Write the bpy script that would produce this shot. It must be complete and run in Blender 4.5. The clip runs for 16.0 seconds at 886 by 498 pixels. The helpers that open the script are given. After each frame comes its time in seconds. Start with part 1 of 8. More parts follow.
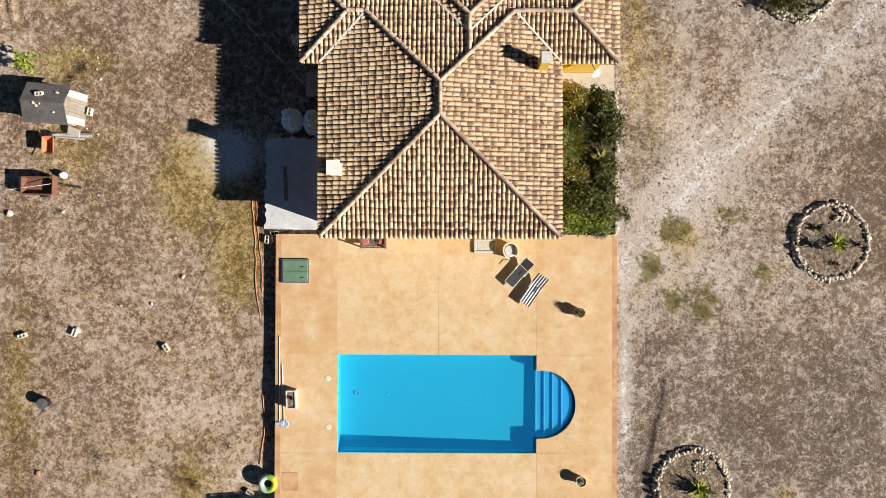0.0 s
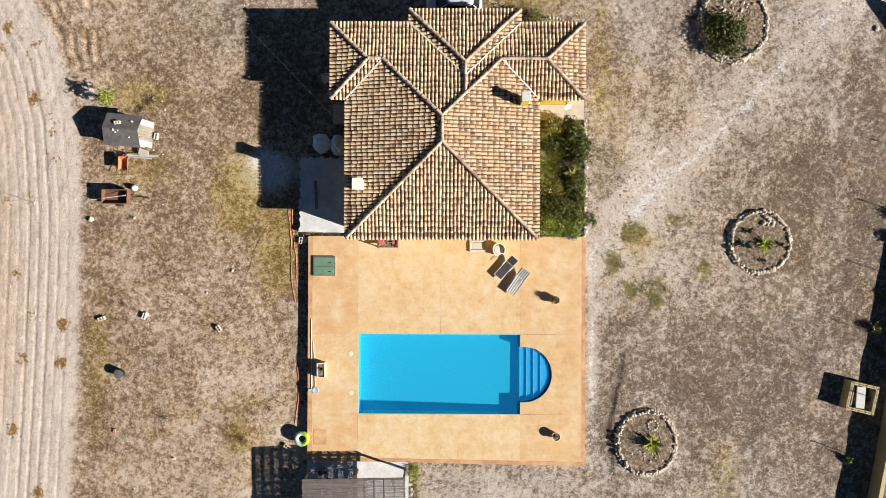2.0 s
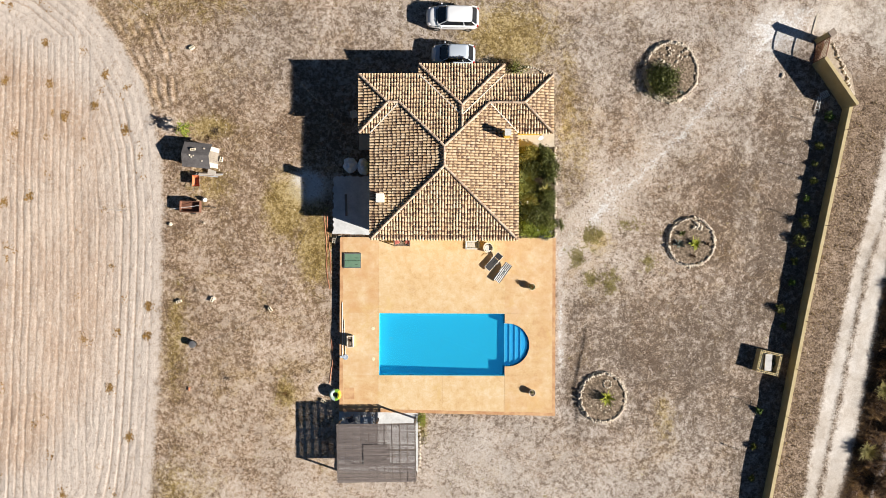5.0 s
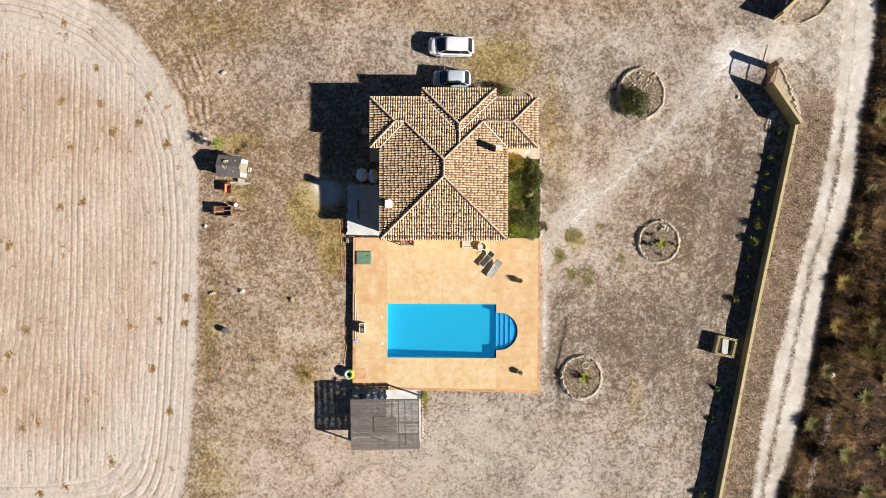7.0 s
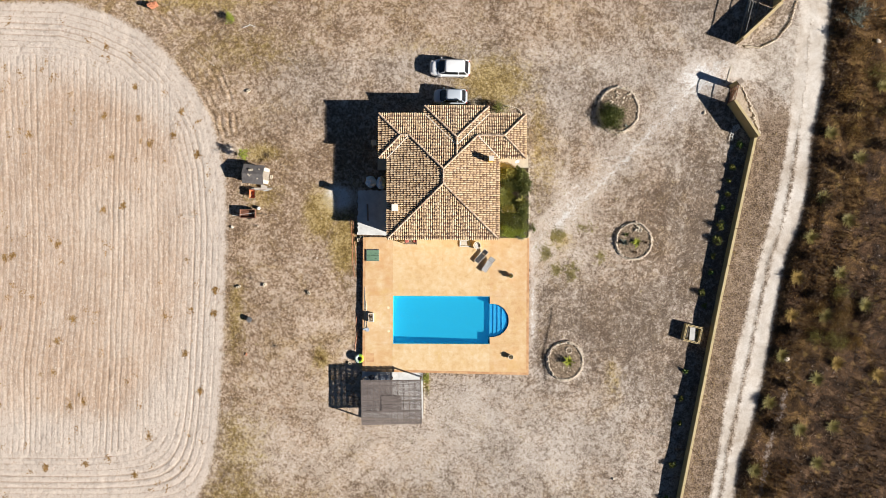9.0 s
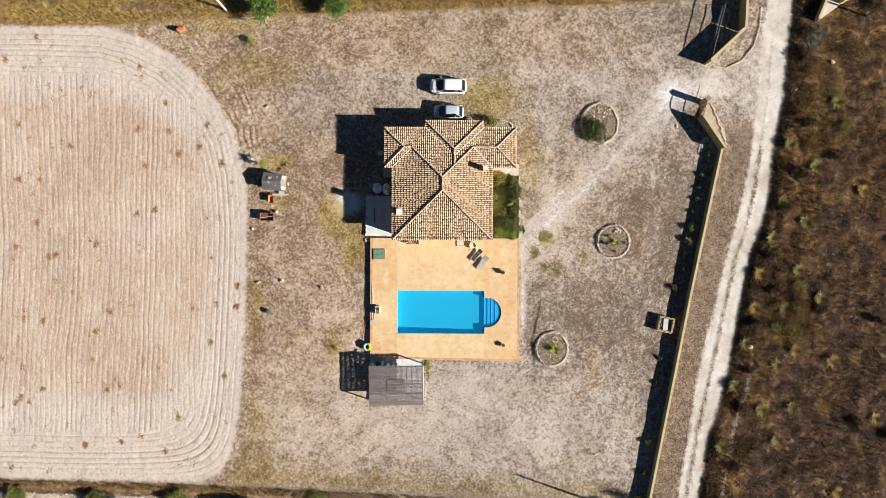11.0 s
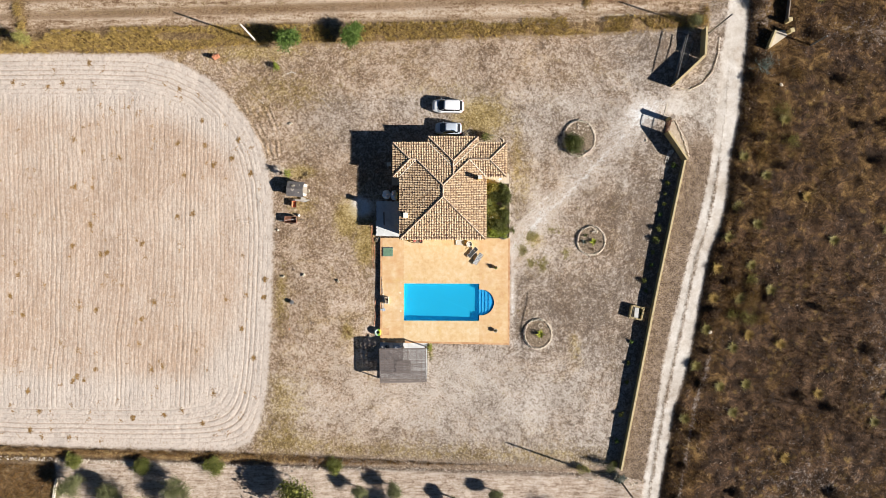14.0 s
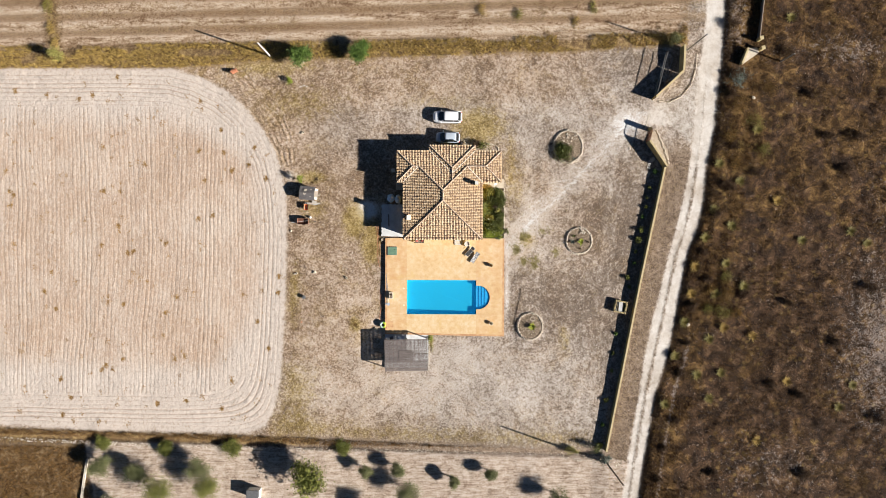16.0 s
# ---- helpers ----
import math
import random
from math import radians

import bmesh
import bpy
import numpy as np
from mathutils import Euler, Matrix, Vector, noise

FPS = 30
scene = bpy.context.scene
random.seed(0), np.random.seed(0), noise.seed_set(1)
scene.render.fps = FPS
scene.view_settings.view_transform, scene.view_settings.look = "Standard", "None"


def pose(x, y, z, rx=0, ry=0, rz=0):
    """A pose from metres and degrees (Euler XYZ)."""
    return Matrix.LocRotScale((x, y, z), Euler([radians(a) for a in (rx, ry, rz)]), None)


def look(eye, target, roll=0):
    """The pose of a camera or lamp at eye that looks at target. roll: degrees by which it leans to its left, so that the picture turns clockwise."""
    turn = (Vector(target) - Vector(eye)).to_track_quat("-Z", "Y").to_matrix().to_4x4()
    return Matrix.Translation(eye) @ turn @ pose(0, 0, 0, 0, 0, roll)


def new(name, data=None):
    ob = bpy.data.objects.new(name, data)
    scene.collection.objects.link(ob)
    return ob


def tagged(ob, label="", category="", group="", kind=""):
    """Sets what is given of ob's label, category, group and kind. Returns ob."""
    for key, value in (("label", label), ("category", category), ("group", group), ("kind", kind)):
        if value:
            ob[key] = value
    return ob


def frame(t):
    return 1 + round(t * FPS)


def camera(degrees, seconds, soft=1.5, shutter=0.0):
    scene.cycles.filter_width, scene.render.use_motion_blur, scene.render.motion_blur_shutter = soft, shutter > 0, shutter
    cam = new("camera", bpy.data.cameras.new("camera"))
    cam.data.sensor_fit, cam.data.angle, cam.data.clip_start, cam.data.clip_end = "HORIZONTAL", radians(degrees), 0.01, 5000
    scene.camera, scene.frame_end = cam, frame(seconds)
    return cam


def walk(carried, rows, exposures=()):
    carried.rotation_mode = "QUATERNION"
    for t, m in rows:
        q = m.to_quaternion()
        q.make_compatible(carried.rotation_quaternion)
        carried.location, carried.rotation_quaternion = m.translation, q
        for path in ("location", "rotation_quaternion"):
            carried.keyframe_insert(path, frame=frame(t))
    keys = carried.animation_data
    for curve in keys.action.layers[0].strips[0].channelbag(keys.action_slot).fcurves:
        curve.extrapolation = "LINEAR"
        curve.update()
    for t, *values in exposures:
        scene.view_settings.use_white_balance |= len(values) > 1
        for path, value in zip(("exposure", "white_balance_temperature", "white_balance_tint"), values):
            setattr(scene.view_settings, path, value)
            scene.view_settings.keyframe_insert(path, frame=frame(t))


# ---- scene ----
# camera: a drone that climbs straight up over the house, looking down
cam = camera(73.7, 16.0, soft=0.5)
PATH = [
    (0.0, 0.001, 0.001, 29.864, 0.464, 0.223, 0.181),
    (0.5, 0.007, -0.011, 31.568, 0.418, 0.205, 0.184),
    (1.0, -0.001, -0.017, 33.278, 0.376, 0.198, 0.187),
    (1.5, -0.023, -0.015, 34.996, 0.341, 0.199, 0.192),
    (2.0, -0.058, -0.005, 36.723, 0.311, 0.209, 0.197),
    (2.5, -0.095, 0.006, 38.458, 0.281, 0.219, 0.202),
    (3.0, -0.129, 0.012, 40.200, 0.246, 0.225, 0.206),
    (3.5, -0.152, 0.004, 41.949, 0.202, 0.223, 0.208),
    (4.0, -0.170, -0.010, 43.700, 0.154, 0.217, 0.208),
    (6.5, -0.123, -0.082, 52.556, 0.092, 0.202, 0.226),
    (7.0, -0.108, -0.104, 54.309, 0.063, 0.205, 0.234),
    (7.5, -0.091, -0.125, 56.061, 0.034, 0.206, 0.241),
    (8.0, -0.074, -0.142, 57.810, 0.009, 0.208, 0.248),
    (8.5, -0.056, -0.156, 59.559, -0.013, 0.207, 0.253),
    (9.0, -0.039, -0.167, 61.308, -0.034, 0.209, 0.256),
    (11.5, 0.054, -0.144, 70.045, -0.113, 0.175, 0.228),
    (12.0, 0.035, -0.135, 71.782, -0.143, 0.170, 0.212),
    (12.5, 0.010, -0.128, 73.516, -0.179, 0.168, 0.198),
    (13.0, -0.018, -0.123, 75.249, -0.221, 0.161, 0.187),
    (13.5, -0.044, -0.112, 76.981, -0.254, 0.144, 0.181),
    (14.0, -0.069, -0.097, 78.712, -0.280, 0.119, 0.180),
    (14.5, -0.096, -0.078, 80.443, -0.302, 0.091, 0.184),
    (15.0, -0.125, -0.061, 82.173, -0.325, 0.067, 0.191),
    (15.5, -0.156, -0.043, 83.903, -0.348, 0.044, 0.201),
    (16.0, -0.187, -0.025, 85.632, -0.371, 0.020, 0.210),
]
walk(cam, [(t, pose(x, y, z, rx, ry, rz)) for t, x, y, z, rx, ry, rz in PATH], exposures=[(0.0, 0.90, 6550, 10), (2.5, 1.02, 6530, 10), (5.0, 1.06, 6520, 10), (9.0, 1.06, 6520, 10), (12.5, 1.09, 6380, 10), (16.0, 1.09, 6420, 10)])

# light: a low morning sun and a clear sky
SUN_EL, SUN_AZ = radians(26.5), radians(-19.0)
TO_SUN = Vector((math.cos(SUN_EL) * math.cos(SUN_AZ), math.cos(SUN_EL) * math.sin(SUN_AZ), math.sin(SUN_EL)))
world = bpy.data.worlds.new("sky")
scene.world = world
world.use_nodes = True
wn = world.node_tree
sky = wn.nodes.new("ShaderNodeTexSky")
sky.sky_type, sky.sun_disc, sky.sun_elevation, sky.sun_rotation = "NISHITA", False, SUN_EL, radians(90.0) - SUN_AZ
wn.links.new(sky.outputs[0], wn.nodes["Background"].inputs[0])
wn.nodes["Background"].inputs[1].default_value = 0.0175
sky.ozone_density, sky.dust_density = 5.0, 0.2
sun = new("sun", bpy.data.lights.new("sun", "SUN"))
sun.data.energy, sun.data.angle, sun.data.color = 5.0, radians(0.6), (1.0, 0.935, 0.85)
sun.matrix_world = look(TO_SUN * 100, (0, 0, 0))

# ---- helpers for things and parts ----


def link(name, bm, material, smooth=False):
    me = bpy.data.meshes.new(name)
    bm.normal_update()
    bm.to_mesh(me)
    bm.free()
    mats = material if isinstance(material, (list, tuple)) else [material]
    for m in mats:
        me.materials.append(m)
    if smooth:
        me.polygons.foreach_set("use_smooth", [True] * len(me.polygons))
    return new(name, me)


def thing(name, label, category, x=0, y=0, z=0, rz=0, group="", kind=""):
    ob = new(name)
    ob.empty_display_size = 0.2
    ob.matrix_basis = pose(x, y, z, 0, 0, rz)
    return tagged(ob, label, category, group, kind)


def part(name, bm, material, parent, label="", smooth=False):
    ob = link(name, bm, material, smooth)
    ob.parent = parent
    return tagged(ob, label)


def single(name, bm, material, label, category, x=0, y=0, z=0, rz=0, group="", kind="", smooth=False):
    ob = link(name, bm, material, smooth)
    ob.matrix_basis = pose(x, y, z, 0, 0, rz)
    return tagged(ob, label, category, group, kind)


def structure(name, bm, material, label, smooth=False):
    return tagged(link(name, bm, material, smooth), label, name.split("_")[0], kind="structure")


def box(bm, x0, x1, y0, y1, z0, z1, m=None, bevel=0.0):
    mat = Matrix.Translation(((x0 + x1) / 2, (y0 + y1) / 2, (z0 + z1) / 2)) @ Matrix.Diagonal((abs(x1 - x0), abs(y1 - y0), abs(z1 - z0), 1))
    r = bmesh.ops.create_cube(bm, size=1, matrix=(m @ mat) if m else mat)
    if bevel:
        edges = list({e for v in r["verts"] for e in v.link_edges})
        bmesh.ops.bevel(bm, geom=edges, offset=bevel, segments=1, affect="EDGES")
    return bm


def rod(bm, p0, p1, r0, r1=None, seg=8):
    p0, p1 = Vector(p0), Vector(p1)
    r1 = r0 if r1 is None else r1
    q = (p1 - p0).to_track_quat("Z", "Y").to_matrix()
    rings = []
    for p, r in ((p0, r0), (p1, r1)):
        rings.append([bm.verts.new(p + q @ Vector((r * math.cos(a), r * math.sin(a), 0))) for a in [2 * math.pi * k / seg for k in range(seg)]])
    for k in range(seg):
        bm.faces.new((rings[0][k], rings[0][(k + 1) % seg], rings[1][(k + 1) % seg], rings[1][k]))
    bm.faces.new(rings[1])
    bm.faces.new(rings[0][::-1])
    return bm


def lathe(bm, profile, seg=20, m=None):
    """A turned form from (radius, height) pairs, outside first."""
    rings = [[bm.verts.new((m or Matrix()) @ Vector((r * math.cos(a), r * math.sin(a), z))) for a in [2 * math.pi * k / seg for k in range(seg)]] for r, z in profile]
    for a, b in zip(rings, rings[1:]):
        for k in range(seg):
            bm.faces.new((a[k], a[(k + 1) % seg], b[(k + 1) % seg], b[k]))
    return bm


def prism(bm, pts, z0, z1):
    lo = [bm.verts.new((x, y, z0)) for x, y in pts]
    hi = [bm.verts.new((x, y, z1)) for x, y in pts]
    n = len(pts)
    bm.faces.new(hi)
    bm.faces.new(lo[::-1])
    for k in range(n):
        bm.faces.new((lo[k], lo[(k + 1) % n], hi[(k + 1) % n], hi[k]))
    return bm


def rock(bm, c, r, rnd, flat=0.7):
    """One rough stone."""
    res = bmesh.ops.create_icosphere(bm, subdivisions=1, radius=1.0)
    a = rnd.random() * 6.28
    s = Vector((r * rnd.uniform(0.8, 1.3), r * rnd.uniform(0.65, 1.0), r * flat * rnd.uniform(0.7, 1.1)))
    rot = Matrix.Rotation(a, 3, "Z") @ Matrix.Rotation(rnd.uniform(-0.4, 0.4), 3, "X")
    for v in res["verts"]:
        k = rnd.uniform(0.8, 1.12)
        v.co = rot @ Vector((v.co.x * s.x * k, v.co.y * s.y * k, v.co.z * s.z * k)) + Vector(c)


def tube(name, pts, r, material, label, category):
    """A cable or hose along points, lightly wavy."""
    bm = bmesh.new()
    rnd = random.Random(len(pts) * 7 + int(abs(pts[0][0]) * 10))
    fine = []
    for (x0, y0), (x1, y1) in zip(pts, pts[1:]):
        n = max(2, int(math.hypot(x1 - x0, y1 - y0) / 0.3))
        for k in range(n):
            f = k / n
            fine.append((x0 + (x1 - x0) * f + rnd.uniform(-0.04, 0.04), y0 + (y1 - y0) * f + rnd.uniform(-0.04, 0.04)))
    fine.append(pts[-1])
    rings = []
    for i, (x, y) in enumerate(fine):
        a, b = fine[max(0, i - 1)], fine[min(len(fine) - 1, i + 1)]
        d = Vector((b[0] - a[0], b[1] - a[1], 0)).normalized()
        s = Vector((-d.y, d.x, 0))
        z = ground_z(x, y) + r * 0.8
        rings.append([bm.verts.new(Vector((x, y, z)) + s * (r * math.cos(t)) + Vector((0, 0, r * math.sin(t)))) for t in [math.pi * 2 * k / 6 for k in range(6)]])
    for p, q in zip(rings, rings[1:]):
        for k in range(6):
            bm.faces.new((p[k], p[(k + 1) % 6], q[(k + 1) % 6], q[k]))
    return single(name, bm, material, label, category, smooth=True)


# ---- materials ----


class Nodes:
    """A short way to write node materials."""

    def __init__(self, name, rough=0.85, metal=0.0, spec=0.3):
        self.m = bpy.data.materials.new(name)
        self.m.use_nodes = True
        self.t = self.m.node_tree
        self.b = self.t.nodes["Principled BSDF"]
        self.b.inputs["Roughness"].default_value = rough
        self.b.inputs["Metallic"].default_value = metal
        self.b.inputs["Specular IOR Level"].default_value = spec
        self.pos = self.t.nodes.new("ShaderNodeNewGeometry").outputs["Position"]

    def set(self, sock, v):
        if isinstance(v, bpy.types.NodeSocket):
            self.t.links.new(v, sock)
        elif isinstance(v, (tuple, list)):
            sock.default_value = (*v, 1.0) if len(v) == 3 and len(sock.default_value) == 4 else v
        else:
            sock.default_value = v

    def local(self):
        return self.t.nodes.new("ShaderNodeTexCoord").outputs["Object"]

    def noise(self, scale, detail=3.0, rough=0.55, vec=None, stretch=None, distort=0.0):
        n = self.t.nodes.new("ShaderNodeTexNoise")
        v = vec or self.pos
        if stretch:
            mp = self.t.nodes.new("ShaderNodeMapping")
            mp.inputs["Scale"].default_value = stretch
            self.t.links.new(v, mp.inputs["Vector"])
            v = mp.outputs[0]
        self.t.links.new(v, n.inputs["Vector"])
        n.inputs["Scale"].default_value, n.inputs["Detail"].default_value, n.inputs["Roughness"].default_value = scale, detail, rough
        n.inputs["Distortion"].default_value = distort
        return n.outputs["Fac"]

    def cells(self, scale, out="Distance", vec=None):
        n = self.t.nodes.new("ShaderNodeTexVoronoi")
        self.t.links.new(vec or self.pos, n.inputs["Vector"])
        n.inputs["Scale"].default_value = scale
        return n.outputs[out]

    def attr(self, name):
        n = self.t.nodes.new("ShaderNodeAttribute")
        n.attribute_name = name
        return n.outputs["Fac"]

    def rand(self):
        return self.t.nodes.new("ShaderNodeObjectInfo").outputs["Random"]

    def island(self):
        return self.t.nodes.new("ShaderNodeNewGeometry").outputs["Random Per Island"]

    def math(self, op, a, b=0.0, c=0.0):
        n = self.t.nodes.new("ShaderNodeMath")
        n.operation = op
        for s, v in zip(n.inputs, (a, b, c)):
            self.set(s, v)
        return n.outputs[0]

    def step(self, v, lo, hi, a=0.0, b=1.0):
        n = self.t.nodes.new("ShaderNodeMapRange")
        n.interpolation_type = "SMOOTHSTEP"
        for s, x in zip(n.inputs, (v, lo, hi, a, b)):
            self.set(s, x)
        return n.outputs[0]

    def ramp(self, v, *stops):
        n = self.t.nodes.new("ShaderNodeValToRGB")
        e = n.color_ramp.elements
        while len(e) < len(stops):
            e.new(0.5)
        for el, (p, c) in zip(e, stops):
            el.position, el.color = p, (*c, 1.0)
        self.set(n.inputs[0], v)
        return n.outputs[0]

    def mix(self, f, a, b, mode="MIX"):
        n = self.t.nodes.new("ShaderNodeMix")
        n.data_type, n.blend_type = "RGBA", mode
        self.set(n.inputs[0], f)
        self.set(n.inputs[6], a)
        self.set(n.inputs[7], b)
        return n.outputs[2]

    def bump(self, h, strength=0.5, dist=0.05):
        n = self.t.nodes.new("ShaderNodeBump")
        n.inputs["Strength"].default_value, n.inputs["Distance"].default_value = strength, dist
        self.set(n.inputs["Height"], h)
        self.t.links.new(n.outputs[0], self.b.inputs["Normal"])

    def color(self, c):
        self.set(self.b.inputs["Base Color"], c)
        return self.m


def plain(name, dark, light, scale=6.0, rough=0.8, metal=0.0, bump=0.2, spec=0.3, dist=0.02):
    """A surface between two shades, at two scales, with fine relief."""
    n = Nodes(name, rough, metal, spec)
    v = n.local()
    f = n.math("ADD", n.math("MULTIPLY", n.noise(scale, 4.0, 0.6, v), 0.65), n.math("MULTIPLY", n.noise(scale * 6, 3.0, 0.6, v), 0.35))
    n.bump(f, bump, dist)
    return n.color(n.ramp(f, (0.3, dark), (0.7, light)))


def leafy(name, dark, light, rough=0.6):
    n = Nodes(name, rough, 0.0, 0.25)
    return n.color(n.ramp(n.math("ADD", n.math("MULTIPLY", n.island(), 0.8), n.math("MULTIPLY", n.rand(), 0.2)), (0.0, dark), (0.6, tuple((a + b) / 2 for a, b in zip(dark, light))), (1.0, light)))


def tile_material():
    n = Nodes("clay_tile", 0.9)
    r = n.math("FRACT", n.math("ADD", n.math("MULTIPLY", n.island(), 1.7), n.math("MULTIPLY", n.rand(), 5.3)))
    r2, r3 = n.math("FRACT", n.math("MULTIPLY", r, 17.3)), n.math("FRACT", n.math("MULTIPLY", r, 41.9))
    base = n.ramp(r, (0.0, (0.52, 0.365, 0.215)), (0.35, (0.60, 0.44, 0.275)), (0.7, (0.64, 0.485, 0.315)), (1.0, (0.67, 0.53, 0.37)))
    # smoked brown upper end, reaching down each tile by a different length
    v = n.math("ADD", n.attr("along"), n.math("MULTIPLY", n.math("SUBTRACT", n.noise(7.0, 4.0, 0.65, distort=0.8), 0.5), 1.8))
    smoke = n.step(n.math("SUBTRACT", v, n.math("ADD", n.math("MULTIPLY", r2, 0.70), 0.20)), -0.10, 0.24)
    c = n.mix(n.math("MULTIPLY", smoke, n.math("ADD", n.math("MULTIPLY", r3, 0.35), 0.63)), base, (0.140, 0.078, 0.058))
    lich = n.step(n.noise(13.0, 3.0), 0.60, 0.72)
    c = n.mix(n.math("MULTIPLY", lich, 0.25), c, (0.60, 0.55, 0.45))
    n.bump(n.noise(40.0, 2.0), 0.3, 0.01)
    return n.color(c)


def terrace_material():
    n = Nodes("stamped_concrete", 0.75, 0.0, 0.35)
    big = n.math("ADD", n.math("MULTIPLY", n.noise(0.5, 4.0, 0.7, stretch=(0.25, 1.0, 1.0)), 0.5), n.math("MULTIPLY", n.noise(0.5, 4.0, 0.7, stretch=(1.0, 0.25, 1.0)), 0.5))
    mid = n.noise(1.6, 5.0, 0.7, distort=0.4)
    fine = n.noise(9.0, 4.0, 0.7)
    f = n.math("ADD", n.math("MULTIPLY", big, 0.4), n.math("ADD", n.math("MULTIPLY", mid, 0.4), n.math("MULTIPLY", fine, 0.2)))
    f = n.math("ADD", f, n.math("MULTIPLY", n.math("SUBTRACT", n.rand(), 0.5), 0.05))
    c = n.ramp(f, (0.38, (0.50, 0.315, 0.155)), (0.465, (0.60, 0.425, 0.225)), (0.535, (0.64, 0.49, 0.295)), (0.61, (0.67, 0.56, 0.39)))
    worn = n.step(n.noise(0.5, 4.0, 0.7, distort=1.0), 0.56, 0.7)
    c = n.mix(n.math("MULTIPLY", worn, 0.5), c, (0.60, 0.42, 0.165))
    rubbed = n.step(n.noise(0.8, 5.0, 0.72, stretch=(0.5, 1.0, 1.0), distort=0.3), 0.54, 0.68)
    c = n.mix(n.math("MULTIPLY", rubbed, 0.4), c, (0.68, 0.575, 0.40))
    drip = n.step(n.noise(2.6, 4.0, 0.7, distort=1.6), 0.60, 0.72)
    c = n.mix(n.math("MULTIPLY", drip, 0.4), c, (0.50, 0.325, 0.15))
    edge = n.attr("rim")
    red = n.math("MULTIPLY", n.math("MINIMUM", n.math("MULTIPLY", edge, 0.75), 1.0), n.step(n.noise(0.7, 4.0, 0.7), 0.25, 0.65))
    c = n.mix(red, c, (0.52, 0.27, 0.115))
    n.bump(n.math("ADD", n.noise(30.0, 3.0), n.math("MULTIPLY", n.cells(4.0), 0.4)), 0.15, 0.02)
    return n.color(c)


def ground_material():
    n = Nodes("dry_ground", 0.95, 0.0, 0.1)
    mid = n.noise(1.7, 4.0, 0.7, distort=0.6)
    fine, grit = n.noise(6.5, 3.0, 0.8), n.noise(17.0, 3.0, 0.75)
    straw = n.noise(9.0, 2.0, 0.6, stretch=(1.0, 2.6, 1.0), distort=1.5)
    rag = n.math("MULTIPLY", n.math("SUBTRACT", fine, 0.5), 0.5)
    tuft = n.math("MULTIPLY", n.step(n.math("ADD", n.cells(1.5), rag), 0.14, 0.24, 1.0, 0.0), n.step(n.noise(0.31, 3.0), 0.42, 0.56))
    tuft = n.math("MAXIMUM", tuft, n.math("MULTIPLY", n.step(n.math("ADD", n.cells(3.3), rag), 0.16, 0.27, 1.0, 0.0), n.step(n.noise(0.47, 3.0), 0.40, 0.52)))
    # yard: dead grass litter and pale soil, one shade running into the next
    warm, pale = n.attr("warm"), n.attr("pale")
    grain, sand, patch = n.noise(3.8, 8.0, 0.82), n.noise(9.0, 4.0, 0.8), n.noise(0.30, 7.0, 0.66, distort=0.9)
    mat_ = n.noise(1.1, 4.0, 0.65, distort=0.8)

    def part_of(v, k):
        return n.math("MULTIPLY", n.math("SUBTRACT", v, 0.5), k)

    tone = n.math("ADD", n.math("ADD", n.math("ADD", part_of(grain, 1.6), part_of(sand, 0.85)), part_of(patch, 0.66)), n.math("ADD", part_of(straw, 0.25), part_of(mat_, 0.12)))
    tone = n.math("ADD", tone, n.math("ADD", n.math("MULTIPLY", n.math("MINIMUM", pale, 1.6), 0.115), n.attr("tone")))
    tone = n.math("ADD", tone, 0.475)
    grey_ = n.ramp(tone, (0.30, (0.120, 0.090, 0.066)), (0.42, (0.245, 0.192, 0.148)), (0.50, (0.365, 0.300, 0.242)), (0.58, (0.490, 0.420, 0.352)), (0.72, (0.680, 0.615, 0.545)))
    warm_ = n.ramp(tone, (0.30, (0.125, 0.080, 0.050)), (0.42, (0.268, 0.180, 0.110)), (0.50, (0.412, 0.295, 0.198)), (0.58, (0.545, 0.415, 0.305)), (0.72, (0.710, 0.595, 0.485)))
    yard = n.mix(n.math("MINIMUM", n.math("ADD", warm, n.math("MULTIPLY", n.step(n.noise(0.16, 4.0, 0.6), 0.47, 0.60), 0.35)), 1.0), grey_, warm_)
    wash = n.step(n.math("ADD", n.noise(0.24, 6.0, 0.68, distort=1.0), n.math("MULTIPLY", warm, 0.03)), 0.53, 0.66)
    yard = n.mix(n.math("MULTIPLY", wash, n.math("ADD", n.math("MULTIPLY", warm, 0.3), 0.25)), yard, n.ramp(tone, (0.36, (0.15, 0.095, 0.04)), (0.5, (0.36, 0.245, 0.115)), (0.66, (0.58, 0.43, 0.24))))
    # bare crust and matted litter with hard, ragged edges
    crust = n.noise(1.45, 10.0, 0.74, distort=0.35)
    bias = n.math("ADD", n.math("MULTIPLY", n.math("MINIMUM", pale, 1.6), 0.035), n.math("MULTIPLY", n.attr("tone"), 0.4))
    yard = n.mix(n.math("MULTIPLY", n.step(n.math("ADD", crust, bias), 0.530, 0.562), 0.60), yard, n.mix(warm, (0.56, 0.49, 0.42), (0.60, 0.485, 0.375)))
    yard = n.mix(n.math("MULTIPLY", n.step(n.math("ADD", n.noise(1.9, 10.0, 0.77, distort=0.35), bias), 0.443, 0.472, 1.0, 0.0), 0.60), yard, n.mix(warm, (0.185, 0.140, 0.104), (0.20, 0.135, 0.082)))
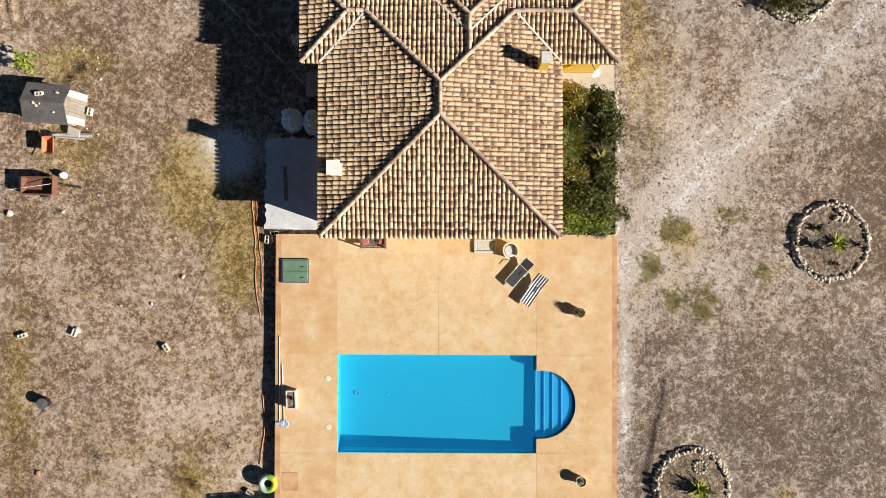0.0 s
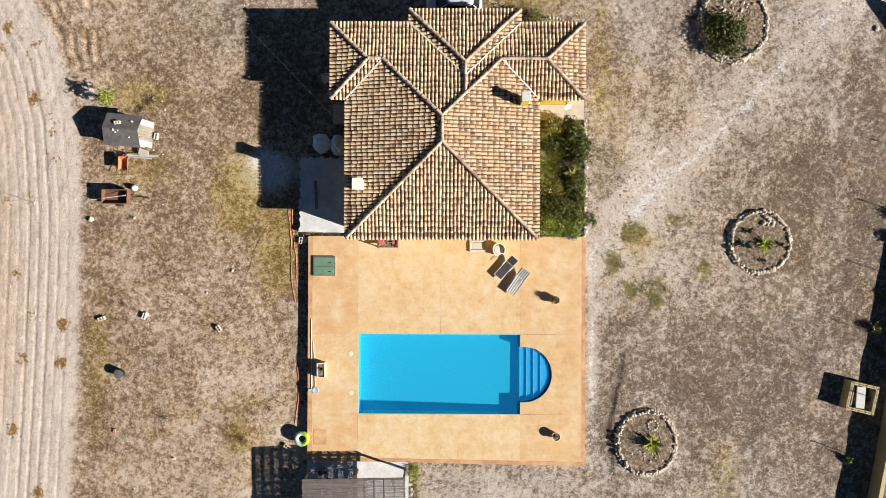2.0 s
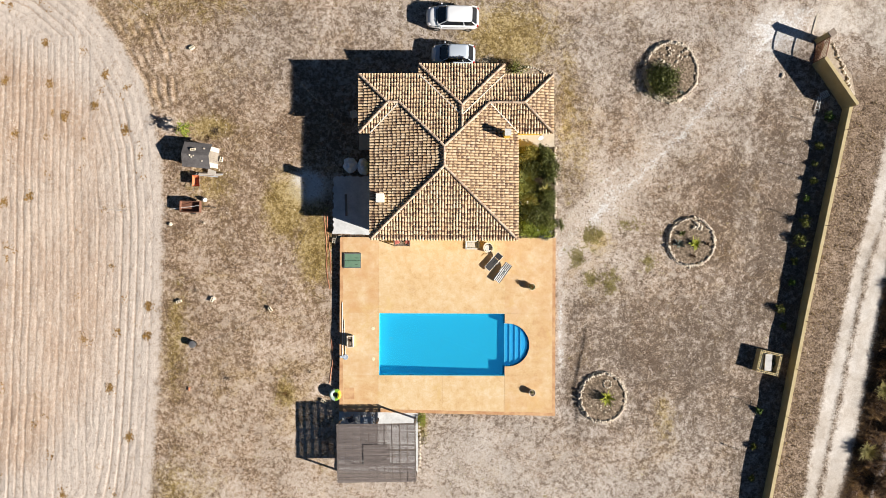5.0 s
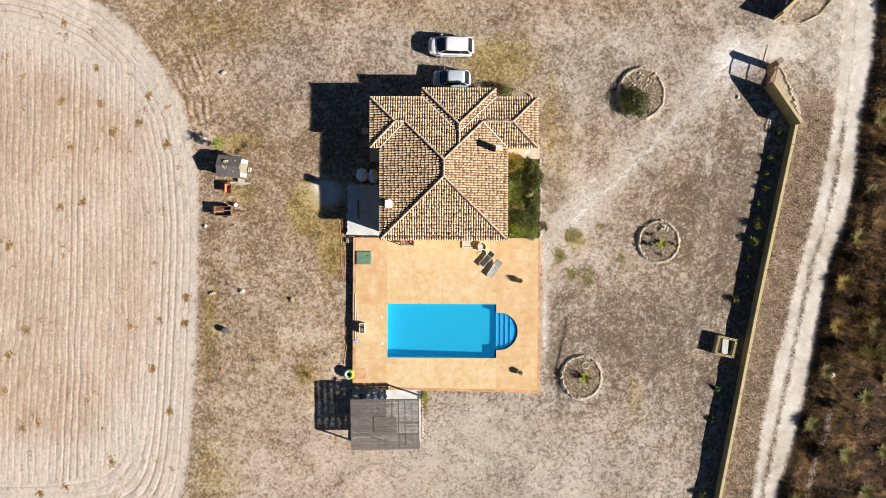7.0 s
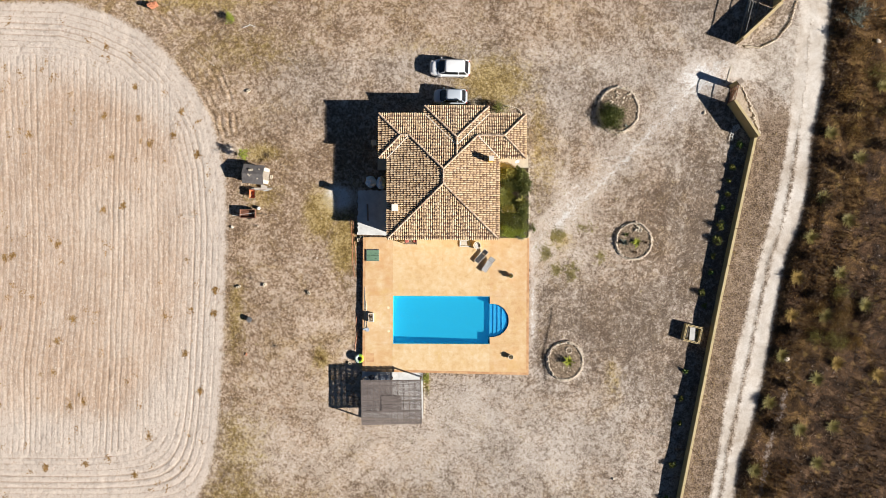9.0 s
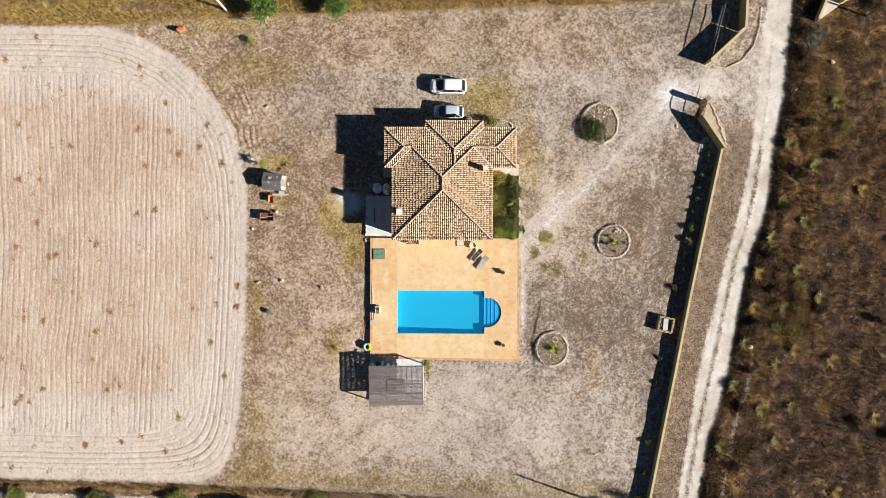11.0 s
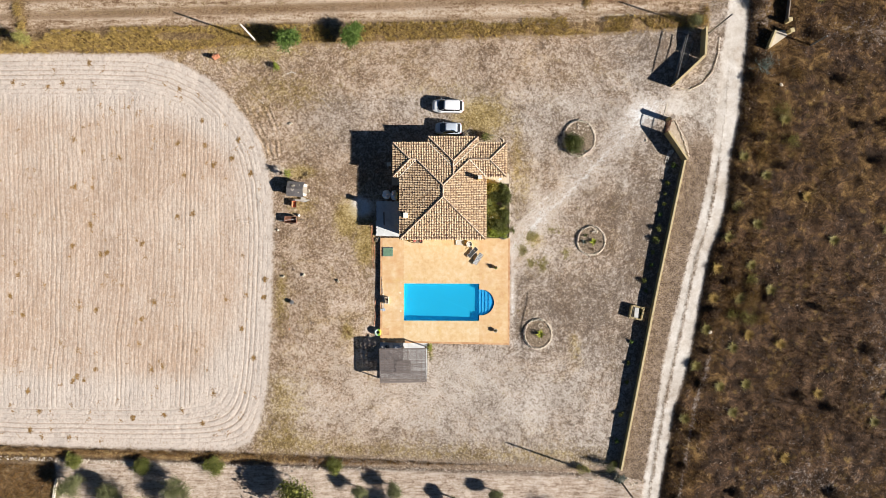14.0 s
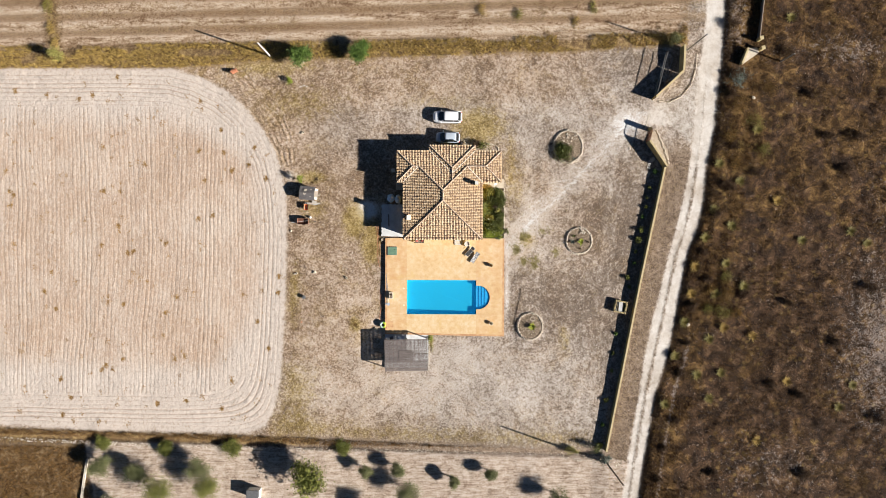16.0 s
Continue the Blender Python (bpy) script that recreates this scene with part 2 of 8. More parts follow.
    chip = n.step(n.math("ADD", n.noise(11.0, 2.0, 0.6), n.math("MULTIPLY", n.math("MINIMUM", pale, 1.7), 0.02)), 0.615, 0.66)
    yard = n.mix(n.math("MULTIPLY", chip, 0.34), yard, (0.70, 0.64, 0.565))
    lime = n.step(n.math("ADD", pale, n.math("ADD", part_of(mid, 5.0), part_of(fine, 5.0))), 1.5, 2.8)
    yard = n.mix(lime, yard, n.ramp(fine, (0.4, (0.72, 0.715, 0.69)), (0.6, (0.88, 0.88, 0.86))))
    spots = n.step(n.math("ADD", n.cells(2.6), n.math("MULTIPLY", rag, 1.0)), 0.10, 0.22, 1.0, 0.0)
    spots = n.math("MAXIMUM", spots, n.step(n.math("ADD", n.cells(4.7), n.math("MULTIPLY", rag, 1.0)), 0.12, 0.25, 1.0, 0.0))
    spots = n.math("MULTIPLY", spots, n.step(n.math("ADD", n.attr("dots"), part_of(n.noise(0.5, 3.0), 2.6)), 0.25, 0.75))
    yard = n.mix(n.math("MULTIPLY", spots, 0.88), yard, n.ramp(mid, (0.4, (0.070, 0.050, 0.036)), (0.6, (0.165, 0.125, 0.070))))
    pebble = n.step(n.cells(3.1), 0.05, 0.09, 1.0, 0.0)
    yard = n.mix(n.math("MULTIPLY", pebble, n.step(n.noise(0.6, 2.0), 0.48, 0.62, 0.0, 0.5)), yard, (0.66, 0.60, 0.52))
    och = n.step(n.math("ADD", n.attr("ochre"), n.math("ADD", part_of(mid, 1.3), part_of(fine, 0.9))), 0.10, 0.75)
    yard = n.mix(n.math("MULTIPLY", och, 0.82), yard, n.ramp(tone, (0.36, (0.16, 0.108, 0.026)), (0.5, (0.335, 0.240, 0.075)), (0.66, (0.56, 0.430, 0.185))))
    grn = n.step(n.math("ADD", n.attr("green"), n.math("ADD", part_of(mid, 2.6), n.math("ADD", part_of(grain, 1.4), part_of(fine, 0.8)))), 0.45, 0.62)
    yard = n.mix(n.math("MULTIPLY", grn, 0.80), yard, n.ramp(grain, (0.40, (0.095, 0.080, 0.018)), (0.60, (0.31, 0.26, 0.085))))
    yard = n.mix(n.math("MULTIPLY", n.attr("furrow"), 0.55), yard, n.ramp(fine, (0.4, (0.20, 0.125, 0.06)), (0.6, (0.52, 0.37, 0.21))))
    # ploughed field
    dry = n.math("ADD", n.math("MULTIPLY", n.noise(0.07, 3.0), 0.6), n.math("MULTIPLY", n.noise(1.3, 4.0, 0.65, stretch=(1.0, 0.3, 1.0)), 0.4))
    field = n.ramp(dry, (0.40, (0.520, 0.380, 0.275)), (0.5, (0.585, 0.450, 0.345)), (0.60, (0.640, 0.525, 0.425)))
    rim = n.step(n.math("SUBTRACT", n.math("ADD", n.attr("d_field"), n.math("MULTIPLY", mid, 3.4)), n.math("MULTIPLY", n.attr("bleach"), 6.5)), 2.8, 8.5, 1.0, 0.0)
    field = n.mix(n.math("MULTIPLY", rim, 0.85), field, (0.665, 0.59, 0.515))
    # groove shade painted in: soil colour darkens with furrow depth
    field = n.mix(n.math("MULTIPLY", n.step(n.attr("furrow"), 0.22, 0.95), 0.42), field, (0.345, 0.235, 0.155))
    clod = n.noise(4.2, 6.0, 0.8, stretch=(1.0, 0.7, 1.0))
    field = n.mix(n.math("MULTIPLY", n.step(clod, 0.52, 0.60), 0.5), field, (0.76, 0.67, 0.565))
    field = n.mix(n.math("MULTIPLY", n.step(clod, 0.40, 0.48, 1.0, 0.0), 0.5), field, (0.40, 0.285, 0.195))
    weed = n.math("MULTIPLY", n.step(n.cells(0.33), 0.08, 0.15, 1.0, 0.0), n.step(n.noise(3.0, 3.0), 0.45, 0.6))
    field = n.mix(n.math("MULTIPLY", weed, 0.45), field, (0.36, 0.24, 0.11))
    field = n.mix(n.math("MULTIPLY", pebble, 0.6), field, (0.80, 0.75, 0.67))
    # dirt track
    road = n.ramp(n.math("ADD", n.math("MULTIPLY", patch, 0.5), n.math("ADD", n.math("MULTIPLY", mid, 0.2), n.math("MULTIPLY", grain, 0.3))), (0.40, (0.50, 0.43, 0.355)), (0.49, (0.635, 0.575, 0.50)), (0.58, (0.74, 0.695, 0.63)))
    road = n.mix(n.math("MULTIPLY", n.step(n.cells(3.1), 0.05, 0.09, 1.0, 0.0), 0.4), road, (0.78, 0.75, 0.70))
    # scrubland: dark brush, rusty and golden grass, ashen bare soil
    scr = n.math("ADD", n.math("MULTIPLY", n.noise(0.6, 7.0, 0.76, distort=0.9), 0.62), n.math("MULTIPLY", n.noise(5.0, 5.0, 0.78, stretch=(1.0, 1.0, 1.0), distort=1.2), 0.38))
    scrub = n.ramp(scr, (0.41, (0.022, 0.014, 0.010)), (0.47, (0.046, 0.029, 0.019)), (0.53, (0.090, 0.050, 0.026)), (0.61, (0.205, 0.128, 0.072)))
    rust = n.step(n.math("ADD", n.noise(0.26, 5.0, 0.7, distort=0.8), n.math("MULTIPLY", n.attr("rusty"), 0.12)), 0.52, 0.64)
    scrub = n.mix(n.math("MULTIPLY", rust, 0.72), scrub, n.ramp(scr, (0.41, (0.034, 0.019, 0.008)), (0.50, (0.105, 0.058, 0.020)), (0.60, (0.30, 0.185, 0.065))))
    ash = n.step(n.math("ADD", n.attr("ash"), n.math("ADD", part_of(mid, 2.2), part_of(grain, 3.2))), 0.35, 0.85)
    scrub = n.mix(n.math("MULTIPLY", ash, 0.6), scrub, n.ramp(grain, (0.40, (0.15, 0.11, 0.085)), (0.5, (0.33, 0.265, 0.225)), (0.6, (0.50, 0.44, 0.39))))
    gorse = n.math("MULTIPLY", n.step(n.math("ADD", n.cells(0.85), rag), 0.16, 0.34, 1.0, 0.0), n.step(n.noise(0.13, 3.0), 0.44, 0.56))
    scrub = n.mix(n.math("MULTIPLY", gorse, 0.5), scrub, n.ramp(fine, (0.4, (0.12, 0.075, 0.02)), (0.6, (0.40, 0.27, 0.09))))
    scrub = n.mix(n.math("MULTIPLY", tuft, 0.55), scrub, (0.026, 0.018, 0.012))
    fallow = n.ramp(scr, (0.41, (0.065, 0.040, 0.021)), (0.5, (0.185, 0.120, 0.060)), (0.60, (0.38, 0.27, 0.15)))
    # stubble to the north, in strips
    band = n.math("ADD", n.math("MULTIPLY", n.noise(0.5, 3.0, 0.6, stretch=(0.10, 1.0, 1.0)), 0.40), n.math("MULTIPLY", n.noise(1.9, 5.0, 0.75, stretch=(0.28, 1.0, 1.0)), 0.60))
    north = n.ramp(n.math("ADD", n.math("MULTIPLY", band, 0.55), n.math("MULTIPLY", grain, 0.45)), (0.43, (0.17, 0.10, 0.055)), (0.48, (0.37, 0.26, 0.165)), (0.52, (0.55, 0.425, 0.305)), (0.57, (0.72, 0.61, 0.48)))
    weedy = n.math("ADD", n.math("MULTIPLY", n.attr("furrow"), 0.8), n.math("ADD", part_of(band, 3.2), part_of(grain, 2.0)))
    north = n.mix(n.math("MULTIPLY", n.step(weedy, 0.30, 0.80), 0.85), north, n.ramp(fine, (0.4, (0.12, 0.068, 0.034)), (0.6, (0.36, 0.235, 0.13))))
    north = n.mix(n.math("MULTIPLY", tuft, 0.5), north, (0.16, 0.10, 0.05))
    # orchard soil
    till = n.noise(2.2, 5.0, 0.7, stretch=(0.22, 1.5, 1.0), distort=0.4)
    orch = n.ramp(n.math("ADD", n.math("MULTIPLY", till, 0.4), n.math("ADD", n.math("MULTIPLY", grain, 0.35), n.math("MULTIPLY", mat_, 0.25))), (0.42, (0.27, 0.195, 0.14)), (0.48, (0.46, 0.36, 0.275)), (0.57, (0.65, 0.55, 0.455)))
    gold = n.ramp(n.math("ADD", n.math("MULTIPLY", mid, 0.5), n.math("MULTIPLY", fine, 0.5)), (0.40, (0.10, 0.062, 0.032)), (0.5, (0.22, 0.142, 0.07)), (0.60, (0.42, 0.30, 0.135)))
    verge = n.ramp(n.math("ADD", n.math("MULTIPLY", mid, 0.4), n.math("MULTIPLY", fine, 0.6)), (0.42, (0.105, 0.074, 0.051)), (0.50, (0.235, 0.172, 0.120)), (0.60, (0.44, 0.345, 0.262)))

    jag = n.math("ADD", n.math("MULTIPLY", n.math("SUBTRACT", mid, 0.5), 2.2), n.math("MULTIPLY", n.math("SUBTRACT", fine, 0.5), 1.2))

    def zone(c, name, col, soft=0.35, wild=1.0):
        return n.mix(n.step(n.math("ADD", n.attr(name), n.math("MULTIPLY", jag, wild)), -soft, soft), c, col)

    c = zone(yard, "d_verge", verge, 0.5)
    c = zone(c, "d_gold", gold, 0.4, 0.9)
    c = zone(c, "d_north", north, 0.6, 1.5)
    c = zone(c, "d_orchard", orch, 0.25, 0.4)
    c = zone(c, "d_dark", fallow, 0.4, 1.0)
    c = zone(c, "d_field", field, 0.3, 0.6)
    c = zone(c, "d_scrub", scrub, 0.5, 1.2)
    c = zone(c, "d_road", road, 0.3, 0.42)
    c = n.mix(n.math("MULTIPLY", n.step(grit, 0.40, 0.54, 1.0, 0.0), 0.24), c, n.mix(1.0, c, (0.45, 0.42, 0.40), "MULTIPLY"))
    c = n.mix(1.0, c, (0.845, 0.85, 0.875), "MULTIPLY")
    rough = n.step(n.attr("d_road"), -0.3, 0.3, 1.0, 0.25)
    n.bump(n.math("MULTIPLY", rough, n.math("ADD", n.math("MULTIPLY", fine, 1.0), n.math("ADD", n.math("MULTIPLY", straw, 0.7), n.math("MULTIPLY", grit, 0.35)))), 0.34, 0.15)
    return n.color(c)


def water_material():
    n = Nodes("pool_water", 0.03)
    t = n.t
    clear, gloss, blend, fres = [t.nodes.new(k) for k in ("ShaderNodeBsdfTransparent", "ShaderNodeBsdfGlossy", "ShaderNodeMixShader", "ShaderNodeFresnel")]
    clear.inputs[0].default_value = (0.13, 0.565, 0.66, 1.0)
    gloss.inputs["Roughness"].default_value = 0.04
    fres.inputs["IOR"].default_value = 1.33
    t.links.new(fres.outputs[0], blend.inputs[0])
    # diffuse blue stands in for light scattered underwater, brightening the pool's shaded parts
    scatter, body = t.nodes.new("ShaderNodeBsdfDiffuse"), t.nodes.new("ShaderNodeMixShader")
    scatter.inputs[0].default_value = (0.010, 0.235, 0.67, 1.0)
    body.inputs[0].default_value = 0.27
    t.links.new(clear.outputs[0], body.inputs[1])
    t.links.new(scatter.outputs[0], body.inputs[2])
    t.links.new(body.outputs[0], blend.inputs[1])
    t.links.new(gloss.outputs[0], blend.inputs[2])
    bump = t.nodes.new("ShaderNodeBump")
    bump.inputs["Strength"].default_value, bump.inputs["Distance"].default_value = 0.3, 0.02
    t.links.new(n.noise(5.0, 3.0), bump.inputs["Height"])
    t.links.new(bump.outputs[0], gloss.inputs["Normal"])
    t.links.new(blend.outputs[0], t.nodes["Material Output"].inputs["Surface"])
    return n.m


def pool_material():
    n = Nodes("pool_tile", 0.4, 0.0, 0.4)
    v = n.noise(14.0, 3.0, 0.7, distort=1.5)
    c = n.ramp(v, (0.38, (0.12, 0.58, 0.70)), (0.62, (0.20, 0.68, 0.78)))
    return n.color(c)


def glass_material(name, tint):
    n = Nodes(name, 0.08, 0.0, 0.6)
    return n.color(n.mix(n.noise(2.0), tint, tuple(v * 1.6 for v in tint)))


GROUND, TILE, TERRACE, WATER, POOL = ground_material(), tile_material(), terrace_material(), water_material(), pool_material()
PAN = plain("tile_channel", (0.14, 0.085, 0.05), (0.34, 0.23, 0.14), 3.0, 0.95)
YELLOW = plain("yellow_render", (0.62, 0.40, 0.055), (0.76, 0.52, 0.10), 2.0, 0.9)
MORTAR = plain("white_mortar", (0.62, 0.57, 0.48), (0.80, 0.76, 0.68), 8.0, 0.9)
WHITEWASH = plain("whitewash", (0.66, 0.64, 0.58), (0.82, 0.80, 0.74), 1.5, 0.9)
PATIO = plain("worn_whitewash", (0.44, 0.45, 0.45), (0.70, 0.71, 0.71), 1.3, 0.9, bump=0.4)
CHIMNEY = plain("cream_render", (0.62, 0.55, 0.34), (0.78, 0.73, 0.55), 5.0, 0.9)
CONCRETE = plain("concrete", (0.42, 0.37, 0.30), (0.60, 0.54, 0.45), 2.0, 0.9)
BLOCK = plain("pale_block", (0.55, 0.48, 0.36), (0.76, 0.70, 0.58), 8.0, 0.9)
TANWALL = plain("sand_render", (0.42, 0.325, 0.155), (0.54, 0.435, 0.23), 1.2, 0.9)
WALLTOP = plain("wall_coping", (0.40, 0.325, 0.175), (0.54, 0.45, 0.27), 1.5, 0.9)
STONE = plain("limestone", (0.38, 0.31, 0.235), (0.72, 0.65, 0.55), 5.0, 0.95, bump=0.5)
STEEL = plain("grey_steel", (0.20, 0.20, 0.20), (0.34, 0.34, 0.34), 6.0, 0.5, 0.7)
RUST = plain("rusty_steel", (0.13, 0.06, 0.04), (0.26, 0.13, 0.085), 5.0, 0.8, 0.2)
BLACK = plain("black_plastic", (0.012, 0.012, 0.013), (0.03, 0.03, 0.03), 6.0, 0.5)
WHITE = plain("white_plastic", (0.70, 0.70, 0.68), (0.82, 0.82, 0.80), 4.0, 0.45)
OLDWOOD = plain("weathered_wood", (0.16, 0.125, 0.10), (0.34, 0.28, 0.23), 5.0, 0.9)
BARK = plain("bark", (0.09, 0.065, 0.045), (0.22, 0.17, 0.12), 8.0, 0.95, bump=0.6)
FELT = plain("roofing_felt", (0.035, 0.034, 0.036), (0.075, 0.072, 0.072), 1.5, 0.85)
GREEN_HATCH = plain("green_painted_steel", (0.10, 0.19, 0.13), (0.17, 0.28, 0.19), 2.0, 0.6, 0.1)
ORANGE = plain("orange_paint", (0.50, 0.14, 0.06), (0.66, 0.22, 0.10), 4.0, 0.6)
BLUE_SHEET = plain("blue_grey_sheet", (0.30, 0.36, 0.44), (0.48, 0.54, 0.62), 3.0, 0.5, bump=0.6, dist=0.06)
TERRACOTTA = plain("terracotta", (0.36, 0.14, 0.075), (0.52, 0.24, 0.14), 5.0, 0.9)

# ---- the lie of the land ----


def table(seed):
    return np.random.RandomState(seed).rand(64, 64)


def vnoise(x, y, seed):
    """Smooth value noise in numpy, 0 to 1."""
    t = table(seed)
    xi, yi = np.floor(x).astype(int), np.floor(y).astype(int)
    fx, fy = x - xi, y - yi
    fx, fy = fx * fx * (3 - 2 * fx), fy * fy * (3 - 2 * fy)
    a, b = t[xi % 64, yi % 64], t[(xi + 1) % 64, yi % 64]
    c, d = t[xi % 64, (yi + 1) % 64], t[(xi + 1) % 64, (yi + 1) % 64]
    return (a * (1 - fx) + b * fx) * (1 - fy) + (c * (1 - fx) + d * fx) * fy


def smooth(a, lo, hi):
    k = np.clip((a - lo) / (hi - lo), 0, 1)
    return k * k * (3 - 2 * k)


FIELD = [(-400, 25.4), (-40.0, 25.4), (-35.9, 24.4), (-31.8, 22.4), (-28.5, 19.3), (-26.1, 16.2), (-24.4, 13.0), (-23.3, 8.4), (-22.9, 2.7), (-23.1, -5.5),
         (-23.4, -13.8), (-23.8, -19.5), (-24.6, -23.6), (-26.0, -26.5), (-28.4, -27.5), (-40.0, -27.4), (-52.3, -27.1), (-64.7, -26.4), (-400, -24)]
ROAD_R = [(60, 41.5), (35.7, 40.5), (26.7, 40.0), (21.8, 39.4), (16.9, 39.0), (11.1, 37.8), (7.0, 37.6), (2.9, 36.8), (-1.2, 35.2), (-5.3, 34.4), (-11.1, 33.4),
          (-16.8, 32.2), (-21.0, 30.8), (-26.7, 29.8), (-31.7, 29.0), (-36.8, 28.3), (-80, 24)]
ROAD_L = [(60, 39.5), (35.7, 38.0), (31.6, 37.6), (27.5, 37.2), (25.1, 36.6), (11.1, 35.5), (6.2, 34.5), (1.3, 33.3), (-4.5, 31.8), (-10.2, 30.5), (-15.2, 29.3),
          (-21.0, 28.5), (-26.8, 27.5), (-32.5, 26.6), (-36.8, 26.0), (-80, 21.5)]
ENTRY = [(38.5, 26.5), (36.6, 24.2), (34.6, 22.2), (30.8, 20.6), (29.3, 20.2), (28.8, 17.6), (30.4, 17.4), (33.0, 17.2), (35.7, 14.6), (38.0, 15.5)]
WALL_RUN = [(11.4, 31.4), (6.1, 30.28), (-5.3, 27.9), (-17.5, 25.54), (-29.7, 23.16)]


def along(curve, y):
    p = sorted(curve)
    return np.interp(y, [a for a, _ in p], [b for _, b in p])


def inside(poly, x, y):
    """Signed distance to a polygon's outline, positive inside."""
    best, odd = np.full(x.shape, 1e9), np.zeros(x.shape, bool)
    for (x0, y0), (x1, y1) in zip(poly, poly[1:] + poly[:1]):
        dx, dy = x1 - x0, y1 - y0
        k = np.clip(((x - x0) * dx + (y - y0) * dy) / (dx * dx + dy * dy), 0, 1)
        best = np.minimum(best, np.hypot(x - x0 - k * dx, y - y0 - k * dy))
        if dy:
            odd ^= ((y0 > y) != (y1 > y)) & (x < x0 + (y - y0) * dx / dy)
    return np.where(odd, best, -best)


def blobs(x, y, spots):
    out = np.zeros(x.shape)
    for cx, cy, rx, ry, s in spots:
        out = np.maximum(out, s * np.exp(-((x - cx) / rx) ** 2 - ((y - cy) / ry) ** 2))
    return out


def ribbon(x, y, pts, w):
    """A soft band along a line of points."""
    best = np.full(x.shape, 1e9)
    for (x0, y0), (x1, y1) in zip(pts, pts[1:]):
        dx, dy = x1 - x0, y1 - y0
        k = np.clip(((x - x0) * dx + (y - y0) * dy) / (dx * dx + dy * dy), 0, 1)
        best = np.minimum(best, np.hypot(x - x0 - k * dx, y - y0 - k * dy))
    return np.exp(-(best / w) ** 2)


def tracks(x, y):
    """Faint pairs of wheel marks across the yard."""
    out = np.zeros(x.shape)
    for curve in ([(17.5, 27.5), (14, 25.8), (5, 24.3), (-8, 22.8), (-26, 19.8)], [(18.5, 26.0), (13.5, 21.5), (7.5, 16.0), (3.0, 11.0), (0.5, 9.3)]):
        c = along(curve, y)
        w = 1.0 if curve[-1][0] < 0 else 1.6
        on = smooth(y, curve[-1][0] - 1, curve[-1][0] + 2) * (1 - smooth(y, curve[0][0] - 1, curve[0][0] + 1))
        for off in (-0.7, 0.7):
            out = np.maximum(out, on * np.exp(-((x - c - off * w) / 0.28) ** 2))
    return out


BERM = [(-5.2, 11.15), (-7.1, 10.95), (-8.9, 10.6), (-10.0, 10.3), (-11.4, 10.1), (-13.3, 10.4)]


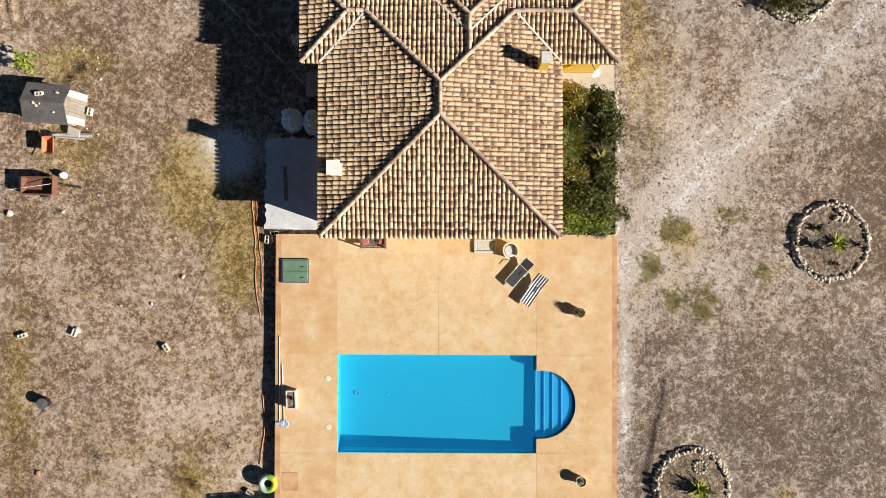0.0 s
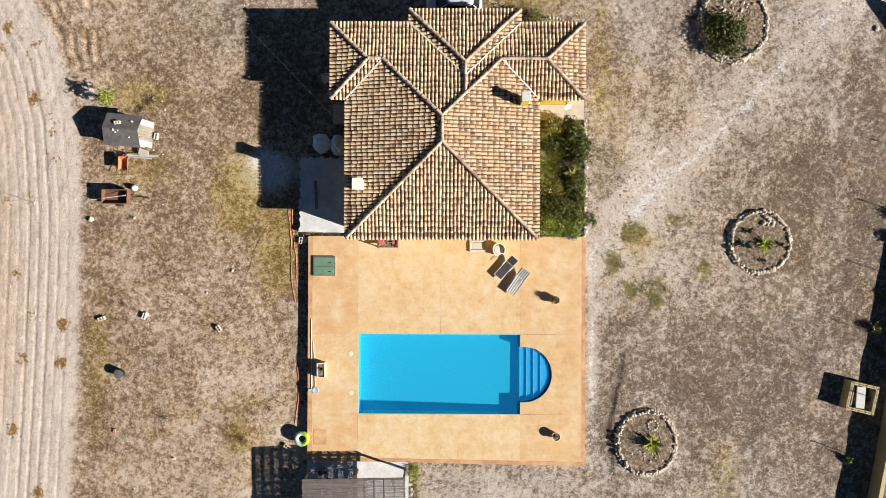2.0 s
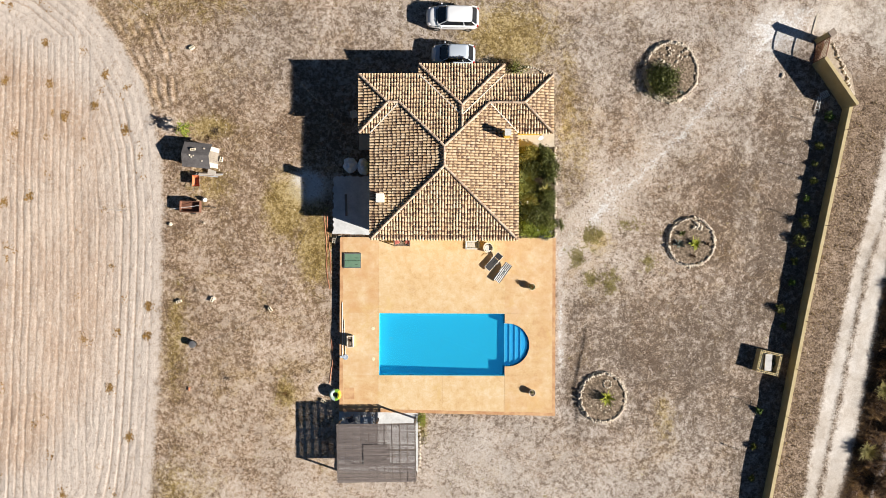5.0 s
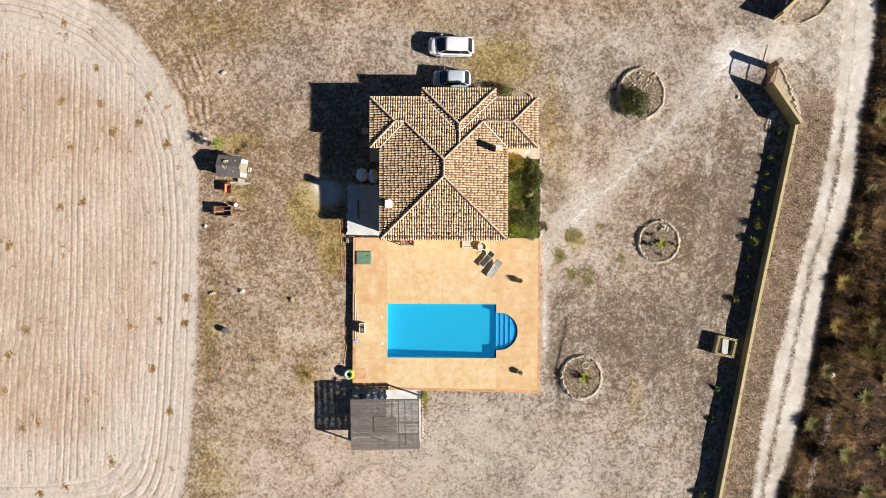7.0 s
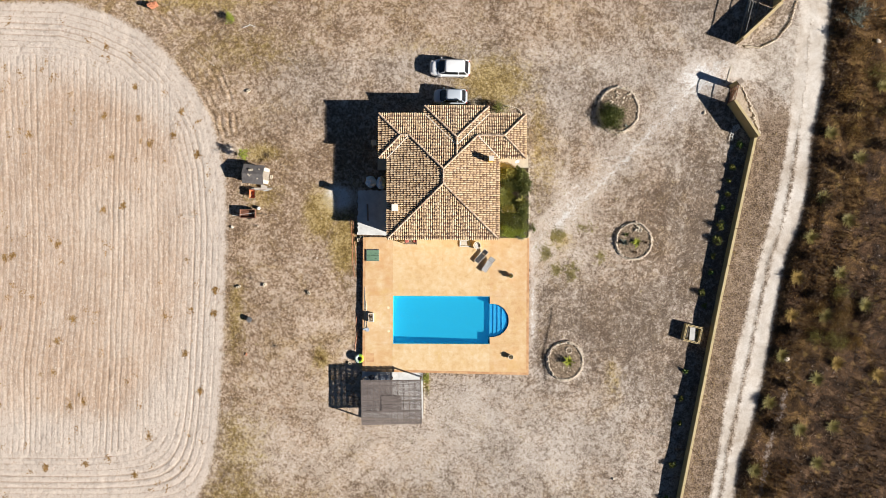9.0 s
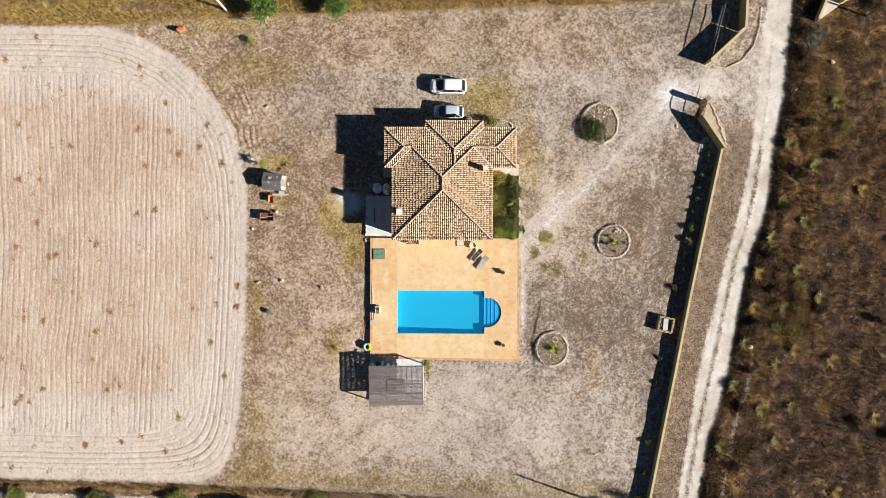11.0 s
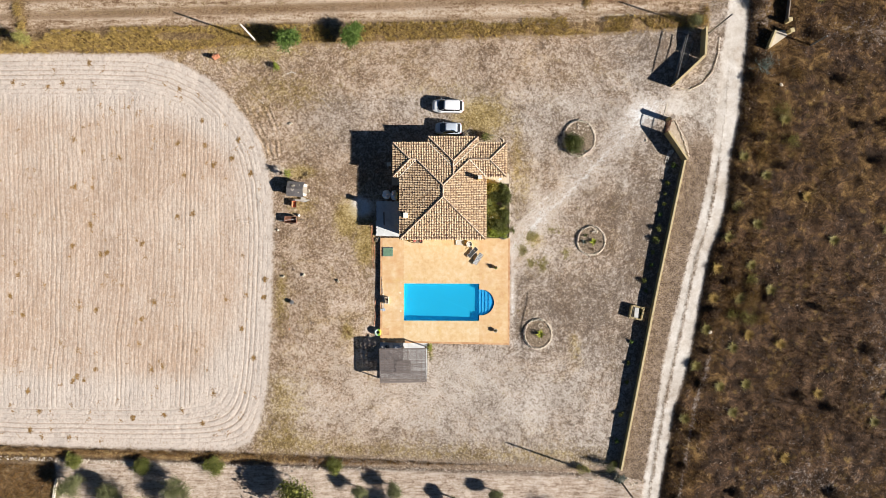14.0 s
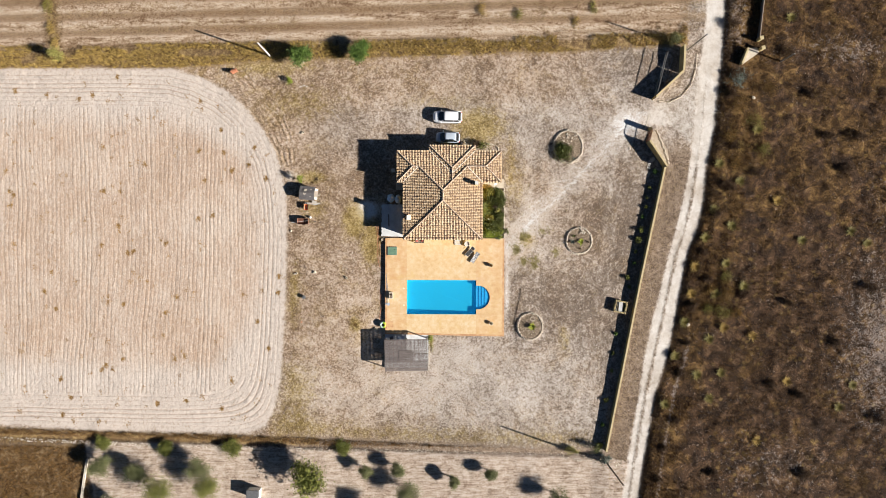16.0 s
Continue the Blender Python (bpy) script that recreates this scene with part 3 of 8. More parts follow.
def lie(x, y):
    """Height of the ground and how deep a point lies in a furrow."""
    x, y = np.asarray(x, float), np.asarray(y, float)
    z = -0.35 + 0.2 * smooth(x, -8, 8)
    z = z + 0.10 * (vnoise(x * 0.3, y * 0.3, 1) - 0.5) + 0.05 * (vnoise(x * 1.3, y * 1.3, 2) - 0.5)
    d = inside(FIELD, x, y)
    wob = 1.2 * (vnoise(x * 0.08, y * 0.05, 3) - 0.5) + 0.4 * (vnoise(x * 0.2, y * 0.16, 4) - 0.5)
    # the headland turns round the south-eastern corner in wide curves
    d_east, d_south = np.clip(np.interp(y, [-30, -13.8, -5.5, 2.7], [-24.0, -23.4, -23.1, -22.9]) - x, -40, 60), np.clip(y + 27.4, -40, 60)
    turn = np.where(y < -4, -np.log(np.exp(-0.4 * d_east) + np.exp(-0.4 * d_south)) / 0.4, d)
    head = (turn < 5.5) & ((y > 17) | (y < -20) | (x > -28.5) | (turn < d - 0.5))
    phase = np.where(head, turn + 0.35 * wob, x + wob + 0.10 * (vnoise(x * 1.5, y * 0.9, 5) - 0.5))
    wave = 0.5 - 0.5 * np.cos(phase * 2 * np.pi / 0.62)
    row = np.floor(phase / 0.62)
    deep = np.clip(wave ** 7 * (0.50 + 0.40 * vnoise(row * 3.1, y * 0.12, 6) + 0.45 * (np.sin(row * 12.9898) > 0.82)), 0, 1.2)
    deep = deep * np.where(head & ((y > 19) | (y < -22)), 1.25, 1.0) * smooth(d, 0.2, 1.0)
    out = (d < -0.2) & (d > -4.5) & (y > 8) & (x > -36)
    deep2 = np.where(out, (0.5 - 0.5 * np.cos((d + 1.1 * wob + 0.5 * vnoise(x * 0.8, y * 0.8, 16)) * 2 * np.pi / 0.7)) ** 2, 0.0) * smooth(y, 8, 12) * smooth(d, -4.5, -3.0) * smooth(vnoise(x * 0.9, y * 0.9, 14) + 0.4 * vnoise(x * 2.7, y * 2.7, 15), 0.35, 0.95)
    z = z - 0.10 * deep2
    z = z - 0.032 * deep + 0.028 * smooth(d, 0, 1) * (vnoise(x * 4.3, y * 3.1, 7) - 0.5)
    s = x - along(BERM, y)
    on = smooth(-y, 5.2, 7.0) * smooth(y, -14.5, -13.0)
    z = z + on * 0.10 * smooth(s, -0.15, 0.2) * (1 - smooth(s, 0.3, 3.0 + 2.0 * smooth(-y, 8.0, 10.0)))
    # bank and ditch along the southern edge of the plot
    sb = y - np.interp(x, [-65, -40, -23.5, 1.2, 22.6], [-27.9, -28.3, -29.0, -29.7, -30.1])
    z = z - 0.55 * np.exp(-((sb + 0.35) / 0.35) ** 2) * (x < 23) * (x > -70) - 0.25 * smooth(-sb, 0.2, 0.8) * smooth(24 - x, 0, 3)
    e = x - along(ROAD_R, y)
    z = z + 0.25 * smooth(e, 0.1, 1.0) + 0.25 * smooth(e, 0.3, 2) * (vnoise(x * 0.9, y * 0.9, 8) - 0.4)
    nb = y - np.interp(x, [-65, -30, 17, 34], [25.6, 26.4, 28.0, 29.2])
    z = z + 0.25 * np.exp(-((nb - 1.2) / 0.9) ** 2) * (x < 33) * (vnoise(x * 0.8, y * 0.8, 9) + 0.2)
    rows = (nb > 2.5) * (0.5 + 0.5 * np.cos((y - 0.03 * x) * 2 * np.pi / 2.3)) * (0.5 + 0.8 * vnoise(x * 0.07, y * 0.45, 12))
    return z, deep * (d > 0) + 0.8 * deep2 + rows


def ground_z(x, y):
    return float(lie(np.array([x]), np.array([y]))[0][0])


def build_ground():
    def far(a, sign):
        return [sign * v for v in (a, a + 2, a + 6, a + 14, a + 30, a + 60, a + 120, a + 250, a + 500, a + 1000, a + 2000)]
    xs = np.array(sorted(far(68, -1)) + list(np.arange(-67.9, -22.0, 0.085)) + list(np.arange(-21.9, 9.65, 0.25)) + list(np.arange(9.7, 11.9, 0.08)) + list(np.arange(12.0, 67.9, 0.25)) + far(68, 1))
    ys = np.array(sorted(far(42, -1)) + list(np.arange(-41.8, -27.7, 0.25)) + list(np.arange(-27.6, -20.0, 0.1)) + list(np.arange(-19.9, 16.9, 0.23)) + list(np.arange(17.0, 25.9, 0.1)) + list(np.arange(26.0, 41.8, 0.25)) + far(42, 1))
    X, Y = np.meshgrid(xs, ys)
    x, y = X.ravel(), Y.ravel()
    z, deep = lie(x, y)
    nx, ny = len(xs), len(ys)
    i = np.arange(nx * ny).reshape(ny, nx)
    faces = np.stack([i[:-1, :-1], i[:-1, 1:], i[1:, 1:], i[1:, :-1]], -1).reshape(-1, 4)
    cx, cy = x[faces].mean(1), y[faces].mean(1)
    keep = ~((cx > -8.2) & (cx < 8.2) & (cy > -11.9) & (cy < 0.7))
    d_field = inside(FIELD, x, y)
    d_road = np.minimum(along(ROAD_R, y) - x, x - along(ROAD_L, y))
    mid = 0.42 * along(ROAD_R, y) + 0.58 * along(ROAD_L, y)
    d_road = np.where(y < 24, np.minimum(d_road, np.abs(x - mid) + 0.12 - 0.22 * (0.3 + 1.0 * vnoise(x * 0.4, y * 0.4, 11)) * (y < 12) - 0.1), d_road)
    d_road = np.maximum(d_road, np.minimum(inside(ENTRY, x, y) - 0.3, 0.02))
    south = np.interp(x, [-65, -40, -23.5, 1.2, 22.6, 27], [-28.6, -29.1, -29.8, -30.4, -30.6, -31.5])
    d_orch = np.minimum(south - y, np.minimum(along(ROAD_L, y) + 0.5 - x, x + 52.2 + (y + 31) * 0.15))
    north_lo = np.interp(x, [-65, -52, -40, -23.6, -7.2, 9.2, 25.6, 33.8], [28.0, 28.4, 28.9, 29.1, 29.6, 29.5, 30.3, 30.8])
    gold_lo = np.interp(x, [-65, -40, -33.5, -30.2, -7.2, 17.4, 33.8], [25.4, 25.6, 25.8, 26.3, 27.1, 27.9, 29.0])
    west = np.minimum(along(ROAD_L, y), 36) - 1.0 - x
    ditch = np.minimum(np.interp(x, [-65, -40, -23.5, 1.2, 22.6], [-26.9, -27.6, -28.0, -29.0, -29.5]) - y, 22 - x)
    fields = {
        "d_field": d_field, "d_road": d_road, "d_orchard": d_orch,
        "d_scrub": x - along(ROAD_R, y) - 0.2,
        "d_north": np.minimum(np.minimum(y - north_lo, west), np.abs(x + 56.8 + 0.1 * (y - 30)) - 1.0), "d_gold": np.maximum(np.minimum(y - gold_lo, west), np.maximum(np.where(x < -18, np.minimum(ditch, y + 29.3), -9), np.where(y > 27, 1.1 - np.abs(x + 56.8 + 0.1 * (y - 30)), -9))),
        "d_verge": np.maximum(np.minimum(x - along(WALL_RUN, y), 0.6 * (14.0 - y)), np.where((y < -28) & (x < 24), ditch, -9)),
        "d_dark": np.minimum(-29.4 - y, -52.5 - (y + 31) * 0.15 - x),
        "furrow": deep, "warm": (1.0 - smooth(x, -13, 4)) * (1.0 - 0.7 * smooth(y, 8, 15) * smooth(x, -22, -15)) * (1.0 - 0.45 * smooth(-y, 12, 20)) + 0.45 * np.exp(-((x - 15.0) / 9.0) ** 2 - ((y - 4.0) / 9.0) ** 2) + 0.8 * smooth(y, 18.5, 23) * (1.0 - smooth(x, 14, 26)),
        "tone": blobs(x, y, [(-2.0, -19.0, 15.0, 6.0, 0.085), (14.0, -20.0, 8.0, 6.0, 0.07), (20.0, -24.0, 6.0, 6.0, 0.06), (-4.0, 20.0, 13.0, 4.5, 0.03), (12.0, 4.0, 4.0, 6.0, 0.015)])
        # dark soil, plus painted house shade (-9.5, 9.5) and some vignette (21.5, 3.5)
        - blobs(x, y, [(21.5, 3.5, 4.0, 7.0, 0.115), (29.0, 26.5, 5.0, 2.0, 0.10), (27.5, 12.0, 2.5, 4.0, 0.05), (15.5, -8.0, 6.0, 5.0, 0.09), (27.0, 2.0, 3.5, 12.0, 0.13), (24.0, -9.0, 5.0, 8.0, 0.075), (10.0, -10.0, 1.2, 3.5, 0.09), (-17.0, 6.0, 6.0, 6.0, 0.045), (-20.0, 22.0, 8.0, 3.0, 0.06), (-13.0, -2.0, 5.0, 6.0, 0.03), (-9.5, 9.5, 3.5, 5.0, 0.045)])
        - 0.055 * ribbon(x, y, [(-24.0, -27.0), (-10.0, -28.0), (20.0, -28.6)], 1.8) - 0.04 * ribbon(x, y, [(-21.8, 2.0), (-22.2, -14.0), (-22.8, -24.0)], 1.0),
        "dots": blobs(x, y, [(17.0, 4.0, 8.0, 11.0, 0.55), (13.5, 6.0, 5.0, 9.0, 0.75), (14.0, -1.5, 4.0, 3.0, 0.8), (22.0, 15.0, 6.0, 5.0, 0.6), (9.5, 12.0, 1.6, 7.0, 0.5), (-15.0, -6.0, 5.0, 6.0, 0.35), (0.0, -18.0, 9.0, 4.0, 0.4)]),
        "bleach": np.maximum(smooth(-y, 8, 20), 0.6 * smooth(y, 10, 18)),
        "rusty": 1.0 - smooth(x - along(ROAD_R, y), 2.0, 9.0) + 0.75 * smooth(y, -2, 10),
        "ash": blobs(x, y, [(64.0, -14.0, 7.0, 13.0, 0.75), (58.0, 28.5, 9.0, 2.6, 0.45), (48.0, -32.0, 10.0, 5.0, 0.35), (41.5, 33.5, 2.2, 6.0, 0.8), (66.0, 6.0, 5.0, 6.0, 0.4)])
        + 0.75 * np.exp(-((x - along(ROAD_R, y) - 2.6) / 0.35) ** 2) * smooth(-y, 10, 16),
        "ochre": 0.4 * ribbon(x, y, [(-24.0, -26.5), (-10.0, -27.6), (20.0, -28.4)], 2.0) + blobs(x, y, [(-13.1, 3.4, 1.6, 2.4, 1.35), (-10.7, 0.3, 1.4, 3.2, 1.2), (10.6, 8.5, 1.6, 4.5, 0.4), (12.0, 0.8, 1.2, 0.9, 0.8), (-19.2, 9.8, 2.2, 1.0, 0.9), (-12.9, -11.5, 0.9, 1.2, 0.9), (-21.9, -7.3, 1.2, 5.0, 0.6),
                              (4.8, 17.2, 4.2, 3.0, 0.9), (0.0, 20.8, 7.0, 1.5, 0.35), (9.6, 11.0, 1.0, 7.5, 0.55), (-19.0, 5.2, 2.2, 1.8, 0.6), (-21.0, 20.5, 7.0, 3.0, 0.45), (-26, 26, 8, 2, 0.6), (-21.5, -21, 3.5, 5.0, 0.5),
                              (-2.0, -14.0, 0.5, 1.3, 0.8), (17.4, -13.5, 1.0, 2.5, 0.45)]),
        "pale": 0.45 * tracks(x, y) + 1.35 * ribbon(x, y, [(30.0, 18.8), (26.5, 17.8), (22.5, 13.0), (18.0, 8.8), (14.2, 5.0), (11.0, 2.0), (9.8, 0.0)], 2.3) + 0.5 * ribbon(x, y, [(27.0, 18.0), (20.0, 19.0), (10.0, 20.5)], 1.8)
                + 0.35 * ribbon(x, y, [(12.0, 15.0), (12.2, 6.0), (13.0, -3.0)], 1.6) + blobs(x, y, [(-11.4, 5.05, 1.45, 1.2, 5.5), (9.1, -6.5, 0.35, 5.5, 2.0), (14.2, -1.5, 2.4, 1.4, 0.7), (17.2, -2.0, 1.6, 1.4, 0.7), (-14.0, -2.0, 2.5, 3.0, 0.5), (-15.5, -20.0, 7.0, 7.0, 0.4),
                             (-12.5, -14.5, 4.5, 4.0, 0.5), (-13.5, -7.0, 3.0, 2.4, 0.45), (-19.3, -1.0, 2.0, 3.0, 0.3), (4.0, -16.5, 6.0, 2.5, 0.7), (-4.0, -21.0, 12.0, 5.0, 0.4), (9.0, -24.0, 7.0, 4.0, 0.35), (-22.5, 9.8, 0.8, 0.8, 2.0), (26.8, 17.8, 2.4, 1.6, 0.7)])
                - blobs(x, y, [(20.0, -9.0, 4.5, 6.0, 0.3), (-14.0, 11.0, 4.0, 4.0, 0.2), (16.5, -18.0, 6.0, 5.0, 0.1), (-16.5, 1.0, 2.5, 1.6, 0.4)]),
        "green": blobs(x, y, [(10.4, -0.6, 0.7, 0.9, 1.0), (11.5, -2.3, 0.7, 0.7, 1.0), (11.5, 1.2, 0.9, 0.8, 1.15), (16.2, -0.8, 0.6, 0.7, 0.9), (14.6, 2.0, 1.2, 1.0, 0.6), (13.2, -2.4, 0.8, 1.2, 0.7), (-2.0, -13.8, 0.4, 0.8, 1.0)]),
    }
    zone = np.zeros(len(faces), int)
    fm = {k: v[faces].mean(1) for k, v in fields.items() if k in ("d_field", "d_road", "d_scrub", "d_orchard", "d_north")}
    zone[fm["d_north"] > 0] = 4
    zone[fm["d_orchard"] > 0] = 5
    zone[fm["d_field"] > 0] = 1
    zone[fm["d_scrub"] > 0] = 3
    zone[fm["d_road"] > 0] = 2
    names = [("ground", "grey-brown dry earth with sparse dead grass and pebbles"), ("ploughed_field", "pinkish bare ploughed field with fine wavy furrows"), ("dirt_road", "white compacted dirt track with worn wheel ruts"),
             ("scrubland", "dark brown dry scrubland with burnt-looking tufts"), ("stubble_field", "tan stubble field in faint straw-coloured strips"), ("orchard_ground", "pale sandy tilled soil under olive trees")]
    for k, (name, label) in enumerate(names):
        f = faces[keep & (zone == k)]
        used = np.unique(f)
        back = np.zeros(nx * ny, int)
        back[used] = np.arange(len(used))
        me = bpy.data.meshes.new(name)
        me.vertices.add(len(used))
        me.vertices.foreach_set("co", np.stack([x[used], y[used], z[used]], 1).astype(np.float32).ravel())
        me.loops.add(f.size)
        me.loops.foreach_set("vertex_index", back[f].astype(np.int32).ravel())
        me.polygons.add(len(f))
        me.polygons.foreach_set("loop_start", np.arange(0, f.size, 4, dtype=np.int32))
        me.polygons.foreach_set("use_smooth", np.ones(len(f), bool))
        me.update(calc_edges=True)
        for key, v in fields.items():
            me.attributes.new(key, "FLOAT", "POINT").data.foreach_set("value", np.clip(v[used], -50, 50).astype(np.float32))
        me.materials.append(GROUND)
        tagged(new(name, me), label, "road" if k == 2 else "ground", kind="structure")


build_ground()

# ---- terrace and pool ----
BORDER = Nodes("red_border", 0.8)
BORDER.bump(BORDER.noise(20.0), 0.2, 0.02)
BORDER = BORDER.color(BORDER.ramp(BORDER.noise(1.2, 4.0, 0.7), (0.35, (0.43, 0.225, 0.11)), (0.65, (0.60, 0.385, 0.205))))
PX0, PX1, PY0, PY1 = -5.41, 4.62, -10.05, -5.09
CX, CY, CR = 4.87, -7.585, 1.715


def south(x):
    return -12.95 - (x + 8.6) * 0.0165


bm = bmesh.new()
terrace = thing("terrace", "sand-coloured stamped concrete pool terrace with a reddish border", "terrace", kind="structure")
bm = bmesh.new()
for x0, x1, y0, y1 in ((-8.5, PX0 - 0.25, -12.9, 0.9), (PX1 + 2.2, 8.6, -13.15, 0.9), (PX0 - 0.25, PX1 + 2.2, PY1 + 0.25, 0.9), (PX0 - 0.25, PX1 + 2.2, -12.95, PY0 - 0.25)):
    box(bm, x0, x1, y0, y1, -0.5, -0.006)
part("base", bm, BORDER, terrace)
G = 0.004


def slab(pts, rim, mat=None, name="slab"):
    bm = bmesh.new()
    prism(bm, pts, -0.12, 0.0)
    ob = part(name, bm, mat or TERRACE, terrace)
    a = ob.data.attributes.new("rim", "FLOAT", "POINT")
    a.data.foreach_set("value", [rim] * len(ob.data.vertices))
    return ob


cols = [-8.30, -5.46, -0.33, 4.62, 8.42]
for x0, x1, rim in zip(cols, cols[1:], (0.75, 0.12, 0.15, 0.6)):
    slab([(x0 + G, PY1 + G), (x1 - G, PY1 + G), (x1 - G, 0.98), (x0 + G, 0.98)], rim)
    slab([(x0 + G, south(x0) + 0.25), (x1 - G, south(x1) + 0.25), (x1 - G, PY0 - G), (x0 + G, PY0 - G)], rim * 0.8)
slab([(cols[0] + G, PY0 + G), (PX0, PY0 + G), (PX0, PY1 - G), (cols[0] + G, PY1 - G)], 0.45)
arc = [(CX + CR * math.cos(a), CY + CR * math.sin(a)) for a in [math.pi / 2 - math.pi * k / 28 for k in range(29)]]
slab([(PX1, PY1 - G), (PX1, CY + CR)] + arc + [(PX1, CY - CR), (PX1, PY0 + G), (cols[4] - G, PY0 + G), (cols[4] - G, PY1 - G)][:], 0.5)
for a, b in (((-8.57, south(-8.57)), (-8.30, 0.98)), ((8.42, south(8.5)), (8.66, 0.98))):
    n = 6
    for k in range(n):
        y0, y1 = a[1] + (b[1] - a[1]) * k / n, a[1] + (b[1] - a[1]) * (k + 1) / n
        slab([(a[0], y0 + 0.006), (b[0], y0 + 0.006), (b[0], y1 - 0.006), (a[0], y1 - 0.006)], 0.5, BORDER, "border")
for k in range(6):
    x0, x1 = -8.29 + 16.7 * k / 6, -8.29 + 16.7 * (k + 1) / 6
    slab([(x0, south(x0)), (x1 - 0.01, south(x1)), (x1 - 0.01, south(x1) + 0.24), (x0, south(x0) + 0.24)], 0.5, BORDER, "border")

pool = thing("swimming_pool", "rectangular turquoise swimming pool with rounded roman steps", "swimming pool", kind="structure")
bm = bmesh.new()
ZE, ZW = -0.62, -0.95
ring_top = [(PX0, PY0), (PX1, PY0), (PX1, CY - CR)] + arc[::-1] + [(PX1, CY + CR), (PX1, PY1), (PX0, PY1)]
cnt = len(ring_top)


def depth(x):
    return ZW + (ZE - ZW) * min(1, max(0, (x - PX0) / (PX1 - PX0)))


up = [bm.verts.new((x, y, -0.012)) for x, y in ring_top]
dn = [bm.verts.new((x, y, depth(x))) for x, y in ring_top]
for k in range(cnt):
    bm.faces.new((up[(k + 1) % cnt], up[k], dn[k], dn[(k + 1) % cnt]))
bm.faces.new(dn)
part("basin", bm, POOL, pool, "blue-tiled pool basin")


def tread(x0, top, name):
    bm = bmesh.new()
    n = 24
    pts = [(x0, CY - CR)] if x0 < CX else []
    a0 = math.acos(max(-1, min(1, (x0 - CX) / CR))) if x0 > CX else math.pi / 2
    pts += [(CX + CR * math.cos(a), CY + CR * math.sin(a)) for a in [-a0 + 2 * a0 * k / n for k in range(n + 1)]]
    if x0 < CX:
        pts.append((x0, CY + CR))
    prism(bm, pts, -0.9, top)
    part(name, bm, STEP, pool, "pale blue pool step")


STEP = plain("pool_step_tile", (0.19, 0.52, 0.80), (0.27, 0.60, 0.86), 6.0, 0.4)
NOSING = plain("pool_step_edge", (0.52, 0.70, 0.84), (0.66, 0.80, 0.90), 6.0, 0.4)
for x0, top in ((4.63, -0.36), (5.04, -0.29), (5.46, -0.22), (5.90, -0.15)):
    tread(x0, top, "step")
    half = CR if x0 < CX else math.sqrt(CR * CR - (x0 - CX) ** 2)
    bm = bmesh.new()
    box(bm, x0 - 0.012, x0 + 0.045, CY - half + 0.03, CY + half - 0.03, top + 0.002, top + 0.014)
    part("nosing", bm, NOSING, pool, "pale step edge")
bm = bmesh.new()
wv = [bm.verts.new((x, y, -0.085)) for x, y in ring_top]
bm.faces.new(wv)
water = part("water", bm, WATER, pool, "clear still pool water")
water.visible_shadow = False
for sx, sy, r in ((-4.55, -7.25, 0.13),):
    bm = bmesh.new()
    lathe(bm, [(r, 0), (r, 0.03), (r * 0.75, 0.03), (r * 0.75, 0.0)], 16, Matrix.Translation((sx, sy, depth(sx) + 0.01)))
    part("drain", bm, WHITEWASH, pool, "round floor drain")
for sx, sy in ((-2.95, PY1 - 0.02), (-2.95, PY0 + 0.02)):
    bm = bmesh.new()
    box(bm, sx - 0.1, sx + 0.1, sy - 0.02, sy + 0.02, -0.6, -0.45)
    part("inlet", bm, WHITE, pool)
for sx, sy in ((-2.95, -7.3), (-0.4, -7.35), (2.1, -7.4)):
    bm = bmesh.new()
    lathe(bm, [(0.05, 0), (0.04, 0.03), (0.0, 0.03)], 10, Matrix.Translation((sx, sy, depth(sx))))
    part("nozzle", bm, WHITE, pool)
bm = bmesh.new()
for pts_ in ((PX0, PX0 + 0.02, PY0, PY1), (PX0 + 0.02, PX1, PY1 - 0.02, PY1), (PX0 + 0.02, PX1, PY0, PY0 + 0.02)):
    box(bm, *pts_, -0.10, -0.006)
part("coping", bm, POOL, pool, "narrow blue tiled rim")

# ---- house ----
GREYCAP = plain("weathered_cap", (0.46, 0.46, 0.44), (0.66, 0.66, 0.64), 6.0, 0.9)
PITCH, EAVE, SOUTH_EAVE = 0.20, 2.75, 0.76
RECTS = [(-5.81, 5.30, SOUTH_EAVE, 13.2), (-6.68, 7.93, 8.8, 13.2), (-2.15, 4.25, 7.0, 13.97)]
SOUTH_GAIN = (1.025, 1.0, 1.0)


def plane_heights(i, x, y):
    x0, x1, y0, y1 = RECTS[i]
    return [x - x0, x1 - x, (y - y0) * SOUTH_GAIN[i], y1 - y]


def roof_h(i, x, y):
    h = min(plane_heights(i, x, y))
    return h if h >= -1e-6 else -9


def roof_z(x, y):
    return EAVE + PITCH * max(roof_h(i, x, y) for i in range(3))


house = thing("house", "single-storey yellow country house with a hipped clay-tile roof", "house")
bm = bmesh.new()
IN = 0.42
box(bm, -5.83 + IN, 5.32 - IN, 0.85 + IN, 9.3, -0.5, 2.64)
box(bm, -6.68 + IN, 7.93 - IN, 8.8 + IN, 13.2 - IN, -0.5, 2.63)
box(bm, -2.15 + IN, 4.25 - IN, 12.0, 13.97 - IN, -0.5, 2.62)
part("wall", bm, YELLOW, house, "yellow rendered walls")


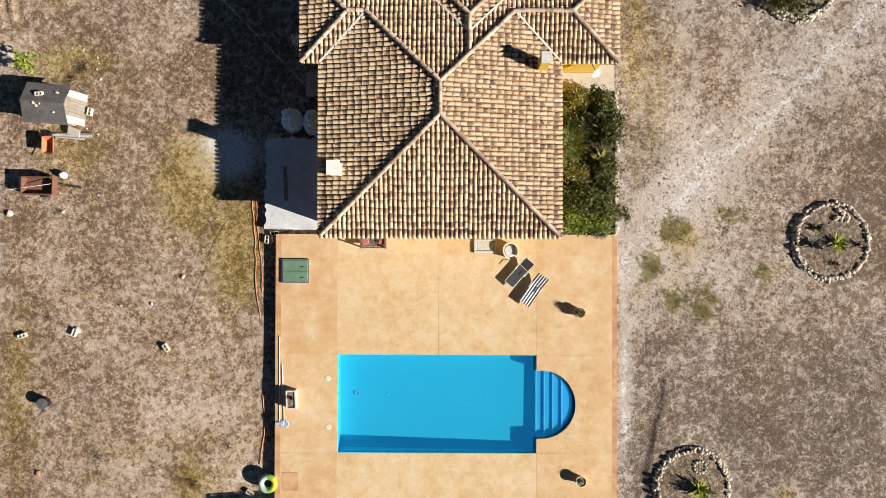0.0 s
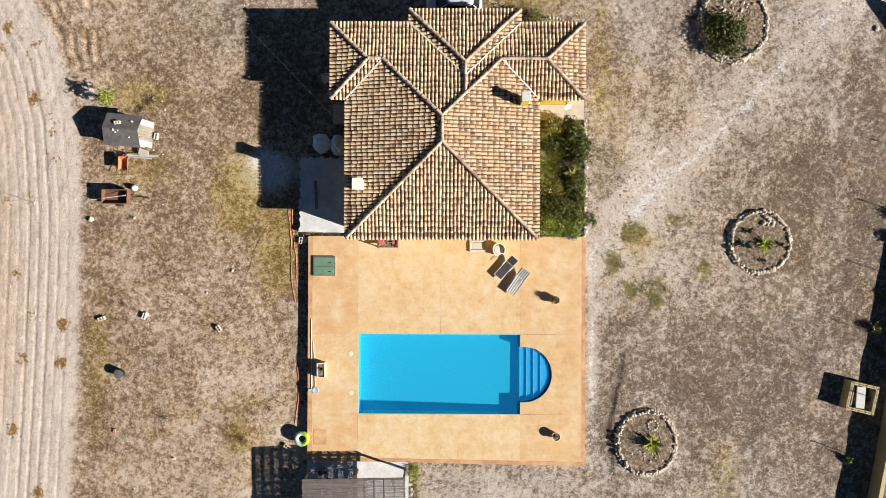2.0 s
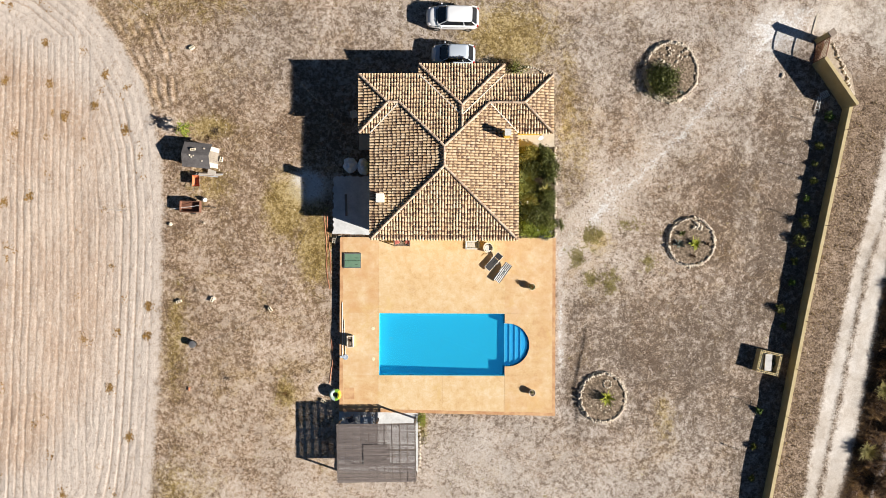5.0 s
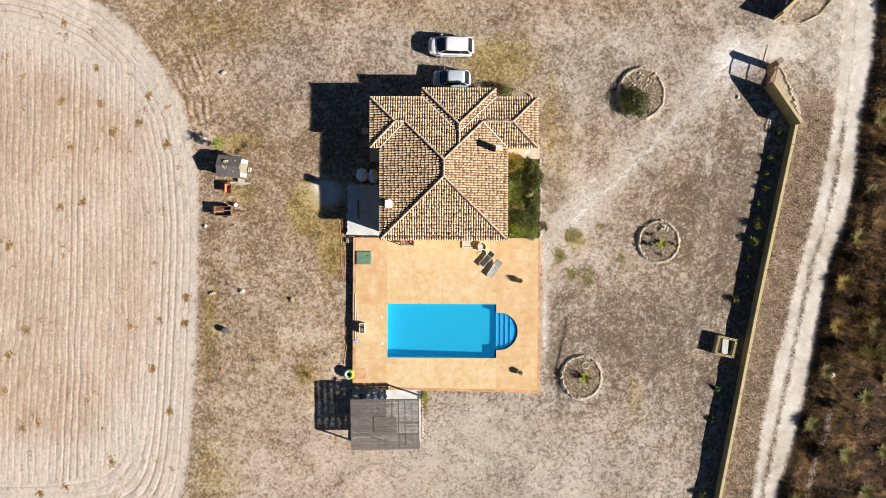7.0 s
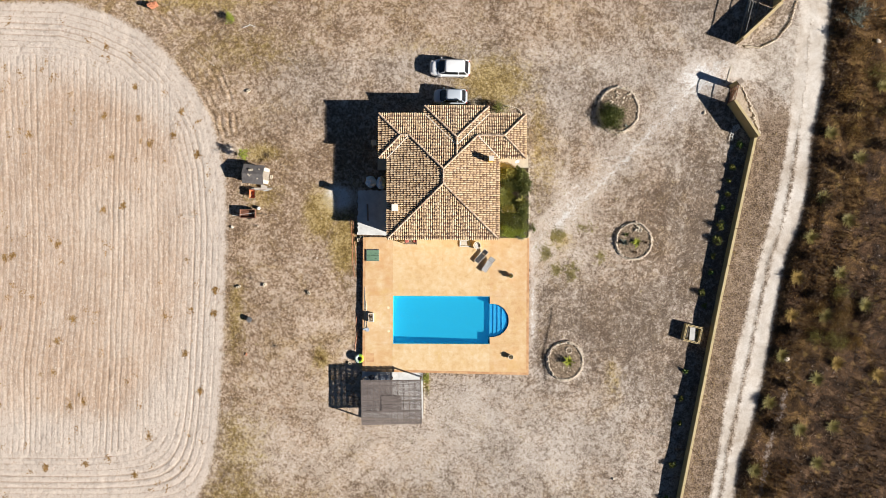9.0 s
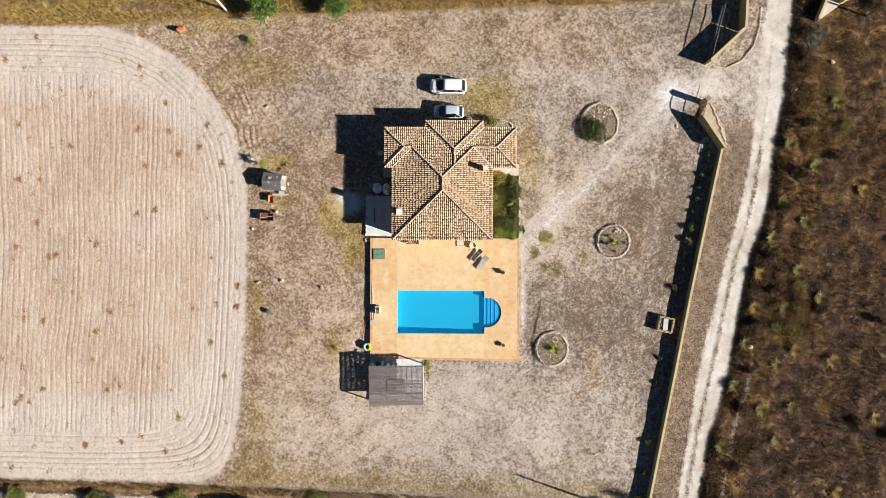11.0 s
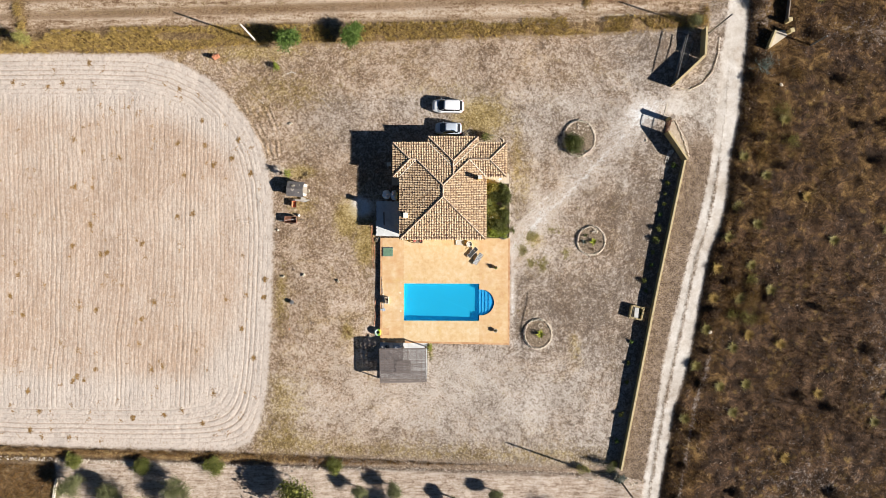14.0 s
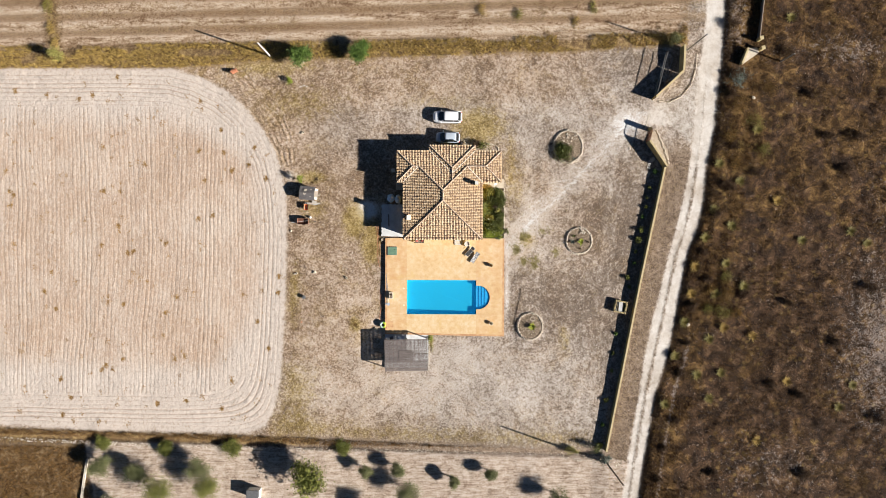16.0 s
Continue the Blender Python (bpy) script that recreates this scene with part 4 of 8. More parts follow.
def hip_solid(bm, i):
    x0, x1, y0, y1 = RECTS[i]
    half = min(x1 - x0, y1 - y0) / 2
    zt = EAVE + PITCH * half - 0.04
    e = [(x0, y0), (x1, y0), (x1, y1), (x0, y1)]
    lo = [bm.verts.new((x, y, EAVE - 0.13)) for x, y in e]
    hi = [bm.verts.new((x, y, EAVE - 0.04)) for x, y in e]
    xm, ym = (x0 + x1) / 2, (y0 + y1) / 2
    if x1 - x0 < y1 - y0:
        a, b = bm.verts.new((xm, y0 + half / SOUTH_GAIN[i], zt)), bm.verts.new((xm, y1 - half, zt))
        fs = [(hi[0], hi[1], a), (hi[1], hi[2], b, a), (hi[2], hi[3], b), (hi[3], hi[0], a, b)]
    else:
        a, b = bm.verts.new((x0 + half, ym, zt)), bm.verts.new((x1 - half, ym, zt))
        fs = [(hi[0], hi[1], b, a), (hi[1], hi[2], b), (hi[2], hi[3], a, b), (hi[3], hi[0], a)]
    for f in fs:
        bm.faces.new(f)
    for k in range(4):
        bm.faces.new((lo[k], lo[(k + 1) % 4], hi[(k + 1) % 4], hi[k]))
    bm.faces.new(lo[::-1])


bm = bmesh.new()
hip_solid(bm, 0)
roof = part("roof", bm, PAN, house, "hipped roof of sandy barrel tiles with mortar-bedded ridges")
for i in (1, 2):
    bm = bmesh.new()
    hip_solid(bm, i)
    part("roof", bm, PAN, house, "lower hipped wing roof")

TW, TL = 0.213, 0.335


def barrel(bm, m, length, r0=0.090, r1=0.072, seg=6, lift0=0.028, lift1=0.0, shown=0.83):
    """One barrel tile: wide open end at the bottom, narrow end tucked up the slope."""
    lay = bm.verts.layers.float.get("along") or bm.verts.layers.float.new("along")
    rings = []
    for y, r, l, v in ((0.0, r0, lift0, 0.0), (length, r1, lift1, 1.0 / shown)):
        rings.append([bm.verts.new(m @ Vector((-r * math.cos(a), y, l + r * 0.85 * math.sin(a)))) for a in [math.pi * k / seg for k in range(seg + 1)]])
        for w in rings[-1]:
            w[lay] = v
    a, b = rings
    for k in range(seg):
        bm.faces.new((a[k], a[k + 1], b[k + 1], b[k]))
    inner = [bm.verts.new(m @ Vector((-(r0 - 0.018) * math.cos(t), 0.0, lift0 - 0.004 + (r0 - 0.018) * 0.85 * math.sin(t)))) for t in [math.pi * k / seg for k in range(seg + 1)]]
    rim = [bm.verts.new(v.co) for v in a]
    for k in range(seg):
        bm.faces.new((rim[k + 1], rim[k], inner[k], inner[k + 1]))


bm = bmesh.new()
barrel(bm, Matrix(), TL + 0.07)
tile_mesh = bpy.data.meshes.new("tile")
bm.to_mesh(tile_mesh)
bm.free()
tile_mesh.materials.append(TILE)
tile_mesh.polygons.foreach_set("use_smooth", [True] * len(tile_mesh.polygons))
rnd = random.Random(4)
tile_objects = []
SIDES = {0: (Vector((1, 0)), Vector((0, -1))), 1: (Vector((-1, 0)), Vector((0, 1))), 2: (Vector((0, 1)), Vector((1, 0))), 3: (Vector((0, -1)), Vector((-1, 0)))}


def shown(i, s, x, y):
    """True where side s of roof part i is the top surface."""
    h = plane_heights(i, x, y)
    if min(h) < -1e-4 or h[s] > min(h) + 1e-4:
        return False
    return all(roof_h(j, x, y) <= h[s] + 1e-3 for j in range(3) if j != i)


for i, (x0, x1, y0, y1) in enumerate(RECTS):
    for s, (upv, across) in SIDES.items():
        gain = SOUTH_GAIN[i] if s == 2 else 1.0
        origin = {0: Vector((x0, y1)), 1: Vector((x1, y0)), 2: Vector((x0, y0)), 3: Vector((x1, y1))}[s]
        width = (y1 - y0) if s < 2 else (x1 - x0)
        reach = (x1 - x0) / 2 if s < 2 else (y1 - y0) / 2 + 1.5
        slope = PITCH * gain
        norm = math.hypot(1, slope)
        n = int(width / TW)
        pitch_w = width / n
        bm = bmesh.new()
        for c in range(n):
            p = origin + across * ((c + 0.5) * pitch_w)
            vs = [v for v in np.arange(0.0, reach, 0.04) if shown(i, s, *(p + upv * (v + 0.001)))]
            if not vs:
                continue
            v0, v1 = vs[0], vs[-1] + 0.04
            k, slip = int(v0 / TL * norm) - 1, 0.03 * math.sin(c * 0.9 + i) + 0.03 + rnd.uniform(0.0, 0.035) + 0.02 * (c % 2)
            k = max(k, 0) if v0 < 0.03 else k
            while (k * TL + slip) / norm < v1:
                a, b = max(v0, (k * TL + slip) / norm), min(v1, ((k + 1) * TL + slip) / norm)
                a = v0 if v0 < 0.03 and k == 0 else a
                k += 1
                if b - a < 0.05:
                    continue
                jit = rnd.uniform(-0.012, 0.012)
                a2 = a - 0.05 + rnd.uniform(-0.006, 0.006) if a < 0.03 else a + rnd.uniform(-0.015, 0.015)
                at = p + upv * a2 + across * jit
                up3 = Vector((upv.x, upv.y, slope)) / norm
                ac3 = Vector((across.x, across.y, 0))
                nz = ac3.cross(up3)
                m = Matrix((ac3, up3, nz)).transposed().to_4x4()
                m.translation = Vector((at.x, at.y, EAVE + slope * a2 - 0.035))
                m = m @ Matrix.Rotation(rnd.uniform(-0.03, 0.03), 4, "Z")
                full = b - a > TL / norm - 0.03
                if i == 0 and s == 2 and full and len(tile_objects) < 290:
                    tile_objects.append(m)
                else:
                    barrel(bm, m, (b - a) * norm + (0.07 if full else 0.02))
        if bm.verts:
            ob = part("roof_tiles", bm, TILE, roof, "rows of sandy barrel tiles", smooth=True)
            tagged(ob, kind="stuff")


def caps(pts3, r=0.108, length=0.38, mat=None, lift=0.085):
    """Overlapping ridge tiles along a line."""
    bm = bmesh.new()
    for p, q in zip(pts3, pts3[1:]):
        p, q = Vector(p), Vector(q)
        d = q - p
        n = max(1, int(d.length / length))
        up3 = d.normalized()
        side = up3.cross(Vector((0, 0, 1))).normalized()
        nz = side.cross(up3)
        for k in range(n):
            m = Matrix((side, up3, nz)).transposed().to_4x4()
            m.translation = p + d * (k / n) + Vector((0, 0, lift - 0.02 + rnd.uniform(-0.008, 0.008)))
            m = m @ Matrix.Rotation(rnd.uniform(-0.04, 0.04), 4, "Z")
            barrel(bm, m, d.length / n + 0.05, r, r * 0.84, 6, 0.025, 0.0)
    part("ridge_tiles", bm, mat or CAP, roof, "mortar-bedded ridge tiles", smooth=True)


CAP = Nodes("ridge_clay", 0.9)
CAP.bump(CAP.noise(30.0), 0.3, 0.01)
CAP = CAP.color(CAP.mix(CAP.step(CAP.noise(6.0, 3.0), 0.5, 0.7), CAP.ramp(CAP.island(), (0.0, (0.25, 0.165, 0.115)), (0.5, (0.44, 0.325, 0.235)), (1.0, (0.58, 0.455, 0.335))), (0.56, 0.49, 0.41)))


def on_roof(x, y):
    return (x, y, roof_z(x, y))


XR = -0.255
RS, RN = SOUTH_EAVE + 5.555 / 1.025, 7.625
caps([on_roof(-5.72, SOUTH_EAVE + 0.08), on_roof(XR, RS)])
caps([on_roof(5.21, SOUTH_EAVE + 0.08), on_roof(XR, RS)])
caps([on_roof(XR, RS), on_roof(XR, RN)])
caps([on_roof(-3.63, 11.0), on_roof(XR, RN)])
caps([on_roof(3.12, 11.0), on_roof(XR, RN)])
caps([on_roof(-4.48, 11.0), on_roof(-3.63, 11.0)])
caps([on_roof(5.73, 11.0), on_roof(3.12, 11.0)])
caps([on_roof(-6.68, 13.2), on_roof(-4.48, 11.0)])
caps([on_roof(-6.68, 8.8), on_roof(-4.48, 11.0)])
caps([on_roof(7.93, 13.2), on_roof(5.73, 11.0)])
caps([on_roof(7.93, 8.8), on_roof(5.73, 11.0)])
caps([on_roof(-2.15, 13.97), on_roof(1.05, 10.77)])
caps([on_roof(4.25, 13.97), on_roof(1.05, 10.77)])
caps([on_roof(1.05, 10.77), on_roof(1.05, 10.0), on_roof(1.05, 8.95)])


def valley(p, q, w):
    bm = bmesh.new()
    p, q = Vector(on_roof(*p)), Vector(on_roof(*q))
    d = (q - p).normalized()
    s = d.cross(Vector((0, 0, 1))).normalized() * w
    n, last = 24, None
    for k in range(n + 1):
        a = p + (q - p) * (k / n)
        wide = rnd.uniform(0.6, 1.15)
        zt = 0.07 + rnd.uniform(-0.012, 0.012)
        row = [bm.verts.new(a + s * u * wide + Vector((0, 0, z))) for u, z in ((-1.0, -0.02), (-0.7, zt), (0.7, zt), (1.0, -0.02))]
        if last:
            for e in range(3):
                bm.faces.new((last[e], last[e + 1], row[e + 1], row[e]))
        last = row
    part("valley", bm, MORTAR, roof, "white mortar valley line")


valley((-5.83, 8.8), (-3.63, 11.0), 0.06)
valley((5.32, 8.8), (3.12, 11.0), 0.06)
valley((4.25, 13.2), (1.1, 10.05), 0.05)
valley((-2.15, 13.2), (1.0, 10.05), 0.07)


def chimney(x0, x1, y0, y1, top, body, lid, over):
    c = thing("chimney", "square cream-rendered chimney with a pale cap on the tiled roof", "chimney", (x0 + x1) / 2, (y0 + y1) / 2, 0, group="chimneys of the house")
    wx, wy = (x1 - x0) / 2, (y1 - y0) / 2
    zb = min(roof_z(x, y) for x in (x0, x1) for y in (y0, y1)) - 0.1
    bm = bmesh.new()
    box(bm, -wx, wx, -wy, wy, zb, top - 0.08, bevel=0.02)
    part("stack", bm, body, c)
    bm = bmesh.new()
    box(bm, -wx - over, wx + over, -wy - over, wy + over, top - 0.078, top, bevel=0.015)
    part("cap", bm, lid, c, "pale chimney cap")


chimney(-5.22, -4.72, 3.52, 4.08, 3.9, CHIMNEY, WHITEWASH, 0.05)
chimney(4.17, 4.61, 8.36, 8.82, 4.2, YELLOW, GREYCAP, 0.02)

# dish under the east eave
dish = thing("satellite_dish", "white oval satellite dish on the yellow wall", "satellite dish", 7.22, 8.7, 1.6, 20)
bm = bmesh.new()
lathe(bm, [(0.29, 0.05), (0.2, 0.01), (0.1, -0.02), (0.0, -0.03)], 18, pose(0, 0, 0, 66, 0, 0) @ Matrix.Diagonal((0.8, 1, 1, 1)))
lathe(bm, [(0.295, 0.045), (0.2, -0.005), (0.1, -0.035), (0.0, -0.045)], 18, pose(0, 0, 0, 66, 0, 0) @ Matrix.Diagonal((0.8, 1, 1, 1)))
part("reflector", bm, WHITE, dish, smooth=True)
bm = bmesh.new()
rod(bm, (0, 0.05, -0.05), (0, 0.5, -0.2), 0.025)
rod(bm, (0, -0.05, -0.3), (0, -0.4, 0.05), 0.012)
part("arm", bm, STEEL, dish)

# paved corners beside the house
bm = bmesh.new()
prism(bm, [(4.9, 8.25), (8.55, 8.25), (8.55, 9.6), (7.52, 9.6), (7.52, 9.2), (4.9, 9.2)], -0.4, -0.08)
structure("pavement_east", bm, CONCRETE, "pale concrete paving beside the yellow wall")
bm = bmesh.new()
rag_ = random.Random(17)
edge_ = [(-9.2, 1.25), (-8.4, 1.26), (-7.6, 1.2), (-6.95, 1.22), (-5.5, 1.1), (-5.45, 5.9)]
edge_ += [(-5.9 - 0.13 * k, 5.86 + rag_.uniform(-0.09, 0.07)) for k in range(24)]
edge_ += [(-9.15 + rag_.uniform(-0.08, 0.09), 5.8 - 0.19 * k) for k in range(24)]
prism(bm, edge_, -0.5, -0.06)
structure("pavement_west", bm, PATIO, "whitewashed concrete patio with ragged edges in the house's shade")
bm = bmesh.new()
prism(bm, [(-7.1, 8.0), (-5.5, 8.0), (-5.5, 9.2), (-7.1, 9.2)], -0.5, -0.1)
structure("pavement_step", bm, CONCRETE, "grey concrete threshold in the corner of the house")

# ---- plants and stones: shared makers ----
OLIVE = leafy("olive_leaf", (0.095, 0.105, 0.042), (0.24, 0.24, 0.105))
DARKLEAF = leafy("dark_leaf", (0.029, 0.036, 0.009), (0.180, 0.195, 0.050))
MIDLEAF = leafy("green_leaf", (0.050, 0.062, 0.012), (0.265, 0.270, 0.062))
BRIGHTLEAF = leafy("bright_leaf", (0.10, 0.14, 0.014), (0.34, 0.38, 0.05))
YUCCALEAF = leafy("yucca_leaf", (0.17, 0.21, 0.02), (0.46, 0.47, 0.07))
GREYLEAF = leafy("grey_leaf", (0.08, 0.10, 0.085), (0.22, 0.25, 0.21))
YELLOWGREEN = leafy("yellow_green_leaf", (0.15, 0.14, 0.035), (0.44, 0.40, 0.12))
YELLOLIVE = leafy("yellow_olive_leaf", (0.095, 0.085, 0.014), (0.33, 0.29, 0.06))
TREELEAF = leafy("tree_leaf", (0.04, 0.075, 0.012), (0.17, 0.26, 0.05))
TUSSOCK = leafy("tussock_leaf", (0.12, 0.105, 0.030), (0.36, 0.30, 0.09))
BROOM = leafy("broom_twig", (0.090, 0.050, 0.012), (0.33, 0.20, 0.055), 0.9)
STRAW = leafy("straw", (0.16, 0.11, 0.05), (0.50, 0.38, 0.20), 0.9)
DEADGRASS = leafy("dead_grass", (0.15, 0.105, 0.07), (0.56, 0.44, 0.33), 0.9)
GOLDGRASS = leafy("golden_grass", (0.17, 0.105, 0.028), (0.56, 0.40, 0.125), 0.9)
BROWNTWIG = leafy("brown_twig", (0.028, 0.017, 0.010), (0.135, 0.081, 0.043), 0.95)
RUSTTWIG = leafy("rust_twig", (0.055, 0.028, 0.010), (0.25, 0.14, 0.045), 0.95)
FIELDWEED = leafy("field_weed", (0.15, 0.080, 0.022), (0.42, 0.26, 0.095), 0.95)
DARKSTICK = leafy("dark_stick", (0.02, 0.015, 0.012), (0.10, 0.07, 0.05), 0.95)
PEBBLE = Nodes("pebble", 0.95)
PEBBLE = PEBBLE.color(PEBBLE.ramp(PEBBLE.island(), (0.0, (0.26, 0.21, 0.16)), (0.5, (0.46, 0.40, 0.32)), (1.0, (0.70, 0.64, 0.55))))
PETAL = leafy("white_flower", (0.65, 0.62, 0.50), (0.85, 0.83, 0.76))
REDPETAL = leafy("red_flower", (0.35, 0.04, 0.03), (0.55, 0.10, 0.06))


def mesh_of(name, verts, size, material):
    """A mesh from an array of separate faces with the same number of corners."""
    n = len(verts) // size
    me = bpy.data.meshes.new(name)
    me.vertices.add(len(verts))
    me.vertices.foreach_set("co", np.asarray(verts, np.float32).ravel())
    me.loops.add(n * size)
    me.loops.foreach_set("vertex_index", np.arange(n * size, dtype=np.int32))
    me.polygons.add(n)
    me.polygons.foreach_set("loop_start", np.arange(0, n * size, size, dtype=np.int32))
    me.update(calc_edges=True)
    me.materials.append(material)
    return me


def cloud(rng, n, centre, radii, leaf, clumps=14, tight=0.38):
    """Leaf quads gathered in clumps over an uneven ellipsoid."""
    v = rng.normal(size=(clumps, 3))
    v /= np.linalg.norm(v, axis=1)[:, None]
    v[:, 2] = np.abs(v[:, 2]) * 0.9 - 0.15
    hubs = v * rng.uniform(0.35, 0.95, (clumps, 1)) * np.array(radii)
    pick = rng.integers(0, clumps, n)
    p = hubs[pick] + rng.normal(size=(n, 3)) * np.array(radii) * tight * 0.6
    d = rng.normal(size=(n, 3))
    d /= np.linalg.norm(d, axis=1)[:, None]
    e = np.cross(d, rng.normal(size=(n, 3)))
    e /= np.linalg.norm(e, axis=1)[:, None]
    s = leaf * rng.uniform(0.6, 1.4, (n, 1))
    p = p + np.array(centre)
    return np.stack([p - d * s, p + e * s * 0.45, p + d * s, p - e * s * 0.45], 1).reshape(-1, 3)


def blades(rng, x, y, z, h, spread, wide, per):
    """Grass or spear leaves fanning out from points, as tapered triangles."""
    k = len(x)
    x, y, z, h, spread = [np.repeat(np.broadcast_to(a, (k,)), per) for a in (x, y, z, h, spread)]
    n = k * per
    a = rng.uniform(0, 2 * np.pi, n)
    r = spread * rng.uniform(0.25, 1.0, n)
    up = h * rng.uniform(0.5, 1.0, n)
    bx, by = x + rng.normal(size=n) * spread * 0.12, y + rng.normal(size=n) * spread * 0.12
    px, py = -np.sin(a) * wide, np.cos(a) * wide
    base1 = np.stack([bx + px, by + py, z - 0.01], 1)
    base2 = np.stack([bx - px, by - py, z - 0.01], 1)
    tip = np.stack([bx + np.cos(a) * r, by + np.sin(a) * r, z + up], 1)
    return np.stack([base1, base2, tip], 1).reshape(-1, 3)


def heights(x, y):
    return lie(x, y)[0]


def tree(name, label, x, y, height, radius, leafmat, seed, n=1500, leaf=0.11, trunk=0.11, group="", flat=0.75):
    rng, rr = np.random.default_rng(seed), random.Random(seed)
    zg = ground_z(x, y)
    t = thing(name, label, "tree", x, y, zg, group=group)
    bm = bmesh.new()
    fork = height * 0.35
    rod(bm, (0, 0, -0.15), (rr.uniform(-0.1, 0.1), rr.uniform(-0.1, 0.1), fork), trunk, trunk * 0.75)
    part("trunk", bm, BARK, t)
    for k in range(5):
        a = k * 1.256 + rr.uniform(-0.4, 0.4)
        bm = bmesh.new()
        e = (math.cos(a) * radius * 0.6, math.sin(a) * radius * 0.6, height * rr.uniform(0.6, 0.85))
        m = (e[0] * 0.45, e[1] * 0.45, fork + (e[2] - fork) * 0.6)
        rod(bm, (0, 0, fork - 0.05), m, trunk * 0.6, trunk * 0.4, 6)
        rod(bm, m, e, trunk * 0.4, trunk * 0.15, 6)
        part("limb", bm, BARK, t)
    vs = cloud(rng, n, (0, 0, height * 0.62), (radius, radius * rr.uniform(0.85, 1.1), height * 0.36 * flat / 0.75), leaf, clumps=int(14 + radius * 8))
    ob = new("crown", mesh_of("crown", vs, 4, leafmat))
    ob.parent = t
    return t


def bush(name, label, x, y, z, radii, leafmat, seed, n=900, leaf=0.06, category="shrub", group="", extra=None):
    rng = np.random.default_rng(seed)
    t = thing(name, label, category, x, y, z, group=group)
    bm = bmesh.new()
    rr = random.Random(seed)
    for k in range(5):
        a = k * 1.26 + rr.uniform(0, 1)
        rod(bm, (0, 0, -0.05), (math.cos(a) * radii[0] * 0.5, math.sin(a) * radii[1] * 0.5, radii[2] * 0.9), 0.02, 0.008, 5)
    part("stem", bm, BARK, t)
    ob = new("foliage", mesh_of("foliage", cloud(rng, n, (0, 0, radii[2] * 0.55), radii, leaf, clumps=int(10 + 12 * radii[0])), 4, leafmat))
    ob.parent = t
    if extra:
        fl = new("flowers", mesh_of("flowers", cloud(rng, extra[1], (0, 0, radii[2] * 0.75), radii, 0.045, clumps=8), 4, extra[0]))
        fl.parent = t
    return t


def spears(name, label, x, y, z, h, r, wide, per, leafmat, seed, category="plant", group=""):
    """Agave, yucca, esparto: stiff leaves from one crown."""
    rng = np.random.default_rng(seed)
    vs = blades(rng, np.array([0.0]), np.array([0.0]), np.array([0.0]), h, r, wide, per)
    ob = new(name, mesh_of(name, vs, 3, leafmat))
    ob.matrix_basis = pose(x, y, z, 0, 0, 0)
    return tagged(ob, label, category, group)


rock_meshes = []
for k in range(8):
    bm = bmesh.new()
    rock(bm, (0, 0, 0), 1.0, random.Random(100 + k), 0.75)
    me = bpy.data.meshes.new("stone")
    bm.to_mesh(me)
    bm.free()
    me.materials.append(STONE)
    rock_meshes.append(me)


def stone(parent, x, y, z, r, rr):
    ob = new("stone", rr.choice(rock_meshes))
    ob.parent = parent
    ob.matrix_basis = pose(x, y, z, rr.uniform(-25, 25), rr.uniform(-25, 25), rr.uniform(0, 360)) @ Matrix.Diagonal((r, r, r, 1))


def stone_bed(x, y, rx, ry, label, seed, courses=2, lift=0.15):
    """A round bed edged with a low dry ring of pale stones."""
    rr = random.Random(seed)
    zg = ground_z(x, y)
    t = thing("flower_bed", label, "flower bed", x, y, zg, group="stone-edged round beds")
    bm = bmesh.new()
    n = 28
    top = [bm.verts.new((rx * 0.97 * math.cos(a), ry * 0.97 * math.sin(a), lift + rr.uniform(-0.02, 0.02))) for a in [6.2832 * k / n for k in range(n)]]
    mid = [bm.verts.new((rx * 0.5 * math.cos(a), ry * 0.5 * math.sin(a), lift + rr.uniform(0.0, 0.06))) for a in [6.2832 * k / n for k in range(n)]]
    low = [bm.verts.new((rx * math.cos(a), ry * math.sin(a), -0.1)) for a in [6.2832 * k / n for k in range(n)]]
    for k in range(n):
        j = (k + 1) % n
        bm.faces.new((low[k], low[j], top[j], top[k]))
        bm.faces.new((top[k], top[j], mid[j], mid[k]))
    bm.faces.new(mid)
    part("soil", bm, SOIL, t, "dry brown bed soil")
    for k0, z0, r0, r1 in ((1.06, 0.06, 0.08, 0.15), (0.94, 0.07, 0.08, 0.14), (1.0, 0.19, 0.08, 0.15)):
        a = rr.random()
        end = a + 6.2832
        while a < end:
            r = rr.uniform(r0, r1)
            k = k0 + rr.uniform(-0.03, 0.03)
            if z0 < 0.1 or rr.random() < 0.85:
                stone(t, rx * k * math.cos(a), ry * k * math.sin(a), z0 + rr.uniform(-0.02, 0.03), r, rr)
            a += (r * 1.45) / ((rx + ry) / 2)
    return t, zg + lift


SOIL = Nodes("bed_soil", 0.95)
SOIL.bump(SOIL.noise(9.0, 3.0), 0.8, 0.08)
SOIL = SOIL.color(SOIL.ramp(SOIL.noise(5.0, 4.0, 0.7), (0.38, (0.10, 0.074, 0.05)), (0.52, (0.20, 0.15, 0.105)), (0.64, (0.36, 0.29, 0.22))))

